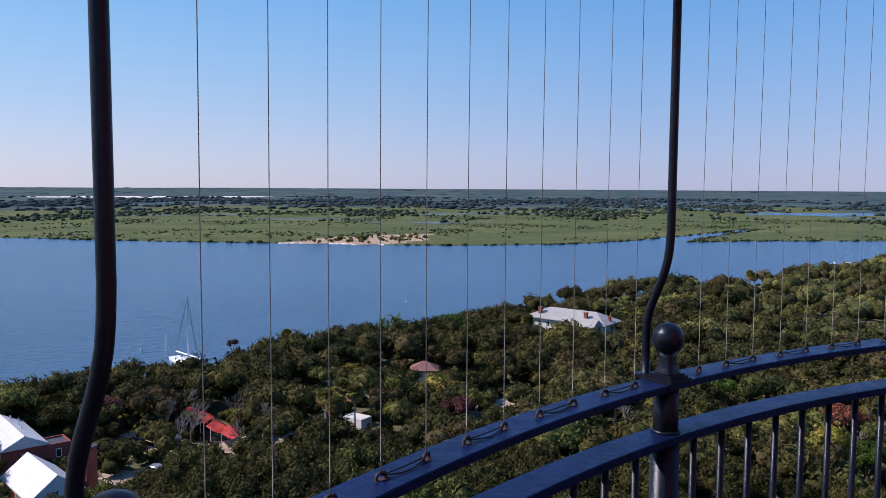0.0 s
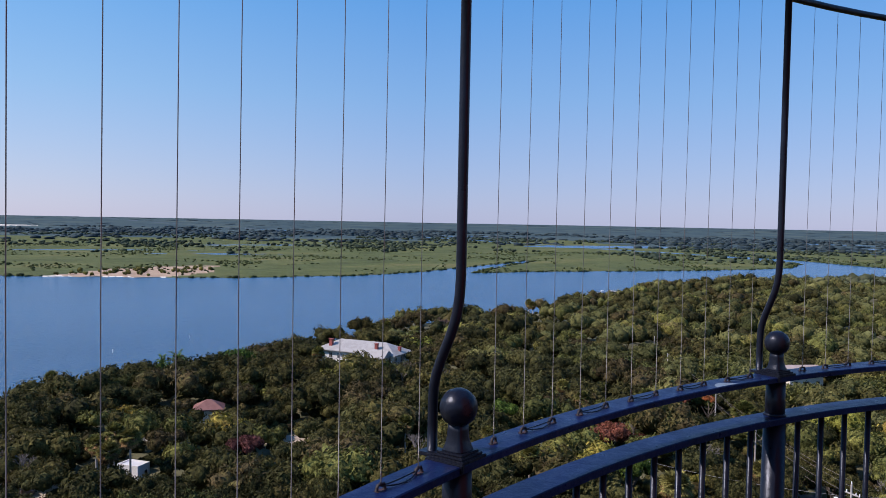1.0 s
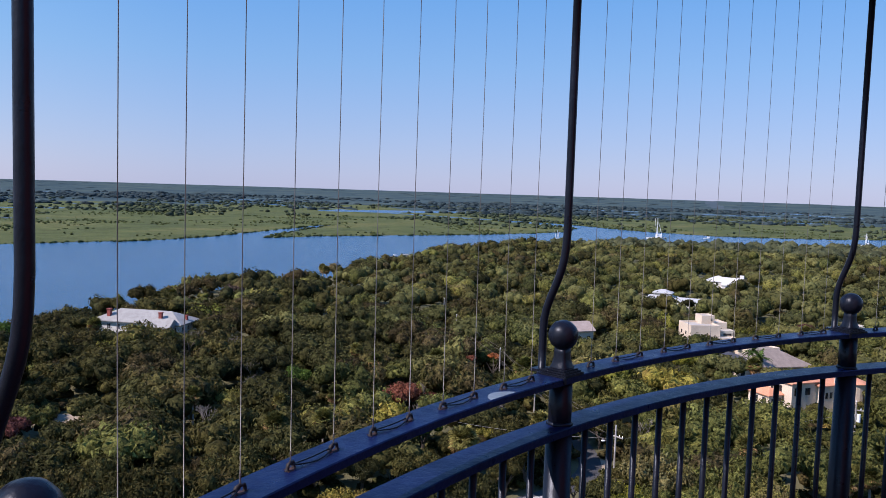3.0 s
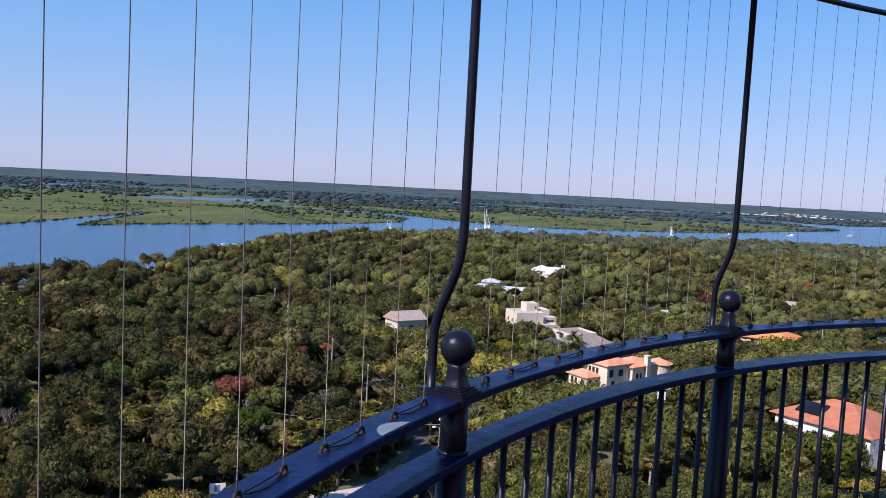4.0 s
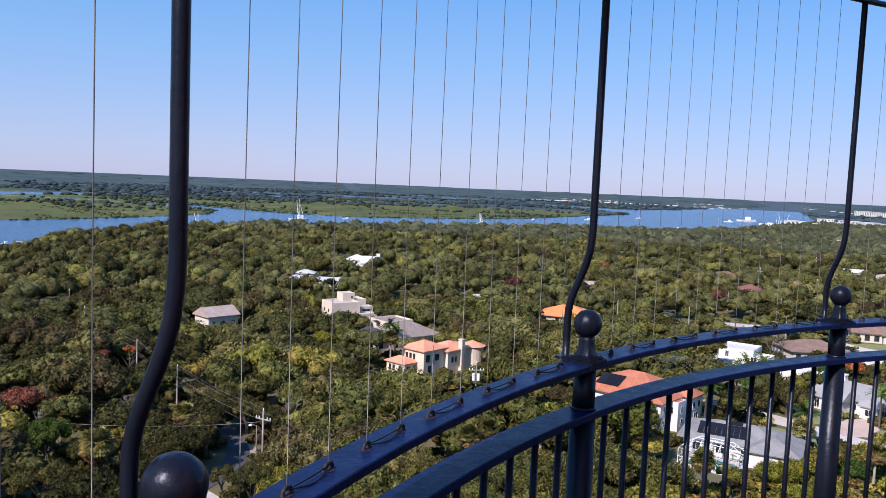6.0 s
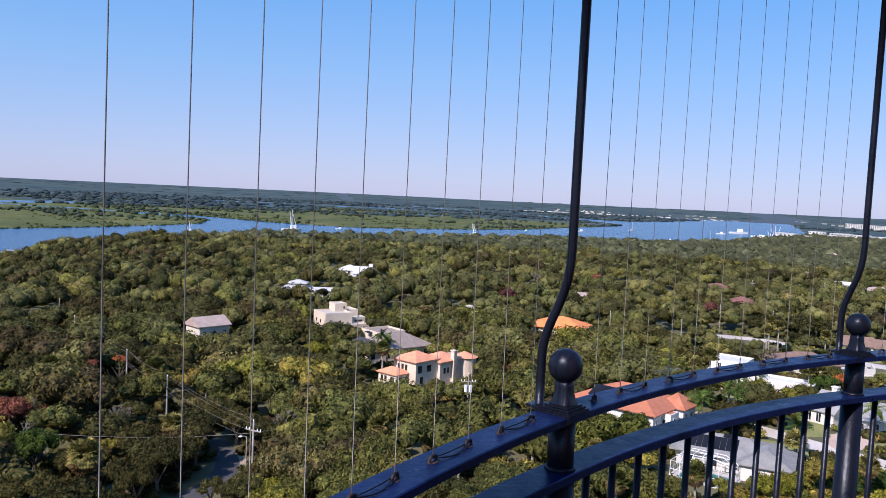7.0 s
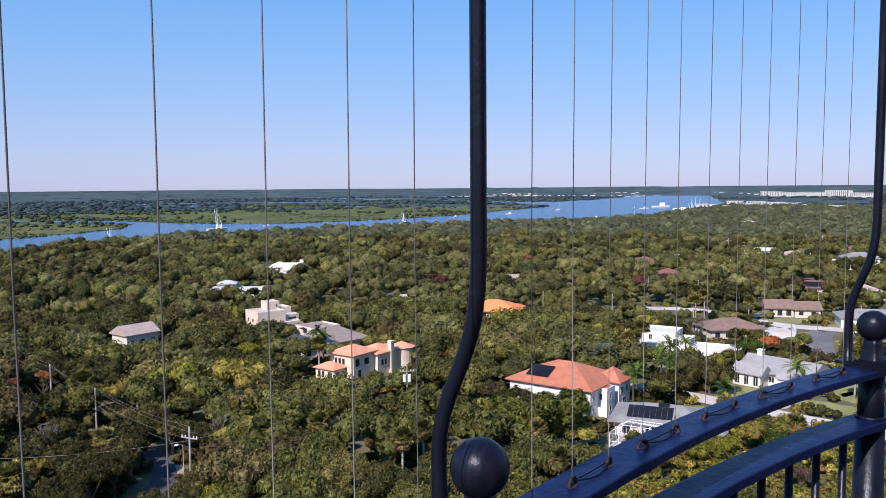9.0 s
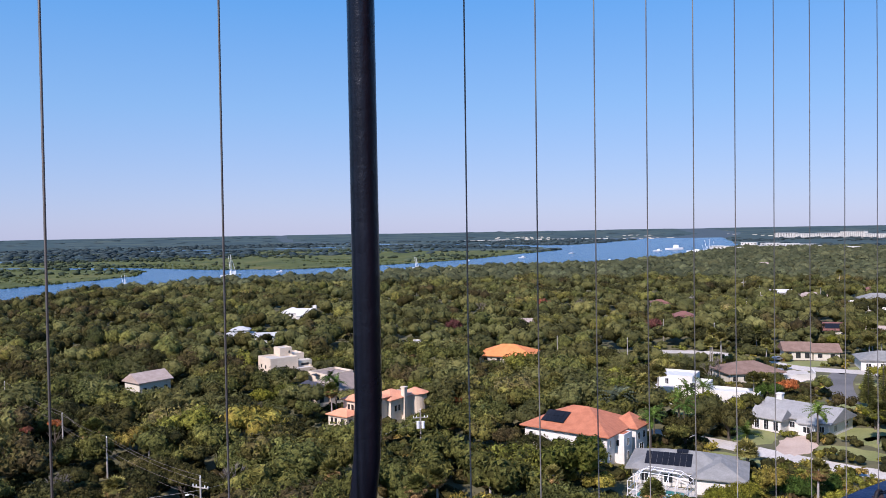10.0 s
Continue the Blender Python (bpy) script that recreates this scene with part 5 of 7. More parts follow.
def crown_shape(rng, lobes, leaves, leaf, fine, spread=0.62, core=0.86, flat=0.72, lobe=1.0, loose=0.65):
    """A crown of unit radius: uneven lobes and many loose leaf sprays. Returns corners and triangles."""
    bv, bf = DOME if fine else ICO0
    vs, fs, n = [], [], 0
    cs = []
    for i in range(lobes):
        a, q = rng.uniform(0, math.tau), spread * math.sqrt(rng.uniform(0.02, 1))
        c = np.array([q * math.cos(a), q * math.sin(a), 0.30 + 0.42 * (1 - q * q) * rng.uniform(0.55, 1.1)])
        r = rng.uniform(0.27, 0.46) * lobe
        cs.append((c, r))
        v = bv * rng.uniform(0.76, 1.14, (len(bv), 1)) * r * core * np.array([1, 1, 0.85])
        vs.append(v + c)
        fs.append(bf + n)
        n += len(v)
    if not leaves:
        v = np.concatenate(vs)
        v[:, 2] = np.maximum(v[:, 2], 0.05)
        return v, np.concatenate(fs)
    pick = rng.choice(lobes, leaves, p=np.array([r * r for _, r in cs]) / sum(r * r for _, r in cs))
    d = rng.normal(size=(leaves, 3))
    d[:, 2] = np.abs(d[:, 2]) * 0.95 - 0.28
    d /= np.linalg.norm(d, axis=1)[:, None]
    c, r = np.array([cs[k][0] for k in pick]), np.array([cs[k][1] for k in pick])[:, None]
    p = c + d * r * rng.uniform(0.82, 1.16, (leaves, 1)) * np.array([1, 1, 0.88])
    nrm = d + rng.normal(size=(leaves, 3)) * loose
    u = np.cross(nrm, rng.normal(size=(leaves, 3)))
    u /= np.linalg.norm(u, axis=1)[:, None]
    w = np.cross(nrm, u)
    w /= np.linalg.norm(w, axis=1)[:, None]
    s = leaf * rng.uniform(0.55, 1.5, (leaves, 1))
    q = np.stack([p - u * s, p + u * s * 0.9 - w * s * 0.3, p + w * s * 0.7 + u * s * rng.uniform(-0.6, 0.6, (leaves, 1))], 1).reshape(-1, 3)
    vs.append(q)
    fs.append(n + 3 * np.arange(leaves)[:, None] + [0, 1, 2])
    v = np.concatenate(vs)
    v[:, 2] = np.maximum(v[:, 2], 0.0) * flat / 0.72
    return v, np.concatenate(fs)


def joined(shapes, x, y, z, rx, rz, rng, name, material, label, category="woods"):
    """Very many crowns in one mesh."""
    n = len(x)
    which, turnby = rng.integers(0, len(shapes), n), rng.uniform(0, math.tau, n)
    shade = rng.uniform(0, 1, n)                 # each crown has a tint of its own
    vs, fs, own, base = [], [], [], 0
    for k, (v, f) in enumerate(shapes):
        i = np.nonzero(which == k)[0]
        if not len(i):
            continue
        c, s = np.cos(turnby[i])[:, None], np.sin(turnby[i])[:, None]
        px = (v[None, :, 0] * c - v[None, :, 1] * s) * rx[i][:, None] + x[i][:, None]
        py = (v[None, :, 0] * s + v[None, :, 1] * c) * rx[i][:, None] + y[i][:, None]
        pz = v[None, :, 2] * rz[i][:, None] + z[i][:, None]
        vs.append(np.stack([px, py, pz], -1).reshape(-1, 3))
        fs.append((f[None] + (base + len(v) * np.arange(len(i)))[:, None, None]).reshape(-1, 3))
        base += len(v) * len(i)
        own.append(np.repeat(shade[i], len(v)))
    ob = new(name, mesh_of(name, np.concatenate(vs), np.concatenate(fs), material))
    ob.data.attributes.new("tint", "FLOAT", "POINT").data.foreach_set("value", np.concatenate(own).astype(np.float32))
    return tagged(ob, label, category, kind="stuff")


rng = np.random.default_rng(11)


def spots(r0, r1, yaw0, yaw1, step, jitter=0.45):
    """A loose field of places in a ring round the tower, by plan."""
    g = np.arange(-r1, r1 + step, step)
    x, y = np.meshgrid(g, g)
    x = x + (np.arange(x.shape[0])[:, None] % 2) * step * 0.5
    x = (x + rng.uniform(-jitter, jitter, x.shape) * step).ravel()
    y = (y + rng.uniform(-jitter, jitter, y.shape) * step).ravel()
    r, yaw = np.hypot(x, y), np.degrees(np.arctan2(-x, y))
    k = (r > r0) & (r < r1) & (yaw > yaw0) & (yaw < yaw1)
    return x[k], y[k]


def house_gap(x, y):
    """Distance to the nearest house wall, negative inside."""
    best = np.full(np.shape(x), 99.0)
    for cx, cy, rot, a, b in FOOT:
        c, s = math.cos(radians(rot)), math.sin(radians(rot))
        u, v = np.abs((x - cx) * c + (y - cy) * s) - a, np.abs(-(x - cx) * s + (y - cy) * c) - b
        best = np.minimum(best, np.where((u > 0) & (v > 0), np.hypot(u, v), np.maximum(u, v)))
    return best


def free_of(x, y, margin):
    near, _ = land_zones(x, y)
    ok = (near > 2.5) & (house_gap(x, y) > 1.2 + margin * 0.5)
    for key, (wide, line, _) in STREETS.items():
        ok &= line_dist(line, x, y) > wide / 2 + margin * 0.3
    for cx, cy, r in CLEAR:
        ok &= np.hypot(x - cx, y - cy) > r - 2.0 + margin * 0.6
    ok &= (ellipse_dist(BRUSH, x, y) + wobble(x, y, 7, 2.0) < 0) | (wobble(x, y, 5, 1.0) > 1.45)
    for e in LAWNS:
        ok &= ellipse_dist(e, x, y) < -margin * 0.5
    return ok


def room(x, y):
    """The widest crown that keeps off the open spots round it."""
    best = np.full(len(x), 99.0)
    for cx, cy, r in CLEAR:
        if r > 3:
            best = np.minimum(best, np.hypot(x - cx, y - cy) - r)
    return np.clip(np.minimum(best + 1.8, house_gap(x, y) + 0.3), 2.0, 99)


def sizes(n, lo, hi):
    """Crown radii: many small, few large."""
    return lo + (hi - lo) * rng.uniform(size=n) ** 1.6


def tops(x, y, wide):
    """Heights of the canopy: larger crowns stand higher, and the whole rolls gently."""
    return 2.9 + 0.70 * wide + rng.uniform(-1.2, 1.5, len(x)) + wobble(x, y, 16, 0.45)


def standing(x, y, wide):
    """Foot and height of each crown: by the water the leaves hang to the ground."""
    high = tops(x, y, wide)
    edge = land_zones(x, y)[0] < 16
    high = np.where(edge, np.minimum(high, 6.8), high)
    return np.where(edge, GROUND - 0.3, GROUND + high - wide * 0.85), np.where(edge, high / 0.95, wide)


# trunks with limbs, shared by the trees that stand nearest
def oak_trunk():
    bm = bmesh.new()
    rod(bm, (0, 0, -0.3), (0.1, 0, 1.8), 0.32, 0.22, 7)
    for a, l in ((0.3, 2.6), (2.3, 2.4), (4.2, 2.8), (5.4, 2.0)):
        rod(bm, (0.1, 0, 1.6), (0.1 + 1.5 * math.cos(a), 1.5 * math.sin(a), 1.6 + l), 0.16, 0.05, 6)
    me = bpy.data.meshes.new("trunk")
    bm.to_mesh(me)
    bm.free()
    me.materials.append(BARK)
    return me


TRUNK = oak_trunk()
NEAR_CROWNS = [crown_shape(rng, 16, 2600, 0.046, False, 0.78, 0.78, 0.72, 0.70, 0.6) for _ in range(8)]
NEAR_MESHES = {m.name: [mesh_of("crown", v, f, m) for v, f in NEAR_CROWNS] for m in (OAK, DARK_SHADED_OAK, BRUSH_LEAF)}
MID_CROWNS = [crown_shape(rng, 8, 640, 0.066, False, 0.70, 0.85, 0.75, 0.92, 0.4) for _ in range(10)]
BRUSH_CROWNS = [crown_shape(rng, 4, 130, 0.15, False, 0.66, 0.75) for _ in range(8)]
FAR_CROWNS = [crown_shape(rng, 4, 160, 0.074, False, 0.60, 0.92, 0.78, 1.08, 0.28) for _ in range(12)]
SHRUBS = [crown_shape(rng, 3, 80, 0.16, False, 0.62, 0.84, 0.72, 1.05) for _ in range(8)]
UNDER = [crown_shape(rng, 3, 24, 0.17, False, 0.7, 1.2) for _ in range(6)]
SCRUB = [crown_shape(rng, 1, 0, 0.2, False, 0.2, 2.2) for _ in range(8)]
DIM_CROWNS = [crown_shape(rng, 2, 16, 0.15, False, 0.5, 1.0, 0.72, 1.45, 0.4) for _ in range(8)]


def one_tree(name, x, y, r, h, crown, label, group=""):
    t = thing(name, pose(x, y, GROUND, 0, 0, random.uniform(0, 360)), label, "tree", group)
    part_of("trunk", TRUNK, t, "", Matrix.Diagonal((h / 6, h / 6, h / 6, 1)))
    foot = max(0.2, h - r * 1.15)
    part_of("crown", crown, t, "", Matrix.Translation((0, 0, foot)) @ Matrix.Diagonal((r, r, (h - foot) * 1.06, 1)))
    return t


# trees of a colour of their own, each at its place
def coloured(name, material, places, label):
    for x, y, r, h in places:
        v, f = crown_shape(rng, 18, 2200, 0.052, False, 0.76, 0.80, 0.72, 0.74, 0.5)
        one_tree(name, x, y, r, h, mesh_of("crown", v, f, material), label)
        CLEAR.append((x, y, r * 0.9))


coloured("red_tree", RED_LEAF, [(-93, 122.2, 4.8, 7.5), (-89.2, 126, 2.4, 5.6), (-99.8, 158.5, 1.5, 6.4), (-67.5, 190, 3.2, 5.6), (21.5, 406, 4.6, 9.5)], "small tree with brick-red autumn leaves")
coloured("purple_tree", PURPLE_LEAF, [(-130.5, 65.8, 3.6, 6.5), (-157, 6, 4, 7), (62, 330, 5, 7.5), (-20, 330, 4.5, 8), (-44, 268, 3.5, 7)], "tree with dull purple-red leaves")
coloured("orange_tree", ORANGE_LEAF, [(40.5, 99, 4.6, 5.2), (72, 210, 3.0, 5.6), (-95.6, 161.8, 1.7, 7.0), (-13, 187, 2.6, 6)], "rounded tree with orange-red leaves")
coloured("yellow_tree", YELLOW_LEAF, [(46.5, 189.3, 4.2, 6.6), (-61.5, 195.5, 3.6, 6.4), (-44.0, 105.7, 2.8, 4.4), (-40.5, 106.4, 2.6, 4.2), (116, 292, 3.4, 5.5), (-62, 200, 2.6, 5.2), (32.5, 127, 3.2, 4.6), (37, 130, 2.8, 4.4), (46, 106, 3.2, 4.4), (52, 110, 2.8, 4.0), (27, 110, 2.6, 4.0), (58, 116, 3.0, 4.4), (50, 126, 2.6, 4.2), (66, 128, 3.0, 4.6), (34, 120, 2.4, 3.8), (80, 180, 3.0, 5.0), (104, 230, 3.2, 5.5)], "tree with bright yellow-green leaves")
coloured("tan_tree", TAN_LEAF, [(-224, 194, 4.6, 9.0), (-206, 40, 2.2, 6), (33, 104, 2.4, 3.6), (44, 117, 2.2, 3.6)], "tree hung with dry tan foliage")
coloured("bright_tree", BRIGHT_LEAF, [(-203, 100, 6, 9), (-120, 120, 4, 7), (-78, 108, 4, 7.5), (14.6, 150.5, 3.6, 6.6), (46, 134, 3.4, 4.0), (52, 137, 3.2, 3.8), (66, 206, 4.0, 5.6)], "dense fresh green tree")

def leaf_colours(tx, ty):
    """Dark oaks, with shade in their colour, mostly riverwards; yellow-green ones mostly village side."""
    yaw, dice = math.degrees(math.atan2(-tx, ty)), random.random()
    # within 125 m, left of north, the share of shade-coloured oaks rises
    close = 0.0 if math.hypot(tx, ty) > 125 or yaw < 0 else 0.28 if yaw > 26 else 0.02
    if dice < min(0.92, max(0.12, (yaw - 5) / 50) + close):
        return DARK_SHADED_OAK
    away = math.hypot(tx, ty)
    if dice > 1 - min(0.34 if away < 150 else 0.09, max(0.02, (26 - yaw) / 110)):
        return BRUSH_LEAF
    # beyond 165 m half the oaks take the colours that hold haze
    return HAZED_CANOPY if away > 165 and random.random() < 0.5 else OAK


coloured("dark_oak", DARK_SHADED_OAK, [(-233.9, 164.7, 5.6, 10.2), (-229.7, 170.3, 4.6, 8.8), (-234.0, 191.6, 6.4, 11.2), (-228.3, 150.2, 4.4, 8.2), (-236.3, 184.3, 5.0, 8.8), (-48.4, 104.4, 2.4, 4.2), (-60.0, 110, 4.6, 7.4), (-66, 117, 4.6, 7.0), (-60.6, 119, 4.6, 7.6), (-60.4, 103.5, 4.0, 6.6), (-62, 127, 4.4, 7.4), (-57.4, 106, 3.6, 7.0), (-56.8, 112, 3.4, 6.8), (-57.0, 117.6, 3.6, 7.4), (-58.2, 101.4, 3.0, 5.8), (-61, 133.5, 4.0, 7.4), (-71.5, 107.5, 3.4, 5.0), (-55.5, 131, 4.2, 6.6), (-48, 127, 4.0, 6.4), (8.3, 150, 3.2, 6.3), (4, 152, 3.4, 6.7), (-0.5, 155.5, 3.4, 7.0), (-1, 149, 4.2, 6.0), (3, 145, 4.4, 6.2), (8.5, 142, 4.2, 5.6), (35.2, 163.2, 5.2, 6.8), (46.3, 172, 6.0, 7.4), (49.6, 223.5, 5.4, 6.8), (88, 293, 9.5, 9.6), (32, 250, 6.5, 8.0), (76, 300, 7.5, 8.4)], "broad dark green oak beside a house")

x, y = spots(74, 120, -42, 98, 5.4, 0.6)
r = np.hypot(x, y)
k = free_of(x, y, 3.2)
x, y, r = x[k], y[k], r[k]
order = np.argsort(r)
near_x, near_y = x[order][:286], y[order][:286]
near_room = room(near_x, near_y)
for i, (tx, ty) in enumerate(zip(near_x, near_y)):
    wide = min(3.0 + 3.4 * random.random() ** 1.4, near_room[i])
    kind = leaf_colours(tx, ty)
    label = {OAK: "dense olive-green evergreen oak in thick woodland", DARK_SHADED_OAK: "dark green evergreen oak in thick woodland", BRUSH_LEAF: "yellow-green leafy oak in thick woodland"}[kind]
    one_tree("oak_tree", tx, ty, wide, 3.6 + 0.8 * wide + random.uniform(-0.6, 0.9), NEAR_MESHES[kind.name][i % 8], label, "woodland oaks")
for tx, ty in ((-168, -10), (-172, -4), (-166, -3), (-175, 2), (-170, 5), (-178, -9), (-164, 2), (-180, 8), (-174, 12), (-168, 14), (-183, 0), (-161, -3), (-184, 16)):
    one_tree("oak_tree", tx, ty, random.uniform(4.0, 5.2), random.uniform(5.6, 6.8), NEAR_MESHES[DARK_SHADED_OAK.name][int(-tx) % 8], "dark green evergreen oak near the river bank", "woodland oaks")
x, y = x[order][286:], y[order][286:]
x2, y2 = spots(120, 270, -42, 100, 6.7, 0.6)
x3, y3 = spots(24, 74, -42, 100, 6.0)
k2, k3 = free_of(x2, y2, 3.2), free_of(x3, y3, 3.2)
x, y = np.concatenate([x, x2[k2], x3[k3]]), np.concatenate([y, y2[k2], y3[k3]])
n = len(x)
wide = np.minimum(sizes(n, 3.8, 8.4), room(x, y))
kinds = np.array([(OAK, DARK_SHADED_OAK, BRUSH_LEAF, HAZED_CANOPY).index(leaf_colours(*p)) for p in zip(x, y)])
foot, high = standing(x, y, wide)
for k, (material, label) in enumerate(((OAK, "thick olive-green evergreen woodland"), (DARK_SHADED_OAK, "dark green oak woodland"), (BRUSH_LEAF, "scattered yellow-green trees in the woodland"), (HAZED_CANOPY, "grey-green oak woodland"))):
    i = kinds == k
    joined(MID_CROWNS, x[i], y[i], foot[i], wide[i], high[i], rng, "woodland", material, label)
tree_x, tree_y = np.concatenate([x, near_x]), np.concatenate([y, near_y])
tree_r = np.concatenate([wide, np.minimum(near_room, 4.0)])


def thicket(r0, r1, yaw1, step, lo, hi, shapes, material):
    """Low growth in every gap that the crowns leave open."""
    x, y = spots(r0, r1, -42, yaw1, step, 0.6)
    k = (house_gap(x, y) > 2.2) & (land_zones(x, y)[0] > 2) & (ellipse_dist(BRUSH, x, y) < 1)
    for key, (across, line, _) in STREETS.items():
        k &= line_dist(line, x, y) > across / 2 + lo * 0.9
    for e in LAWNS + BARE_SAND:
        k &= ellipse_dist(e, x, y) < -1.2
    for cx, cy, r in BARE:
        k &= np.hypot(x - cx, y - cy) > r + 0.6
    x, y = x[k], y[k]
    bare = np.array([np.min(np.hypot(tree_x - u, tree_y - v) - tree_r) > -1.2 for u, v in zip(x, y)])
    x, y = x[bare], y[bare]
    wide = sizes(len(x), lo, hi)
    joined(shapes, x, y, GROUND - 0.4 + rng.uniform(0, 0.5, len(x)), wide, wide * 0.95, rng, "thicket", material, "low thicket filling the gaps between trees")


thicket(78, 140, 100, 2.3, 1.4, 2.4, SHRUBS, DARK_SHADED_OAK)
thicket(140, 270, 100, 2.5, 1.5, 2.6, UNDER, DARK_SHADED_OAK)
x, y = spots(60, 280, -42, 100, 6.4, 0.6)
k = free_of(x, y, 1.5)
x, y = x[k], y[k]
n = len(x)
wide = sizes(n, 3.0, 4.6)
joined(UNDER, x, y, GROUND + rng.uniform(0.4, 1.6, n) - wide * 0.45, wide, wide * 0.75, rng, "undergrowth", DARK_SHADED_OAK, "dark green thicket under the trees")
x, y = spots(78, 420, -42, 100, 2.7, 0.6)
k = ~free_of(x, y, 3.2) & (land_zones(x, y)[0] > 1.5)
k &= house_gap(x, y) > 1.6
for key, (across, line, _) in STREETS.items():
    k &= line_dist(line, x, y) > across / 2 + 0.8
for e in LAWNS + BARE_SAND:
    k &= ellipse_dist(e, x, y) < -0.8
for cx, cy, r in BARE:
    k &= np.hypot(x - cx, y - cy) > r
k &= rng.uniform(size=len(x)) < 0.8
x, y = x[k], y[k]
n = len(x)
wide = sizes(n, 1.1, 2.6)
foot = GROUND + rng.uniform(0.0, 0.9, n) - wide * 0.5
river_side = np.degrees(np.arctan2(-x, y)) > 12
for i, material, label in ((river_side, DARK_SHADED_OAK, "dark shrubs at the edges of clearings"), (~river_side, BRUSH_LEAF, "yellow-green shrubs and low trees round the houses")):
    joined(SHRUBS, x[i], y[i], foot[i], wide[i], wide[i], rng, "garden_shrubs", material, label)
x, y = spots(70, 170, -60, 0, 2.4, 0.6)
k = (ellipse_dist(BRUSH, x, y) + wobble(x, y, 7, 2.0) > -2) & (np.hypot(x - 40, y - 97.5) > 5.5)
for key, (across, line, _) in STREETS.items():
    k &= line_dist(line, x, y) > across / 2 + 1.0
x, y = x[k], y[k]
n = len(x)
wide = sizes(n, 0.9, 2.6)
joined(BRUSH_CROWNS, x, y, GROUND + rng.uniform(0.2, 1.0, n) - wide * 0.35, wide, wide * 0.9, rng, "brush", BRUSH_LEAF, "low tangled yellow-green brush on open ground")
x, y = spots(270, 620, -45, 75, 8.2, 0.6)
k = free_of(x, y, 3.5)
x, y = x[k], y[k]
n = len(x)
wide = np.minimum(sizes(n, 3.6, 8.6), room(x, y))
dice = rng.uniform(size=n)
tree_x, tree_y, tree_r = x, y, wide
thicket(272, 440, 40, 4.0, 2.6, 4.2, UNDER, HAZED_CANOPY)
# the share of shade-coloured crowns grows towards the river
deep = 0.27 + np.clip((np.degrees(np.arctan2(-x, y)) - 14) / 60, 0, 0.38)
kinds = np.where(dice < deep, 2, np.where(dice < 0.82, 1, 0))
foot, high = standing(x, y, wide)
for k, (material, label) in enumerate(((OAK, "rolling green canopy of low oaks"), (HAZED_CANOPY, "grey-green crowns in the rolling canopy"), (DARK_SHADED_OAK, "dark green crowns in the rolling canopy"))):
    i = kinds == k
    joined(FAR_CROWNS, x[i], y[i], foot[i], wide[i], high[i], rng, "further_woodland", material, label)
x, y = spots(620, 1500, -45, 40, 12.5)
k = free_of(x, y, 5)
x, y = x[k], y[k]
n = len(x)
wide = sizes(n, 6.5, 11)
joined(DIM_CROWNS, x, y, GROUND + rng.uniform(5.5, 8.0, n) - wide, wide, wide * 1.1, rng, "far_woodland", HAZED_FAR_CANOPY, "distant green canopy towards the river mouth")


# low scrub on the marshes, groves behind them, woods to the horizon
def grove(r0, r1, yaw0, yaw1, step, lo, hi, tall, keep, seed_size, shapes, name, material, label, zone="marsh"):
    x, y = spots(r0, r1, yaw0, yaw1, step)
    near, marsh = land_zones(x, y)
    d = marsh if zone == "marsh" else np.maximum(near, marsh)
    patchy = wobble(x, y, seed_size, 0.5) + wobble(y, x, seed_size * 0.31, 0.35)
    k = (d > lo * 0.8) & (patchy > keep + rng.normal(size=len(x)) * 0.25)
    if zone == "all":
        k &= (near > 0) | (np.hypot(x, y) > 1500)
    x, y = x[k], y[k]
    n = len(x)
    wide = rng.uniform(lo, hi, n)
    z = land_height(x, y)
    joined(shapes, x, y, z - wide * 0.15, wide, np.minimum(wide, tall * rng.uniform(0.5, 1.1, n)), rng, name, material, label)


grove(520, 1300, -15, 112, 7.0, 0.8, 2.6, 1.3, 0.5, 42, SCRUB, "marsh_scrub", MANGROVE, "low dark green mangrove scrub on the marsh")
# from here outward the leaf colours hold more and more haze
grove(1000, 2000, -20, 112, 15, 3, 7, 4.2, 0.42, 110, SCRUB, "marsh_groves", HAZED_GROVE, "dark tree islands behind the marsh")
grove(1500, 3000, -45, 112, 24, 7, 17, 5.5, 0.05, 190, SCRUB, "distant_woods", HAZED_OAK, "woods across the river, haze in their bluish colour", "all")
grove(2600, 4960, -45, 112, 60, 36, 60, 6, -0.4, 420, SCRUB, "horizon_woods", HAZED_OAK, "woods along the flat horizon, haze in their bluish colour", "all")


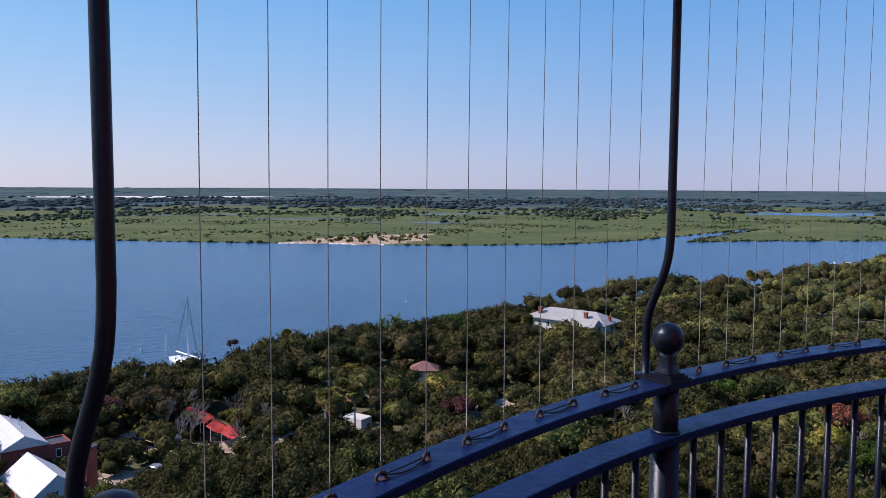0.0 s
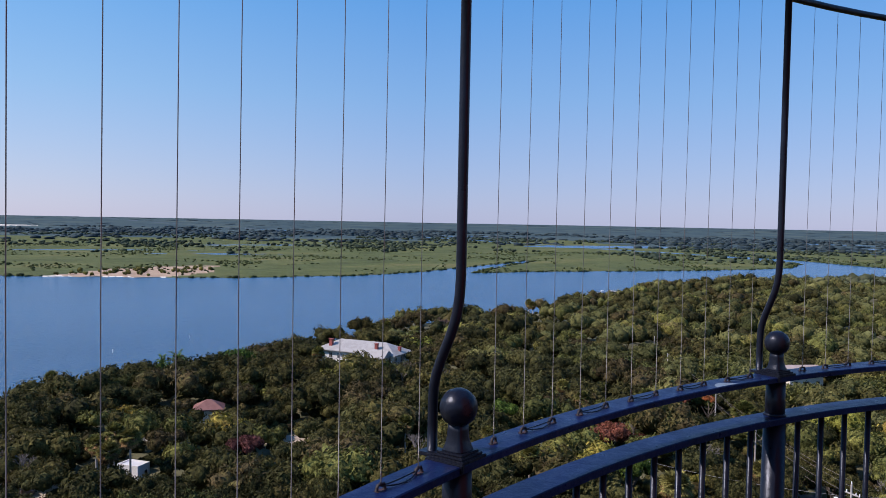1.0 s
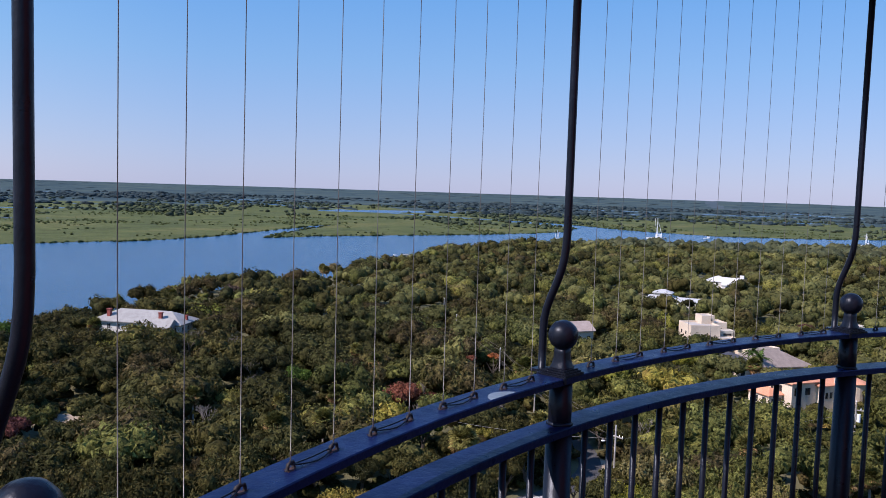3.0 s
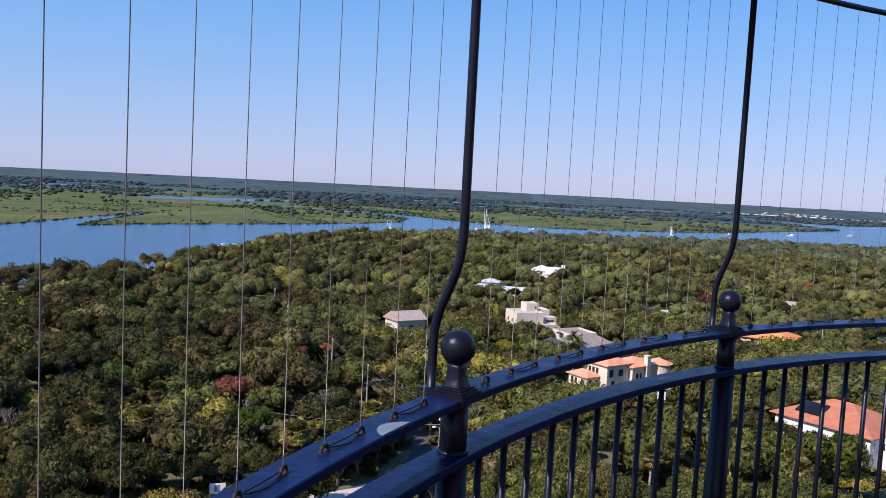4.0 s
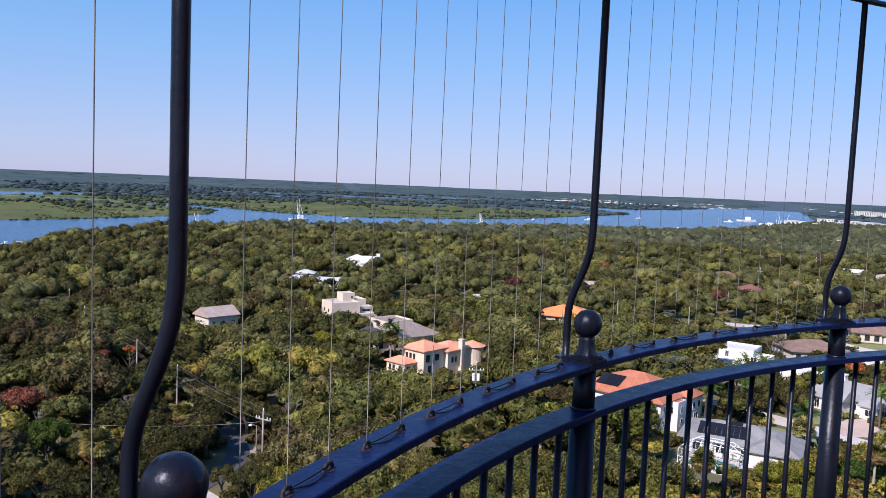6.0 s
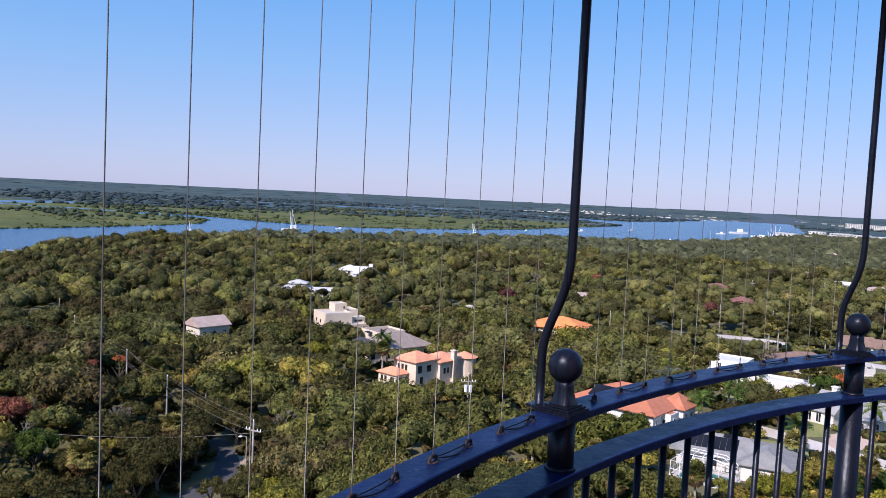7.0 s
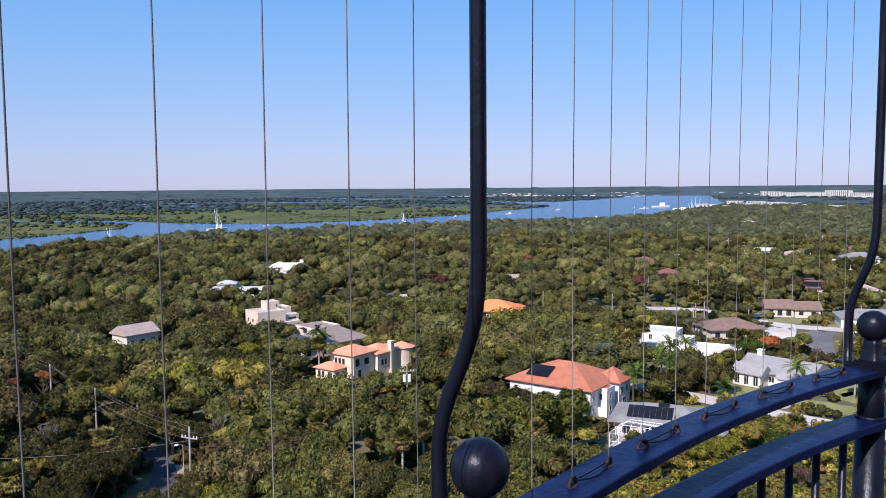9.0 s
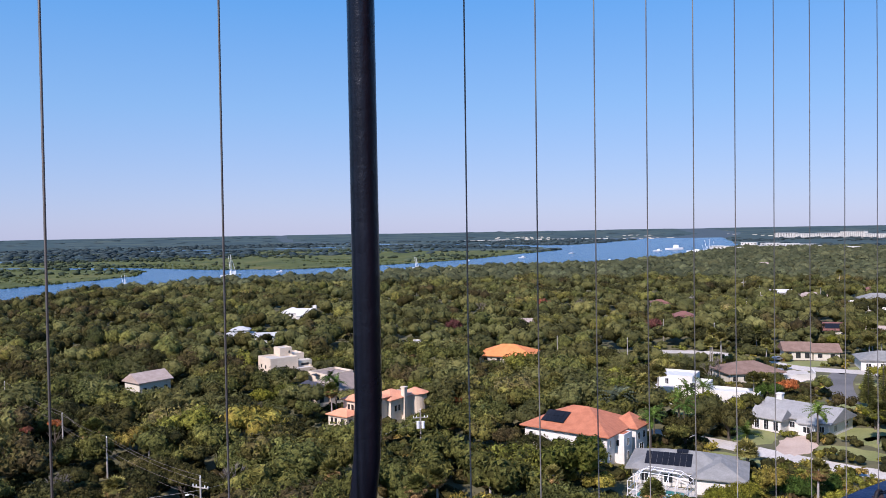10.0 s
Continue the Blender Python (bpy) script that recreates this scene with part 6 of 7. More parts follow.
def bank_bushes():
    """A hedge of mangrove along the edge of the marsh."""
    pts = []
    for shore in (WEST_MARSH[2:24], NORTH_MARSH[3:16]):
        for (ax, ay), (bx, by) in zip(shore, shore[1:]):
            n = int(math.hypot(bx - ax, by - ay) / 3.2)
            for i in range(n):
                pts.append((ax + (bx - ax) * i / n + random.uniform(-3, 3), ay + (by - ay) * i / n + random.uniform(-3, 3)))
    p = np.array(pts)
    near, marsh = land_zones(p[:, 0], p[:, 1])
    flat = ellipse_dist((-618, 226, 100, 40, 125), p[:, 0], p[:, 1])
    k = (marsh > -3) & (flat < -3)
    p = p[k]
    wide = rng.uniform(1.0, 3.6, len(p))
    joined(SCRUB, p[:, 0], p[:, 1], np.full(len(p), -0.2), wide, wide * rng.uniform(0.3, 0.6, len(p)), rng, "bank_bushes", MANGROVE, "mangrove bushes edging the marsh")
    q = np.stack([rng.uniform(-700, -540, 160), rng.uniform(140, 300, 160)], 1)
    f = ellipse_dist((-618, 226, 100, 40, 125), q[:, 0], q[:, 1])
    _, marsh = land_zones(q[:, 0], q[:, 1])
    q = q[(f > 0) & (marsh > 6)]
    wide = rng.uniform(1.4, 3.2, len(q))
    joined(DIM_CROWNS, q[:, 0], q[:, 1], np.full(len(q), 0.3), wide, wide * 1.2, rng, "spit_bushes", OAK, "scattered bushes on the sandy spit")


bank_bushes()


# ---- palms, dead trees, pines ----
def frond_fan(rnd, n, droop, length, leaf):
    """Fan fronds of a palm: stalk and a pleated blade of narrow leaflets."""
    vs, fs = [], []
    for i in range(n):
        a, e = rnd.uniform(0, math.tau), rnd.uniform(*droop)
        d = Vector((math.cos(a) * math.cos(e), math.sin(a) * math.cos(e), math.sin(e)))
        s = d.cross(Vector((0, 0, 1))).normalized()
        up = s.cross(d)
        hub = d * length * rnd.uniform(0.55, 0.8)
        b = len(vs)
        vs += [Vector((0, 0, 0)) + s * 0.03, Vector((0, 0, 0)) - s * 0.03, hub]
        fs.append((b, b + 1, b + 2))
        for k in range(9):
            t = -1.35 + 2.7 * k / 8
            w = (d * math.cos(t) + s * math.sin(t)) * leaf * (1 - 0.12 * abs(t)) + Vector((0, 0, -0.25 * leaf * abs(t) - 0.15 * leaf))
            side = (s * math.cos(t) - d * math.sin(t)) * leaf * 0.13
            b = len(vs)
            vs += [hub, hub + w * 0.6 + side + up * 0.04, hub + w, hub + w * 0.6 - side + up * 0.04]
            fs += [(b, b + 1, b + 2), (b, b + 2, b + 3)]
    return np.array([v[:] for v in vs]), np.array(fs)


def frond_feather(rnd, n, length):
    """Long arching feather fronds with leaflets on both sides."""
    vs, fs = [], []
    for i in range(n):
        a, e = rnd.uniform(0, math.tau), rnd.uniform(-0.1, 1.2)
        p, d = Vector((0, 0, 0)), Vector((math.cos(a) * math.cos(e), math.sin(a) * math.cos(e), math.sin(e)))
        s = d.cross(Vector((0, 0, 1))).normalized()
        for k in range(8):
            q = p + d * length / 8
            for sg in (-1, 1):
                b = len(vs)
                tip = q + s * sg * length * 0.22 * math.sin(math.pi * (k + 1.5) / 10) + Vector((0, 0, -0.16))
                vs += [p, q, tip]
                fs.append((b, b + 1, b + 2))
            p = q
            d = (d + Vector((0, 0, -0.17))).normalized()
    return np.array([v[:] for v in vs]), np.array(fs)


rnd = random.Random(5)
PALM_TOPS = [mesh_of("fronds", *frond_fan(rnd, 84, (-0.45, 1.45), 1.15, 0.85), PALM_LEAF) for _ in range(3)]
PALM_SKIRT = [mesh_of("dead_skirt", *frond_fan(rnd, 52, (-1.45, -0.05), 1.05, 0.85), PALM_DEAD) for _ in range(2)]
QUEEN_TOPS = [mesh_of("fronds", *frond_feather(rnd, 22, 3.2), BRIGHT_LEAF) for _ in range(2)]
DATE_TOP = mesh_of("fronds", *frond_feather(rnd, 60, 3.6), SAGE_LEAF)


def palm(x, y, h, kind="fan", scale=1.0, skirt=True):
    label = {"fan": "cabbage palm with fan fronds and a ragged dead skirt", "queen": "slim palm with arching feather fronds", "date": "stout palm with grey-green feather fronds"}[kind]
    t = thing("palm_tree", pose(x, y, GROUND, 0, 0, rnd.uniform(0, 360)), label, "palm")
    bm = bmesh.new()
    lean = rnd.uniform(-0.3, 0.3)
    rod(bm, (0, 0, -0.3), (lean * 0.4, 0, h * 0.55), 0.24, 0.18, 8)
    rod(bm, (lean * 0.4, 0, h * 0.54), (lean, 0, h), 0.18, 0.16, 8)
    part("trunk", bm, BARK if kind != "fan" else GREY_WOOD, t)
    m = Matrix.Translation((lean, 0, h)) @ Matrix.Scale(scale, 4)
    if kind == "fan":
        part_of("fronds", PALM_TOPS[rnd.randrange(3)], t, "", m)
    if kind == "fan" and skirt:
        part_of("dead_skirt", PALM_SKIRT[rnd.randrange(2)], t, "brown hanging dead fronds", m)
    if kind != "fan":
        part_of("fronds", DATE_TOP if kind == "date" else QUEEN_TOPS[rnd.randrange(2)], t, "", m)


for x, y, h in FAN_PALMS + MORE_PALMS:
    village = y > 165 and x > 0
    palm(x, y, h, "fan", rnd.uniform(1.3, 1.6) if village else rnd.uniform(1.1, 1.35), not village)
palm(-67.3, 103.3, 6.2, "fan", 1.75)
palm(-83.2, 153.6, 6.8, "fan", 1.8)
for x, y, h in QUEEN_PALMS:
    palm(x, y, h, "queen")
palm(24.4, 181.1, 6.4, "date", 1.35)
palm(-203, 53, 6.6, "fan", 1.2)
palm(42.6, 147.9, 4.6, "fan", 1.45, False)


def dead_tree(x, y, h, seed):
    """A bare grey tree of forking limbs."""
    rr = random.Random(seed)
    t = thing("dead_tree", pose(x, y, GROUND), "bare grey tree with forked branches", "tree")
    bm = bmesh.new()

    def limb(p, d, l, r, depth):
        q = p + d * l
        rod(bm, p, q, r, r * 0.65, 5)
        if depth:
            for _ in range(3):
                limb(q, (d + Vector((rr.uniform(-0.8, 0.8), rr.uniform(-0.8, 0.8), rr.uniform(-0.2, 0.5)))).normalized(), l * rr.uniform(0.55, 0.8), r * 0.6, depth - 1)

    limb(Vector((0, 0, -0.2)), Vector((0.05, 0, 1)), h * 0.45, 0.16, 0)
    for _ in range(4):
        limb(Vector((0, 0, h * 0.4)), Vector((rr.uniform(-0.7, 0.7), rr.uniform(-0.7, 0.7), 1)).normalized(), h * 0.24, 0.1, 3)
    part("bare_crown", bm, TWIG, t)


for i, (x, y, h) in enumerate(((-46, 127, 8.2), (-72, 122, 8), (-118, 108, 8.0), (-110, 88, 7.6), (-150, 130, 8.5), (-162, 128, 8.6), (-156, 120, 8.4), (-84, 112, 7.6), (40, 400, 10), (62, 236, 7.0), (-92, 128, 7.6), (-30, 118, 7.2), (-10, 390, 10), (-145, 20, 7.5), (-150, 30, 8), (58, 233, 6.5), (-128, 116, 7.8), (-148, 16, 7.6), (-141, 19, 7.0), (-136, 16, 7.4), (-155, 20, 7.8), (-139, 31, 7.4), (-131, 26, 7.0), (-160, 14, 7.8), (-146, 28, 7.6))):
    dead_tree(x, y, h, i)


def star_pine(x, y, h):
    t = thing("star_pine", pose(x, y, GROUND), "dark tiered pine with level whorls of branches", "pine")
    bm = bmesh.new()
    rod(bm, (0, 0, -0.3), (0, 0, h), 0.2, 0.04, 7)
    part("trunk", bm, BARK, t)
    vs, fs = [], []
    for k in range(int(h / 0.55)):
        z = 0.8 + k * 0.55
        l = (h - z) * 0.30 + 0.25
        for j in range(9):
            a = math.tau * j / 9 + k * 0.5 + rnd.uniform(-0.1, 0.1)
            d, s = Vector((math.cos(a), math.sin(a), 0.1)), Vector((-math.sin(a), math.cos(a), 0))
            b = len(vs)
            vs += [Vector((0, 0, z)), d * l * 0.6 + s * l * 0.16 + Vector((0, 0, z)), d * l + Vector((0, 0, z + 0.1)), d * l * 0.6 - s * l * 0.16 + Vector((0, 0, z)), d * l * 0.6 + Vector((0, 0, z + l * 0.2))]
            fs += [(b, b + 1, b + 4), (b + 1, b + 2, b + 4), (b + 2, b + 3, b + 4), (b + 3, b, b + 4)]
    part_of("needles", mesh_of("needles", np.array([v[:] for v in vs]), np.array(fs), OAK), t)


star_pine(89, 203, 9.5)
star_pine(92.6, 203, 9.3)
star_pine(99, 225, 6.8)
star_pine(104.6, 228.2, 6.6)


# ---- poles, cables, signs, lamps ----
def cable(a, b, sag, r=0.022):
    a, b = Vector(a), Vector(b)
    bm = bmesh.new()
    tube(bm, [a.lerp(b, i / 14) - Vector((0, 0, sag * 4 * (i / 14) * (1 - i / 14))) for i in range(15)], r, 5)
    return bm


def utility_pole(x, y, h, yaw, gear=False, arm=True):
    t = thing("utility_pole", pose(x, y, GROUND, 0, 0, yaw), "utility pole carrying white transformers" if gear else "weathered wooden utility pole with crossarm and insulators" if arm else "plain weathered wooden utility pole with wires", "pole", "street poles")
    bm = bmesh.new()
    rod(bm, (0, 0, -0.5), (0, 0, h), 0.18, 0.13, 10)
    part("post", bm, GREY_WOOD, t)
    if arm:
        bm = bmesh.new()
        box(bm, -1.5, -0.07, h - 1.6, 1.5, 0.07, h - 1.42)
        part("crossarm", bm, GREY_WOOD, t)
        for u in (-1.4, -0.8, 0.8, 1.4):
            bm = bmesh.new()
            rod(bm, (u, 0, h - 1.42), (u, 0, h - 1.1), 0.09, 0.06, 8)
            part("insulator", bm, TRIM, t)
    bm = bmesh.new()
    rod(bm, (0, 0, h - 0.01), (0, 0, h + 0.3), 0.09, 0.06, 8)
    part("insulator", bm, TRIM, t)
    if gear:
        for u in (-0.5, 0.5):
            bm = bmesh.new()
            rod(bm, (u, -0.2, h - 3.6), (u, -0.2, h - 2.2), 0.32, 0.32, 12)
            part("transformer", bm, TRIM, t)


POLES = [(-47.2, 116.8, 9.0), (-73.6, 140.6, 8.7), (-92.6, 159.6, 8.7), (-127, 194, 8.8)]
for i, (x, y, h) in enumerate(POLES):
    utility_pole(x, y, h, -20, arm=i == 0)
utility_pole(-18, 159, 9.4, 10, True)
for x, y, h in ((78, 300, 9), (62, 312, 9), (112, 372, 10), (134, 420, 10), (18, 270, 9), (40, 262, 9), (98, 415, 10), (150, 500, 11), (-150, 222, 8.5)):
    utility_pole(x, y, h, 20, arm=y > 410)
lines = thing("power_lines", Matrix.Identity(4), "sagging dark power lines between poles", "cable")
for (ax, ay, ah), (bx, by, bh) in zip(POLES, POLES[1:]):
    for u, dz in ((-1.2, -1.1), (0.0, 0.3), (1.2, -1.1), (0.1, -3.0)):
        part("cable", cable((ax + u * 0.7, ay + u * 0.7, GROUND + ah + dz), (bx + u * 0.7, by + u * 0.7, GROUND + bh + dz), 0.7), TWIG, lines)
part("cable", cable((-48, 117.5, GROUND + 6.8), (-18, 159, GROUND + 7.5), 1.0), GREY_WOOD, lines)
part("cable", cable((-48, 117.5, GROUND + 6.8), (-80, 108, GROUND + 7.0), 0.8), GREY_WOOD, lines)


def street_lamp(x, y, h, yaw):
    t = thing("street_lamp", pose(x, y, GROUND, 0, 0, yaw), "grey street lamp with a short arm", "lamp")
    bm = bmesh.new()
    rod(bm, (0, 0, 0), (0, 0, h), 0.08, 0.06, 8)
    part("pole", bm, GREY_WOOD, t)
    bm = bmesh.new()
    tube(bm, [(0, 0, h - 0.3), (0.3, 0, h), (0.9, 0, h + 0.05)], 0.04, 6)
    part("arm", bm, GREY_WOOD, t)
    bm = bmesh.new()
    bmesh.ops.create_uvsphere(bm, u_segments=12, v_segments=8, radius=0.24, matrix=Matrix.Translation((0.95, 0, h)) @ Matrix.Diagonal((1.4, 0.8, 0.6, 1)))
    part("lamp_head", bm, TRIM, t)


street_lamp(-42.8, 101, 4.4, 120)
street_lamp(-48.8, 118.2, 6.0, 200)


def stop_sign(x, y, yaw):
    t = thing("stop_sign", pose(x, y, GROUND, 0, 0, yaw), "red octagonal stop sign on a thin post", "road sign")
    bm = bmesh.new()
    rod(bm, (0, 0.03, 0), (0, 0.03, 2.1), 0.03, 0.03, 6)
    part("post", bm, STEEL, t)
    for r, y0, y1, mat, nm in ((0.40, -0.01, 0.01, TRIM, "border"), (0.365, -0.016, -0.012, RED_CANVAS, "plate")):
        bm = bmesh.new()
        bmesh.ops.create_cone(bm, segments=8, cap_ends=True, radius1=r, radius2=r, depth=y1 - y0, matrix=Matrix.Translation((0, (y0 + y1) / 2, 2.2)) @ Matrix.Rotation(radians(90), 4, "X") @ Matrix.Rotation(radians(22.5), 4, "Z"))
        part(nm, bm, mat, t)
    curve = bpy.data.curves.new("lettering", "FONT")
    curve.body, curve.size, curve.align_x, curve.align_y, curve.extrude = "STOP", 0.30, "CENTER", "CENTER", 0.002
    curve.materials.append(TRIM)
    ob = new("lettering", curve)
    ob.parent = t
    ob.matrix_basis = pose(0, -0.021, 2.2, 90, 0, 0)


stop_sign(-47.6, 97.5, -26)


def guard_rail(x0, y0, x1, y1):
    t = thing("guard_rail", Matrix.Identity(4), "short white guard rail by the street", "rail")
    for i in range(5):
        bm = bmesh.new()
        rod(bm, (x0 + (x1 - x0) * i / 4, y0 + (y1 - y0) * i / 4, GROUND), (x0 + (x1 - x0) * i / 4, y0 + (y1 - y0) * i / 4, GROUND + 0.9), 0.07)
        part("post", bm, TRIM, t)
    for z in (0.45, 0.8):
        bm = bmesh.new()
        rod(bm, (x0, y0, GROUND + z), (x1, y1, GROUND + z), 0.05)
        part("bar", bm, TRIM, t)


guard_rail(-46.6, 98.2, -43.6, 101.2)


def notice_board(x, y, yaw):
    t = thing("notice_board", pose(x, y, GROUND, 0, 0, yaw), "white notice board with a blue panel on two posts", "sign")
    for u in (-0.9, 0.9):
        bm = bmesh.new()
        rod(bm, (u, 0.05, -0.2), (u, 0.05, 2.3), 0.06, 0.06, 8)
        part("post", bm, GREY_WOOD, t)
    bm = bmesh.new()
    box(bm, -1.1, -0.05, 0.7, 1.1, 0.0, 2.2)
    bmesh.ops.bevel(bm, geom=bm.edges[:], offset=0.015, segments=1, affect="EDGES")
    part("board", bm, TRIM, t)
    bm = bmesh.new()
    box(bm, -0.45, -0.06, 0.95, 0.35, -0.052, 1.95)
    part("panel", bm, BLUE_PANEL, t, "faded blue panel")


notice_board(-70.6, 89.2, 37)


def garden_wall(x0, y0, x1, y1, h):
    m = pose((x0 + x1) / 2, (y0 + y1) / 2, GROUND, 0, 0, math.degrees(math.atan2(y1 - y0, x1 - x0)))
    l = math.hypot(x1 - x0, y1 - y0) / 2
    t = thing("garden_wall", m, "low white garden wall beside a drive", "wall")
    bm = bmesh.new()
    box(bm, -l, -0.12, -0.2, l, 0.12, h)
    part("wall", bm, WHITE, t)
    bm = bmesh.new()
    box(bm, -l - 0.03, -0.17, h, l + 0.03, 0.17, h + 0.1)
    part("coping", bm, WHITE, t)


garden_wall(78, 234, 90, 238, 1.8)
garden_wall(90, 238, 92, 246, 1.8)


# ---- cars ----
def car(x, y, yaw, paint, label):
    t = thing("car", pose(x, y, GROUND + 0.08, 0, 0, yaw), label, "car", "parked cars")
    bm = bmesh.new()
    prof = [(-2.2, 0.35), (-2.25, 0.75), (-1.9, 0.9), (-1.3, 0.95), (-0.75, 1.42), (0.75, 1.45), (1.45, 0.98), (2.15, 0.85), (2.25, 0.4)]
    a, b = [bm.verts.new((px, -0.85, pz)) for px, pz in prof], [bm.verts.new((px, 0.85, pz)) for px, pz in prof]
    bm.faces.new(a)
    bm.faces.new(b[::-1])
    for i in range(len(prof)):
        j = (i + 1) % len(prof)
        bm.faces.new((a[i], b[i], b[j], a[j]))
    bmesh.ops.bevel(bm, geom=bm.edges[:], offset=0.06, segments=1, affect="EDGES")
    bmesh.ops.recalc_face_normals(bm, faces=bm.faces)
    part("body", bm, paint, t)
    bm = bmesh.new()
    box(bm, -0.8, -0.87, 1.0, 0.85, 0.87, 1.33)
    part("side_window", bm, GLASS, t)
    for wx in (-1.35, 1.4):
        for wy in (-0.78, 0.78):
            bm = bmesh.new()
            rod(bm, (wx, wy - 0.1, 0.33), (wx, wy + 0.1, 0.33), 0.33, 0.33, 14)
            part("wheel", bm, RUBBER, t)


for x, y, a, p, l in ((90, 270, 30, CAR_GREY, "silver car parked on a drive"), (80, 240, 70, CAR_DARK, "dark car parked under a tree"), (83, 247, 60, CAR_GREY, "silver car parked beside a house"), 
                      (-152, 14, 60, CAR_GREY, "pale car parked under trees"), (-148, 10, 60, CAR_DARK, "dark car parked under trees"), (-146, 16, 70, CAR_GREY, "silver car parked by an awning"), (-131, 12, 40, CAR_GREY, "silver car parked on sand"), (-140, 31, 90, CAR_DARK, "dark car parked behind an awning")):
    car(x, y, a, p, l)


# ---- boats, docks, marks ----
def hull_mesh(bm, l, w, h):
    rows = []
    for i in range(9):
        u = i / 8
        half = w / 2 * (math.sin(math.pi * min(0.5, 0.12 + u * 0.62)) if u < 0.6 else math.cos((u - 0.6) / 0.4 * math.pi / 2) ** 0.7 if u < 1 else 0.02)
        half = max(half, 0.03)
        x = -l / 2 + l * u
        sheer = h * (1 + 0.35 * u * u)
        rows.append([bm.verts.new(p) for p in ((x, -half, sheer), (x, -half * 0.7, -0.2), (x, half * 0.7, -0.2), (x, half, sheer))])
    for a, b in zip(rows, rows[1:]):
        for k in range(4):
            bm.faces.new((a[k], b[k], b[(k + 1) % 4], a[(k + 1) % 4]))
    bm.faces.new(rows[0][::-1])
    bm.faces.new(rows[-1])
    bmesh.ops.recalc_face_normals(bm, faces=bm.faces)


def boat(name, x, y, yaw, l, kind, label):
    t = thing(name, pose(x, y, 0.0, 0, 0, yaw), label, "boat")
    bm = bmesh.new()
    hull_mesh(bm, l, l * 0.3, l * 0.09)
    part("hull", bm, BOAT_WHITE, t)
    if kind != "sail":
        bm = bmesh.new()
        box(bm, -l * 0.05, -l * 0.1, l * 0.08, l * 0.22, l * 0.1, l * 0.26)
        bmesh.ops.bevel(bm, geom=bm.edges[:], offset=l * 0.012, segments=1, affect="EDGES")
        part("cabin", bm, BOAT_WHITE, t)
    else:
        bm = bmesh.new()
        box(bm, -l * 0.15, -l * 0.09, l * 0.09, l * 0.18, l * 0.09, l * 0.15)
        part("cabin", bm, BOAT_WHITE, t)
    if kind == "sail":
        bm = bmesh.new()
        rod(bm, (l * 0.08, 0, 0), (l * 0.08, 0, l * 1.22), l * 0.011, l * 0.007, 8)
        part("mast", bm, TRIM, t)
        bm = bmesh.new()
        rod(bm, (l * 0.08, 0, l * 0.2), (-l * 0.36, 0, l * 0.2), l * 0.012, None, 8)
        part("boom", bm, TRIM, t)
        for p in ((-l * 0.48, 0, l * 0.1), (l * 0.48, 0, l * 0.12), (0, l * 0.13, l * 0.1), (0, -l * 0.13, l * 0.1)):
            bm = bmesh.new()
            rod(bm, p, (l * 0.08, 0, l * 1.19), 0.03, None, 4)
            part("stay", bm, STEEL, t)
    elif kind == "trawler":
        for a, b in (((0, 0, l * 0.2), (0, 0, l * 1.05)), ((0, -l * 0.1, l * 0.15), (-l * 0.05, -l * 0.32, l * 1.0)), ((0, l * 0.1, l * 0.15), (-l * 0.05, l * 0.32, l * 1.0)), ((l * 0.25, 0, l * 0.15), (l * 0.05, 0, l * 0.8))):
            bm = bmesh.new()
            rod(bm, a, b, 0.22, 0.14, 6)
            part("outrigger", bm, TRIM, t)
    return t


cat = boat("catamaran", -209.5, 28.6, 18, 14.5, "sail", "white sailing boat moored behind the trees")
cat.scale = (1, 1.6, 1)
boat("shrimp_boat", -282, 828, 30, 22, "trawler", "white shrimp boat with raised outriggers")
boat("shrimp_boat", -96, 944, 20, 13, "trawler", "white trawler with low outriggers at the bank")
boat("shrimp_boat", -322, 668, 60, 11, "trawler", "white workboat with a mast at the shore")
boat("sailing_boat", 131, 1389, 30, 12, "sail", "anchored sailing boat on the wide river")
boat("sailing_boat", 212, 1130, 80, 12, "sail", "moored sailing boat near the dock")
boat("motor_boat", -250, 905, 30, 9, "motor", "small white motor boat on the river")
boat("motor_boat", -40, 1130, 60, 9, "motor", "small white motor boat near the marsh")
boat("motor_boat", 40, 1230, 20, 12, "motor", "white motor boat near the marsh")
boat("motor_boat", 150, 1075, 20, 9, "motor", "white motor boat beside a dock")
boat("motor_boat", 290, 1450, 0, 16, "motor", "white motor boat leaving the marina")
boat("motor_boat", -322, 420, 60, 7, "motor", "white motor boat tied at the shore")
for i in range(26):
    boat("marina_boat", 306 + 5.6 * (i % 9) + rnd.uniform(-2, 2), 1236 + 30 * (i // 9) + 3.0 * (i % 9), 90 + rnd.uniform(-25, 25), rnd.uniform(14, 26), "trawler" if i in (4, 13) else "motor", "white motor yacht berthed in a marina")
boat("motor_yacht", 338, 1533, 0, 34, "motor", "long white motor yacht on the water")


def dock(x, y, yaw, l):
    t = thing("dock", pose(x, y, 0, 0, 0, yaw), "weathered wooden dock on piles", "dock")
    bm = bmesh.new()
    box(bm, -l / 2, -1.2, 0.9, l / 2, 1.2, 1.1)
    part("deck", bm, GREY_WOOD, t)
    for i in range(int(l / 5)):
        for s in (-1.1, 1.1):
            bm = bmesh.new()
            rod(bm, (-l / 2 + 2 + i * 5, s, -1.4), (-l / 2 + 2 + i * 5, s, 1.9), 0.16)
            part("pile", bm, GREY_WOOD, t)


dock(147, 1056, 0, 38)
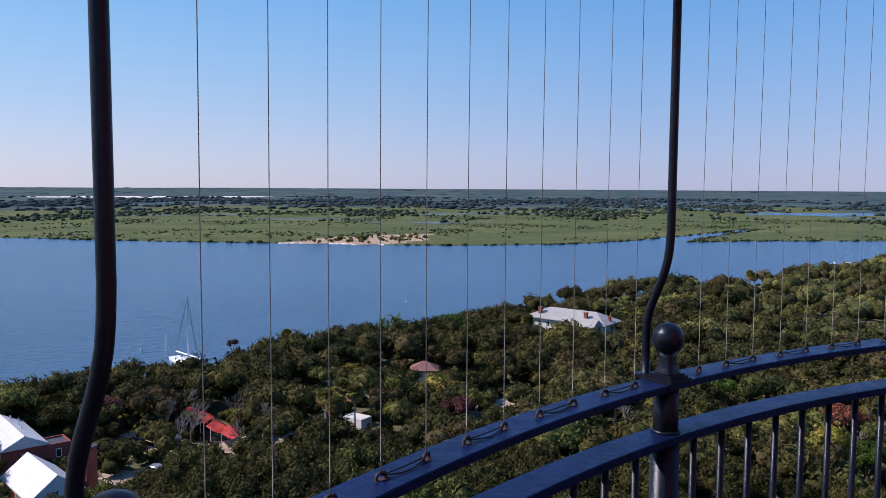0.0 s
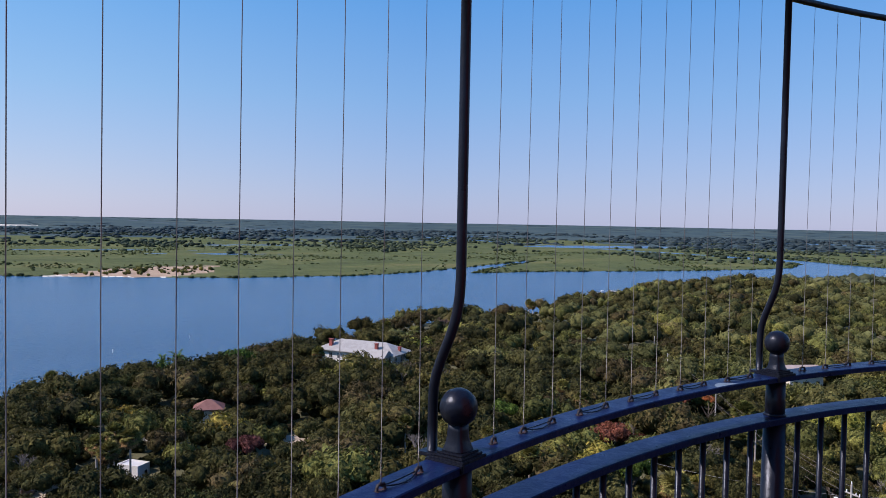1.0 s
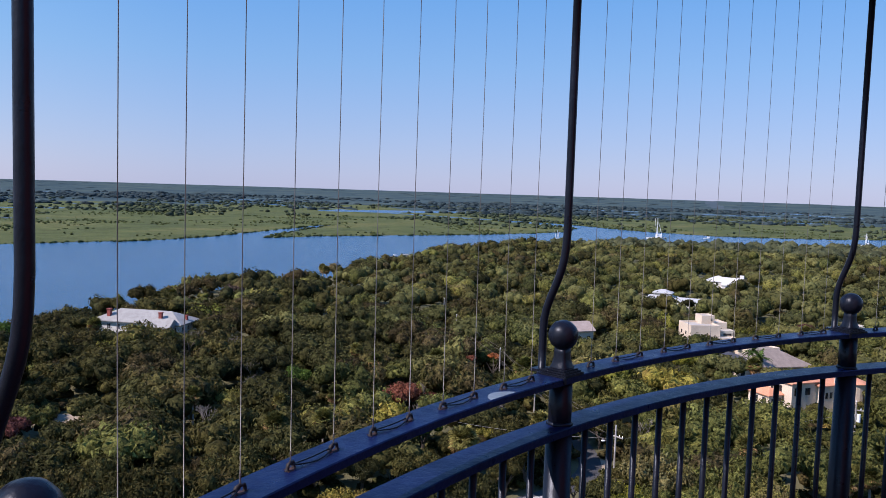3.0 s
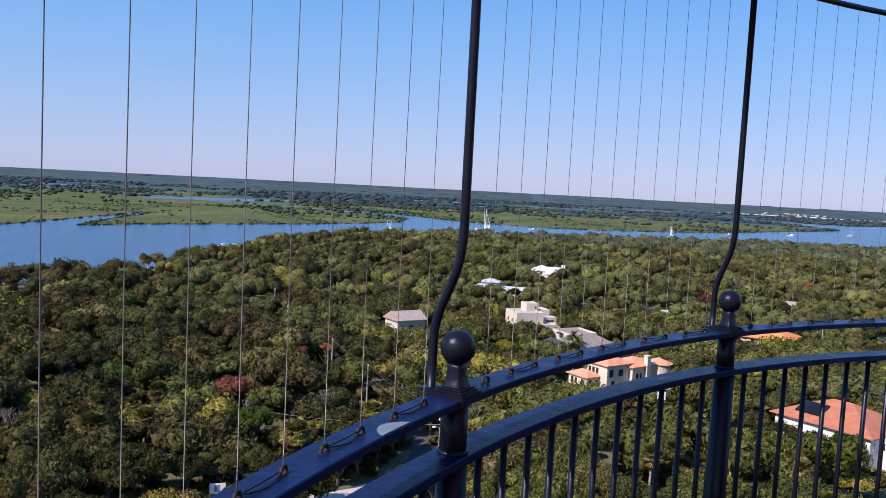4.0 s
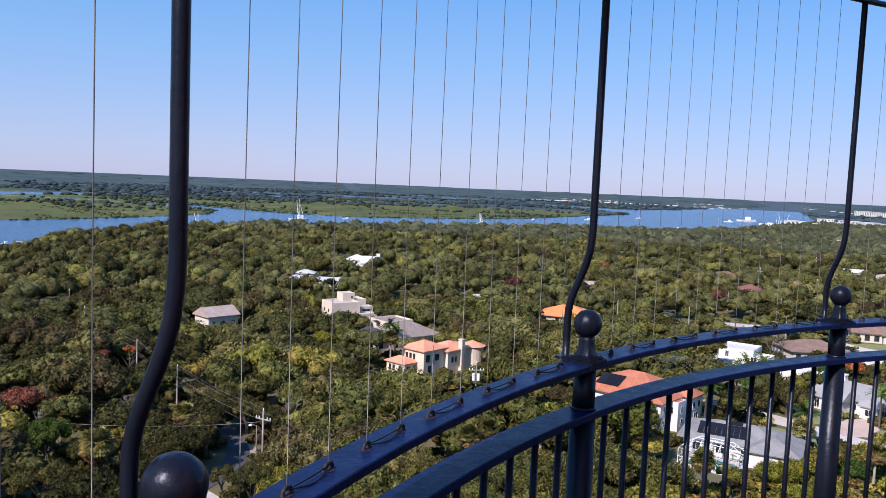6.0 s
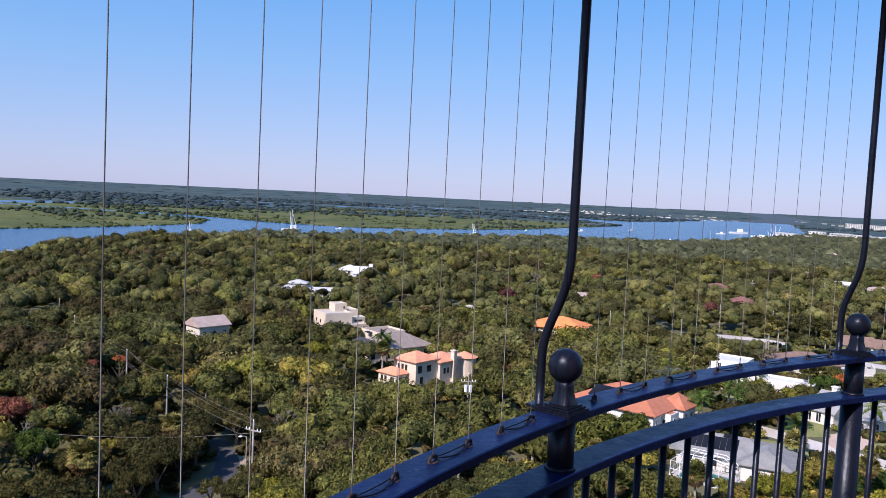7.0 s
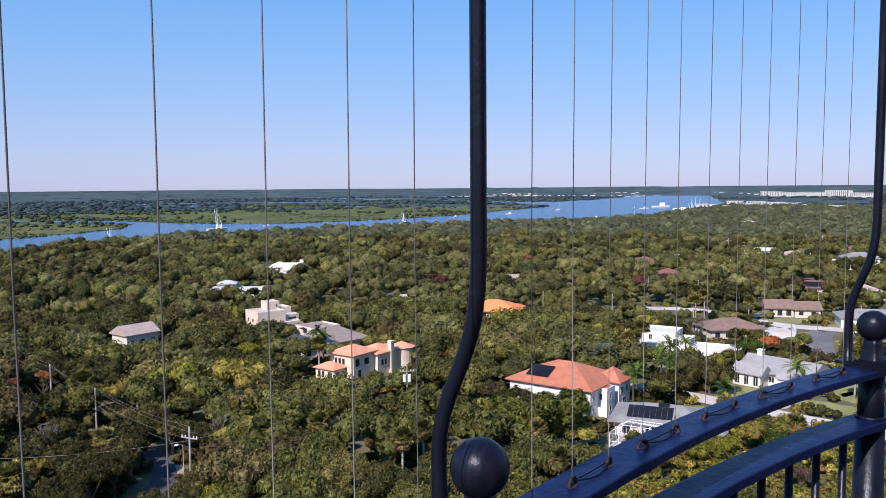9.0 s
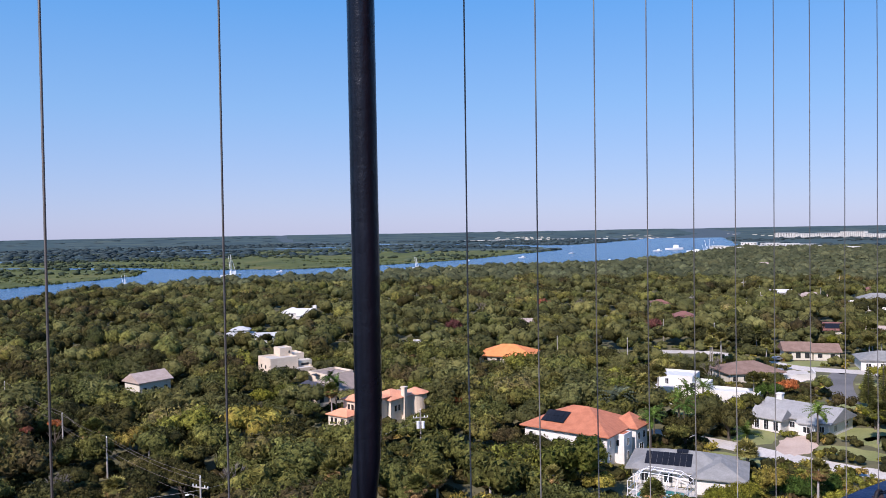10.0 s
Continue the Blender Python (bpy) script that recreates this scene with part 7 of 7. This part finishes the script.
dock(-290, 640, 140, 20)
dock(-318, 430, 160, 16)
dock(322, 1262, 35, 60)


def channel_mark(x, y, h=1.2):
    t = thing("channel_mark", pose(x, y, 0), "small pale post standing in the water", "marker")
    bm = bmesh.new()
    rod(bm, (0, 0, -1.5), (0, 0, h), 0.12)
    part("post", bm, TRIM, t)


for x, y in ((-270, 90), (-285, 123), (-300, 380), (-232, 20)):
    channel_mark(x, y)
channel_mark(-222, 25.4, 6.0)


# ---- far buildings ----
def far_block(x, y, yaw, l, w, h, bays, floors, label, name="apartment_building"):
    t = thing(name, pose(x, y, float(land_height(np.array([x]), np.array([y]))[0]), 0, 0, yaw), label, "building")
    bm = bmesh.new()
    box(bm, -l / 2, -w / 2, -1, l / 2, w / 2, h)
    part("wall", bm, WHITE, t)
    bm = bmesh.new()
    box(bm, -l / 2 - 0.6, -w / 2 - 0.6, h, l / 2 + 0.6, w / 2 + 0.6, h + 0.9)
    part("roof", bm, WHITE_METAL, t)
    bm = bmesh.new()
    box(bm, -l / bays * 0.2, -0.3, -0.9, l / bays * 0.2, 0.3, 0.9)
    me = bpy.data.meshes.new("window")
    bm.to_mesh(me)
    bm.free()
    me.materials.append(GLASS)
    for i in range(bays):
        for j in range(floors):
            part_of("window", me, t, "", pose(-l / 2 + l * (i + 0.5) / bays, -w / 2, h * (j + 0.55) / floors))


for i in range(5):
    far_block(936 + i * 35, 2626 - i * 81, -67, 84, 16, (14, 13, 14, 19, 13)[i], 12, (4, 4, 4, 6, 4)[i], "long white apartment block by the shore")
for x, y, l, h in ((505, 1622, 30, 6), (537, 1598, 34, 5), (520, 1530, 30, 6), (526, 1463, 30, 7), (548, 1440, 26, 6), (530, 1379, 34, 5), (512, 1420, 20, 4), (430, 1420, 18, 4), (412, 1390, 20, 5), (455, 1400, 22, 4), (470, 1450, 16, 5), (556, 1287, 30, 5), (396, 1330, 16, 5), (352, 1296, 18, 9), (366, 1310, 20, 8)):
    far_block(x, y, -15 + rnd.uniform(-25, 25), l, rnd.uniform(9, 16), h + 2, max(3, int(l / 6)), 2, "low white waterfront building", "waterfront_building")


def distant_town():
    """Pale low roofs strung along the far bank, too small to tell apart."""
    bm = bmesh.new()
    for i in range(90):
        x, y = rnd.uniform(-60, 1000), rnd.uniform(2850, 3500)
        if math.sin(x / 75) + rnd.uniform(-0.5, 0.5) > 0.2:
            z = float(land_height(np.array([x]), np.array([y]))[0])
            l = rnd.uniform(3, 8)
            box(bm, x - l, y - 5, z - 1, x + l, y + 5, z + rnd.uniform(1.2, 2.2))
    tagged(part("distant_town", bm, BEIGE), "pale low roofs on the far bank", "buildings", kind="stuff")


distant_town()
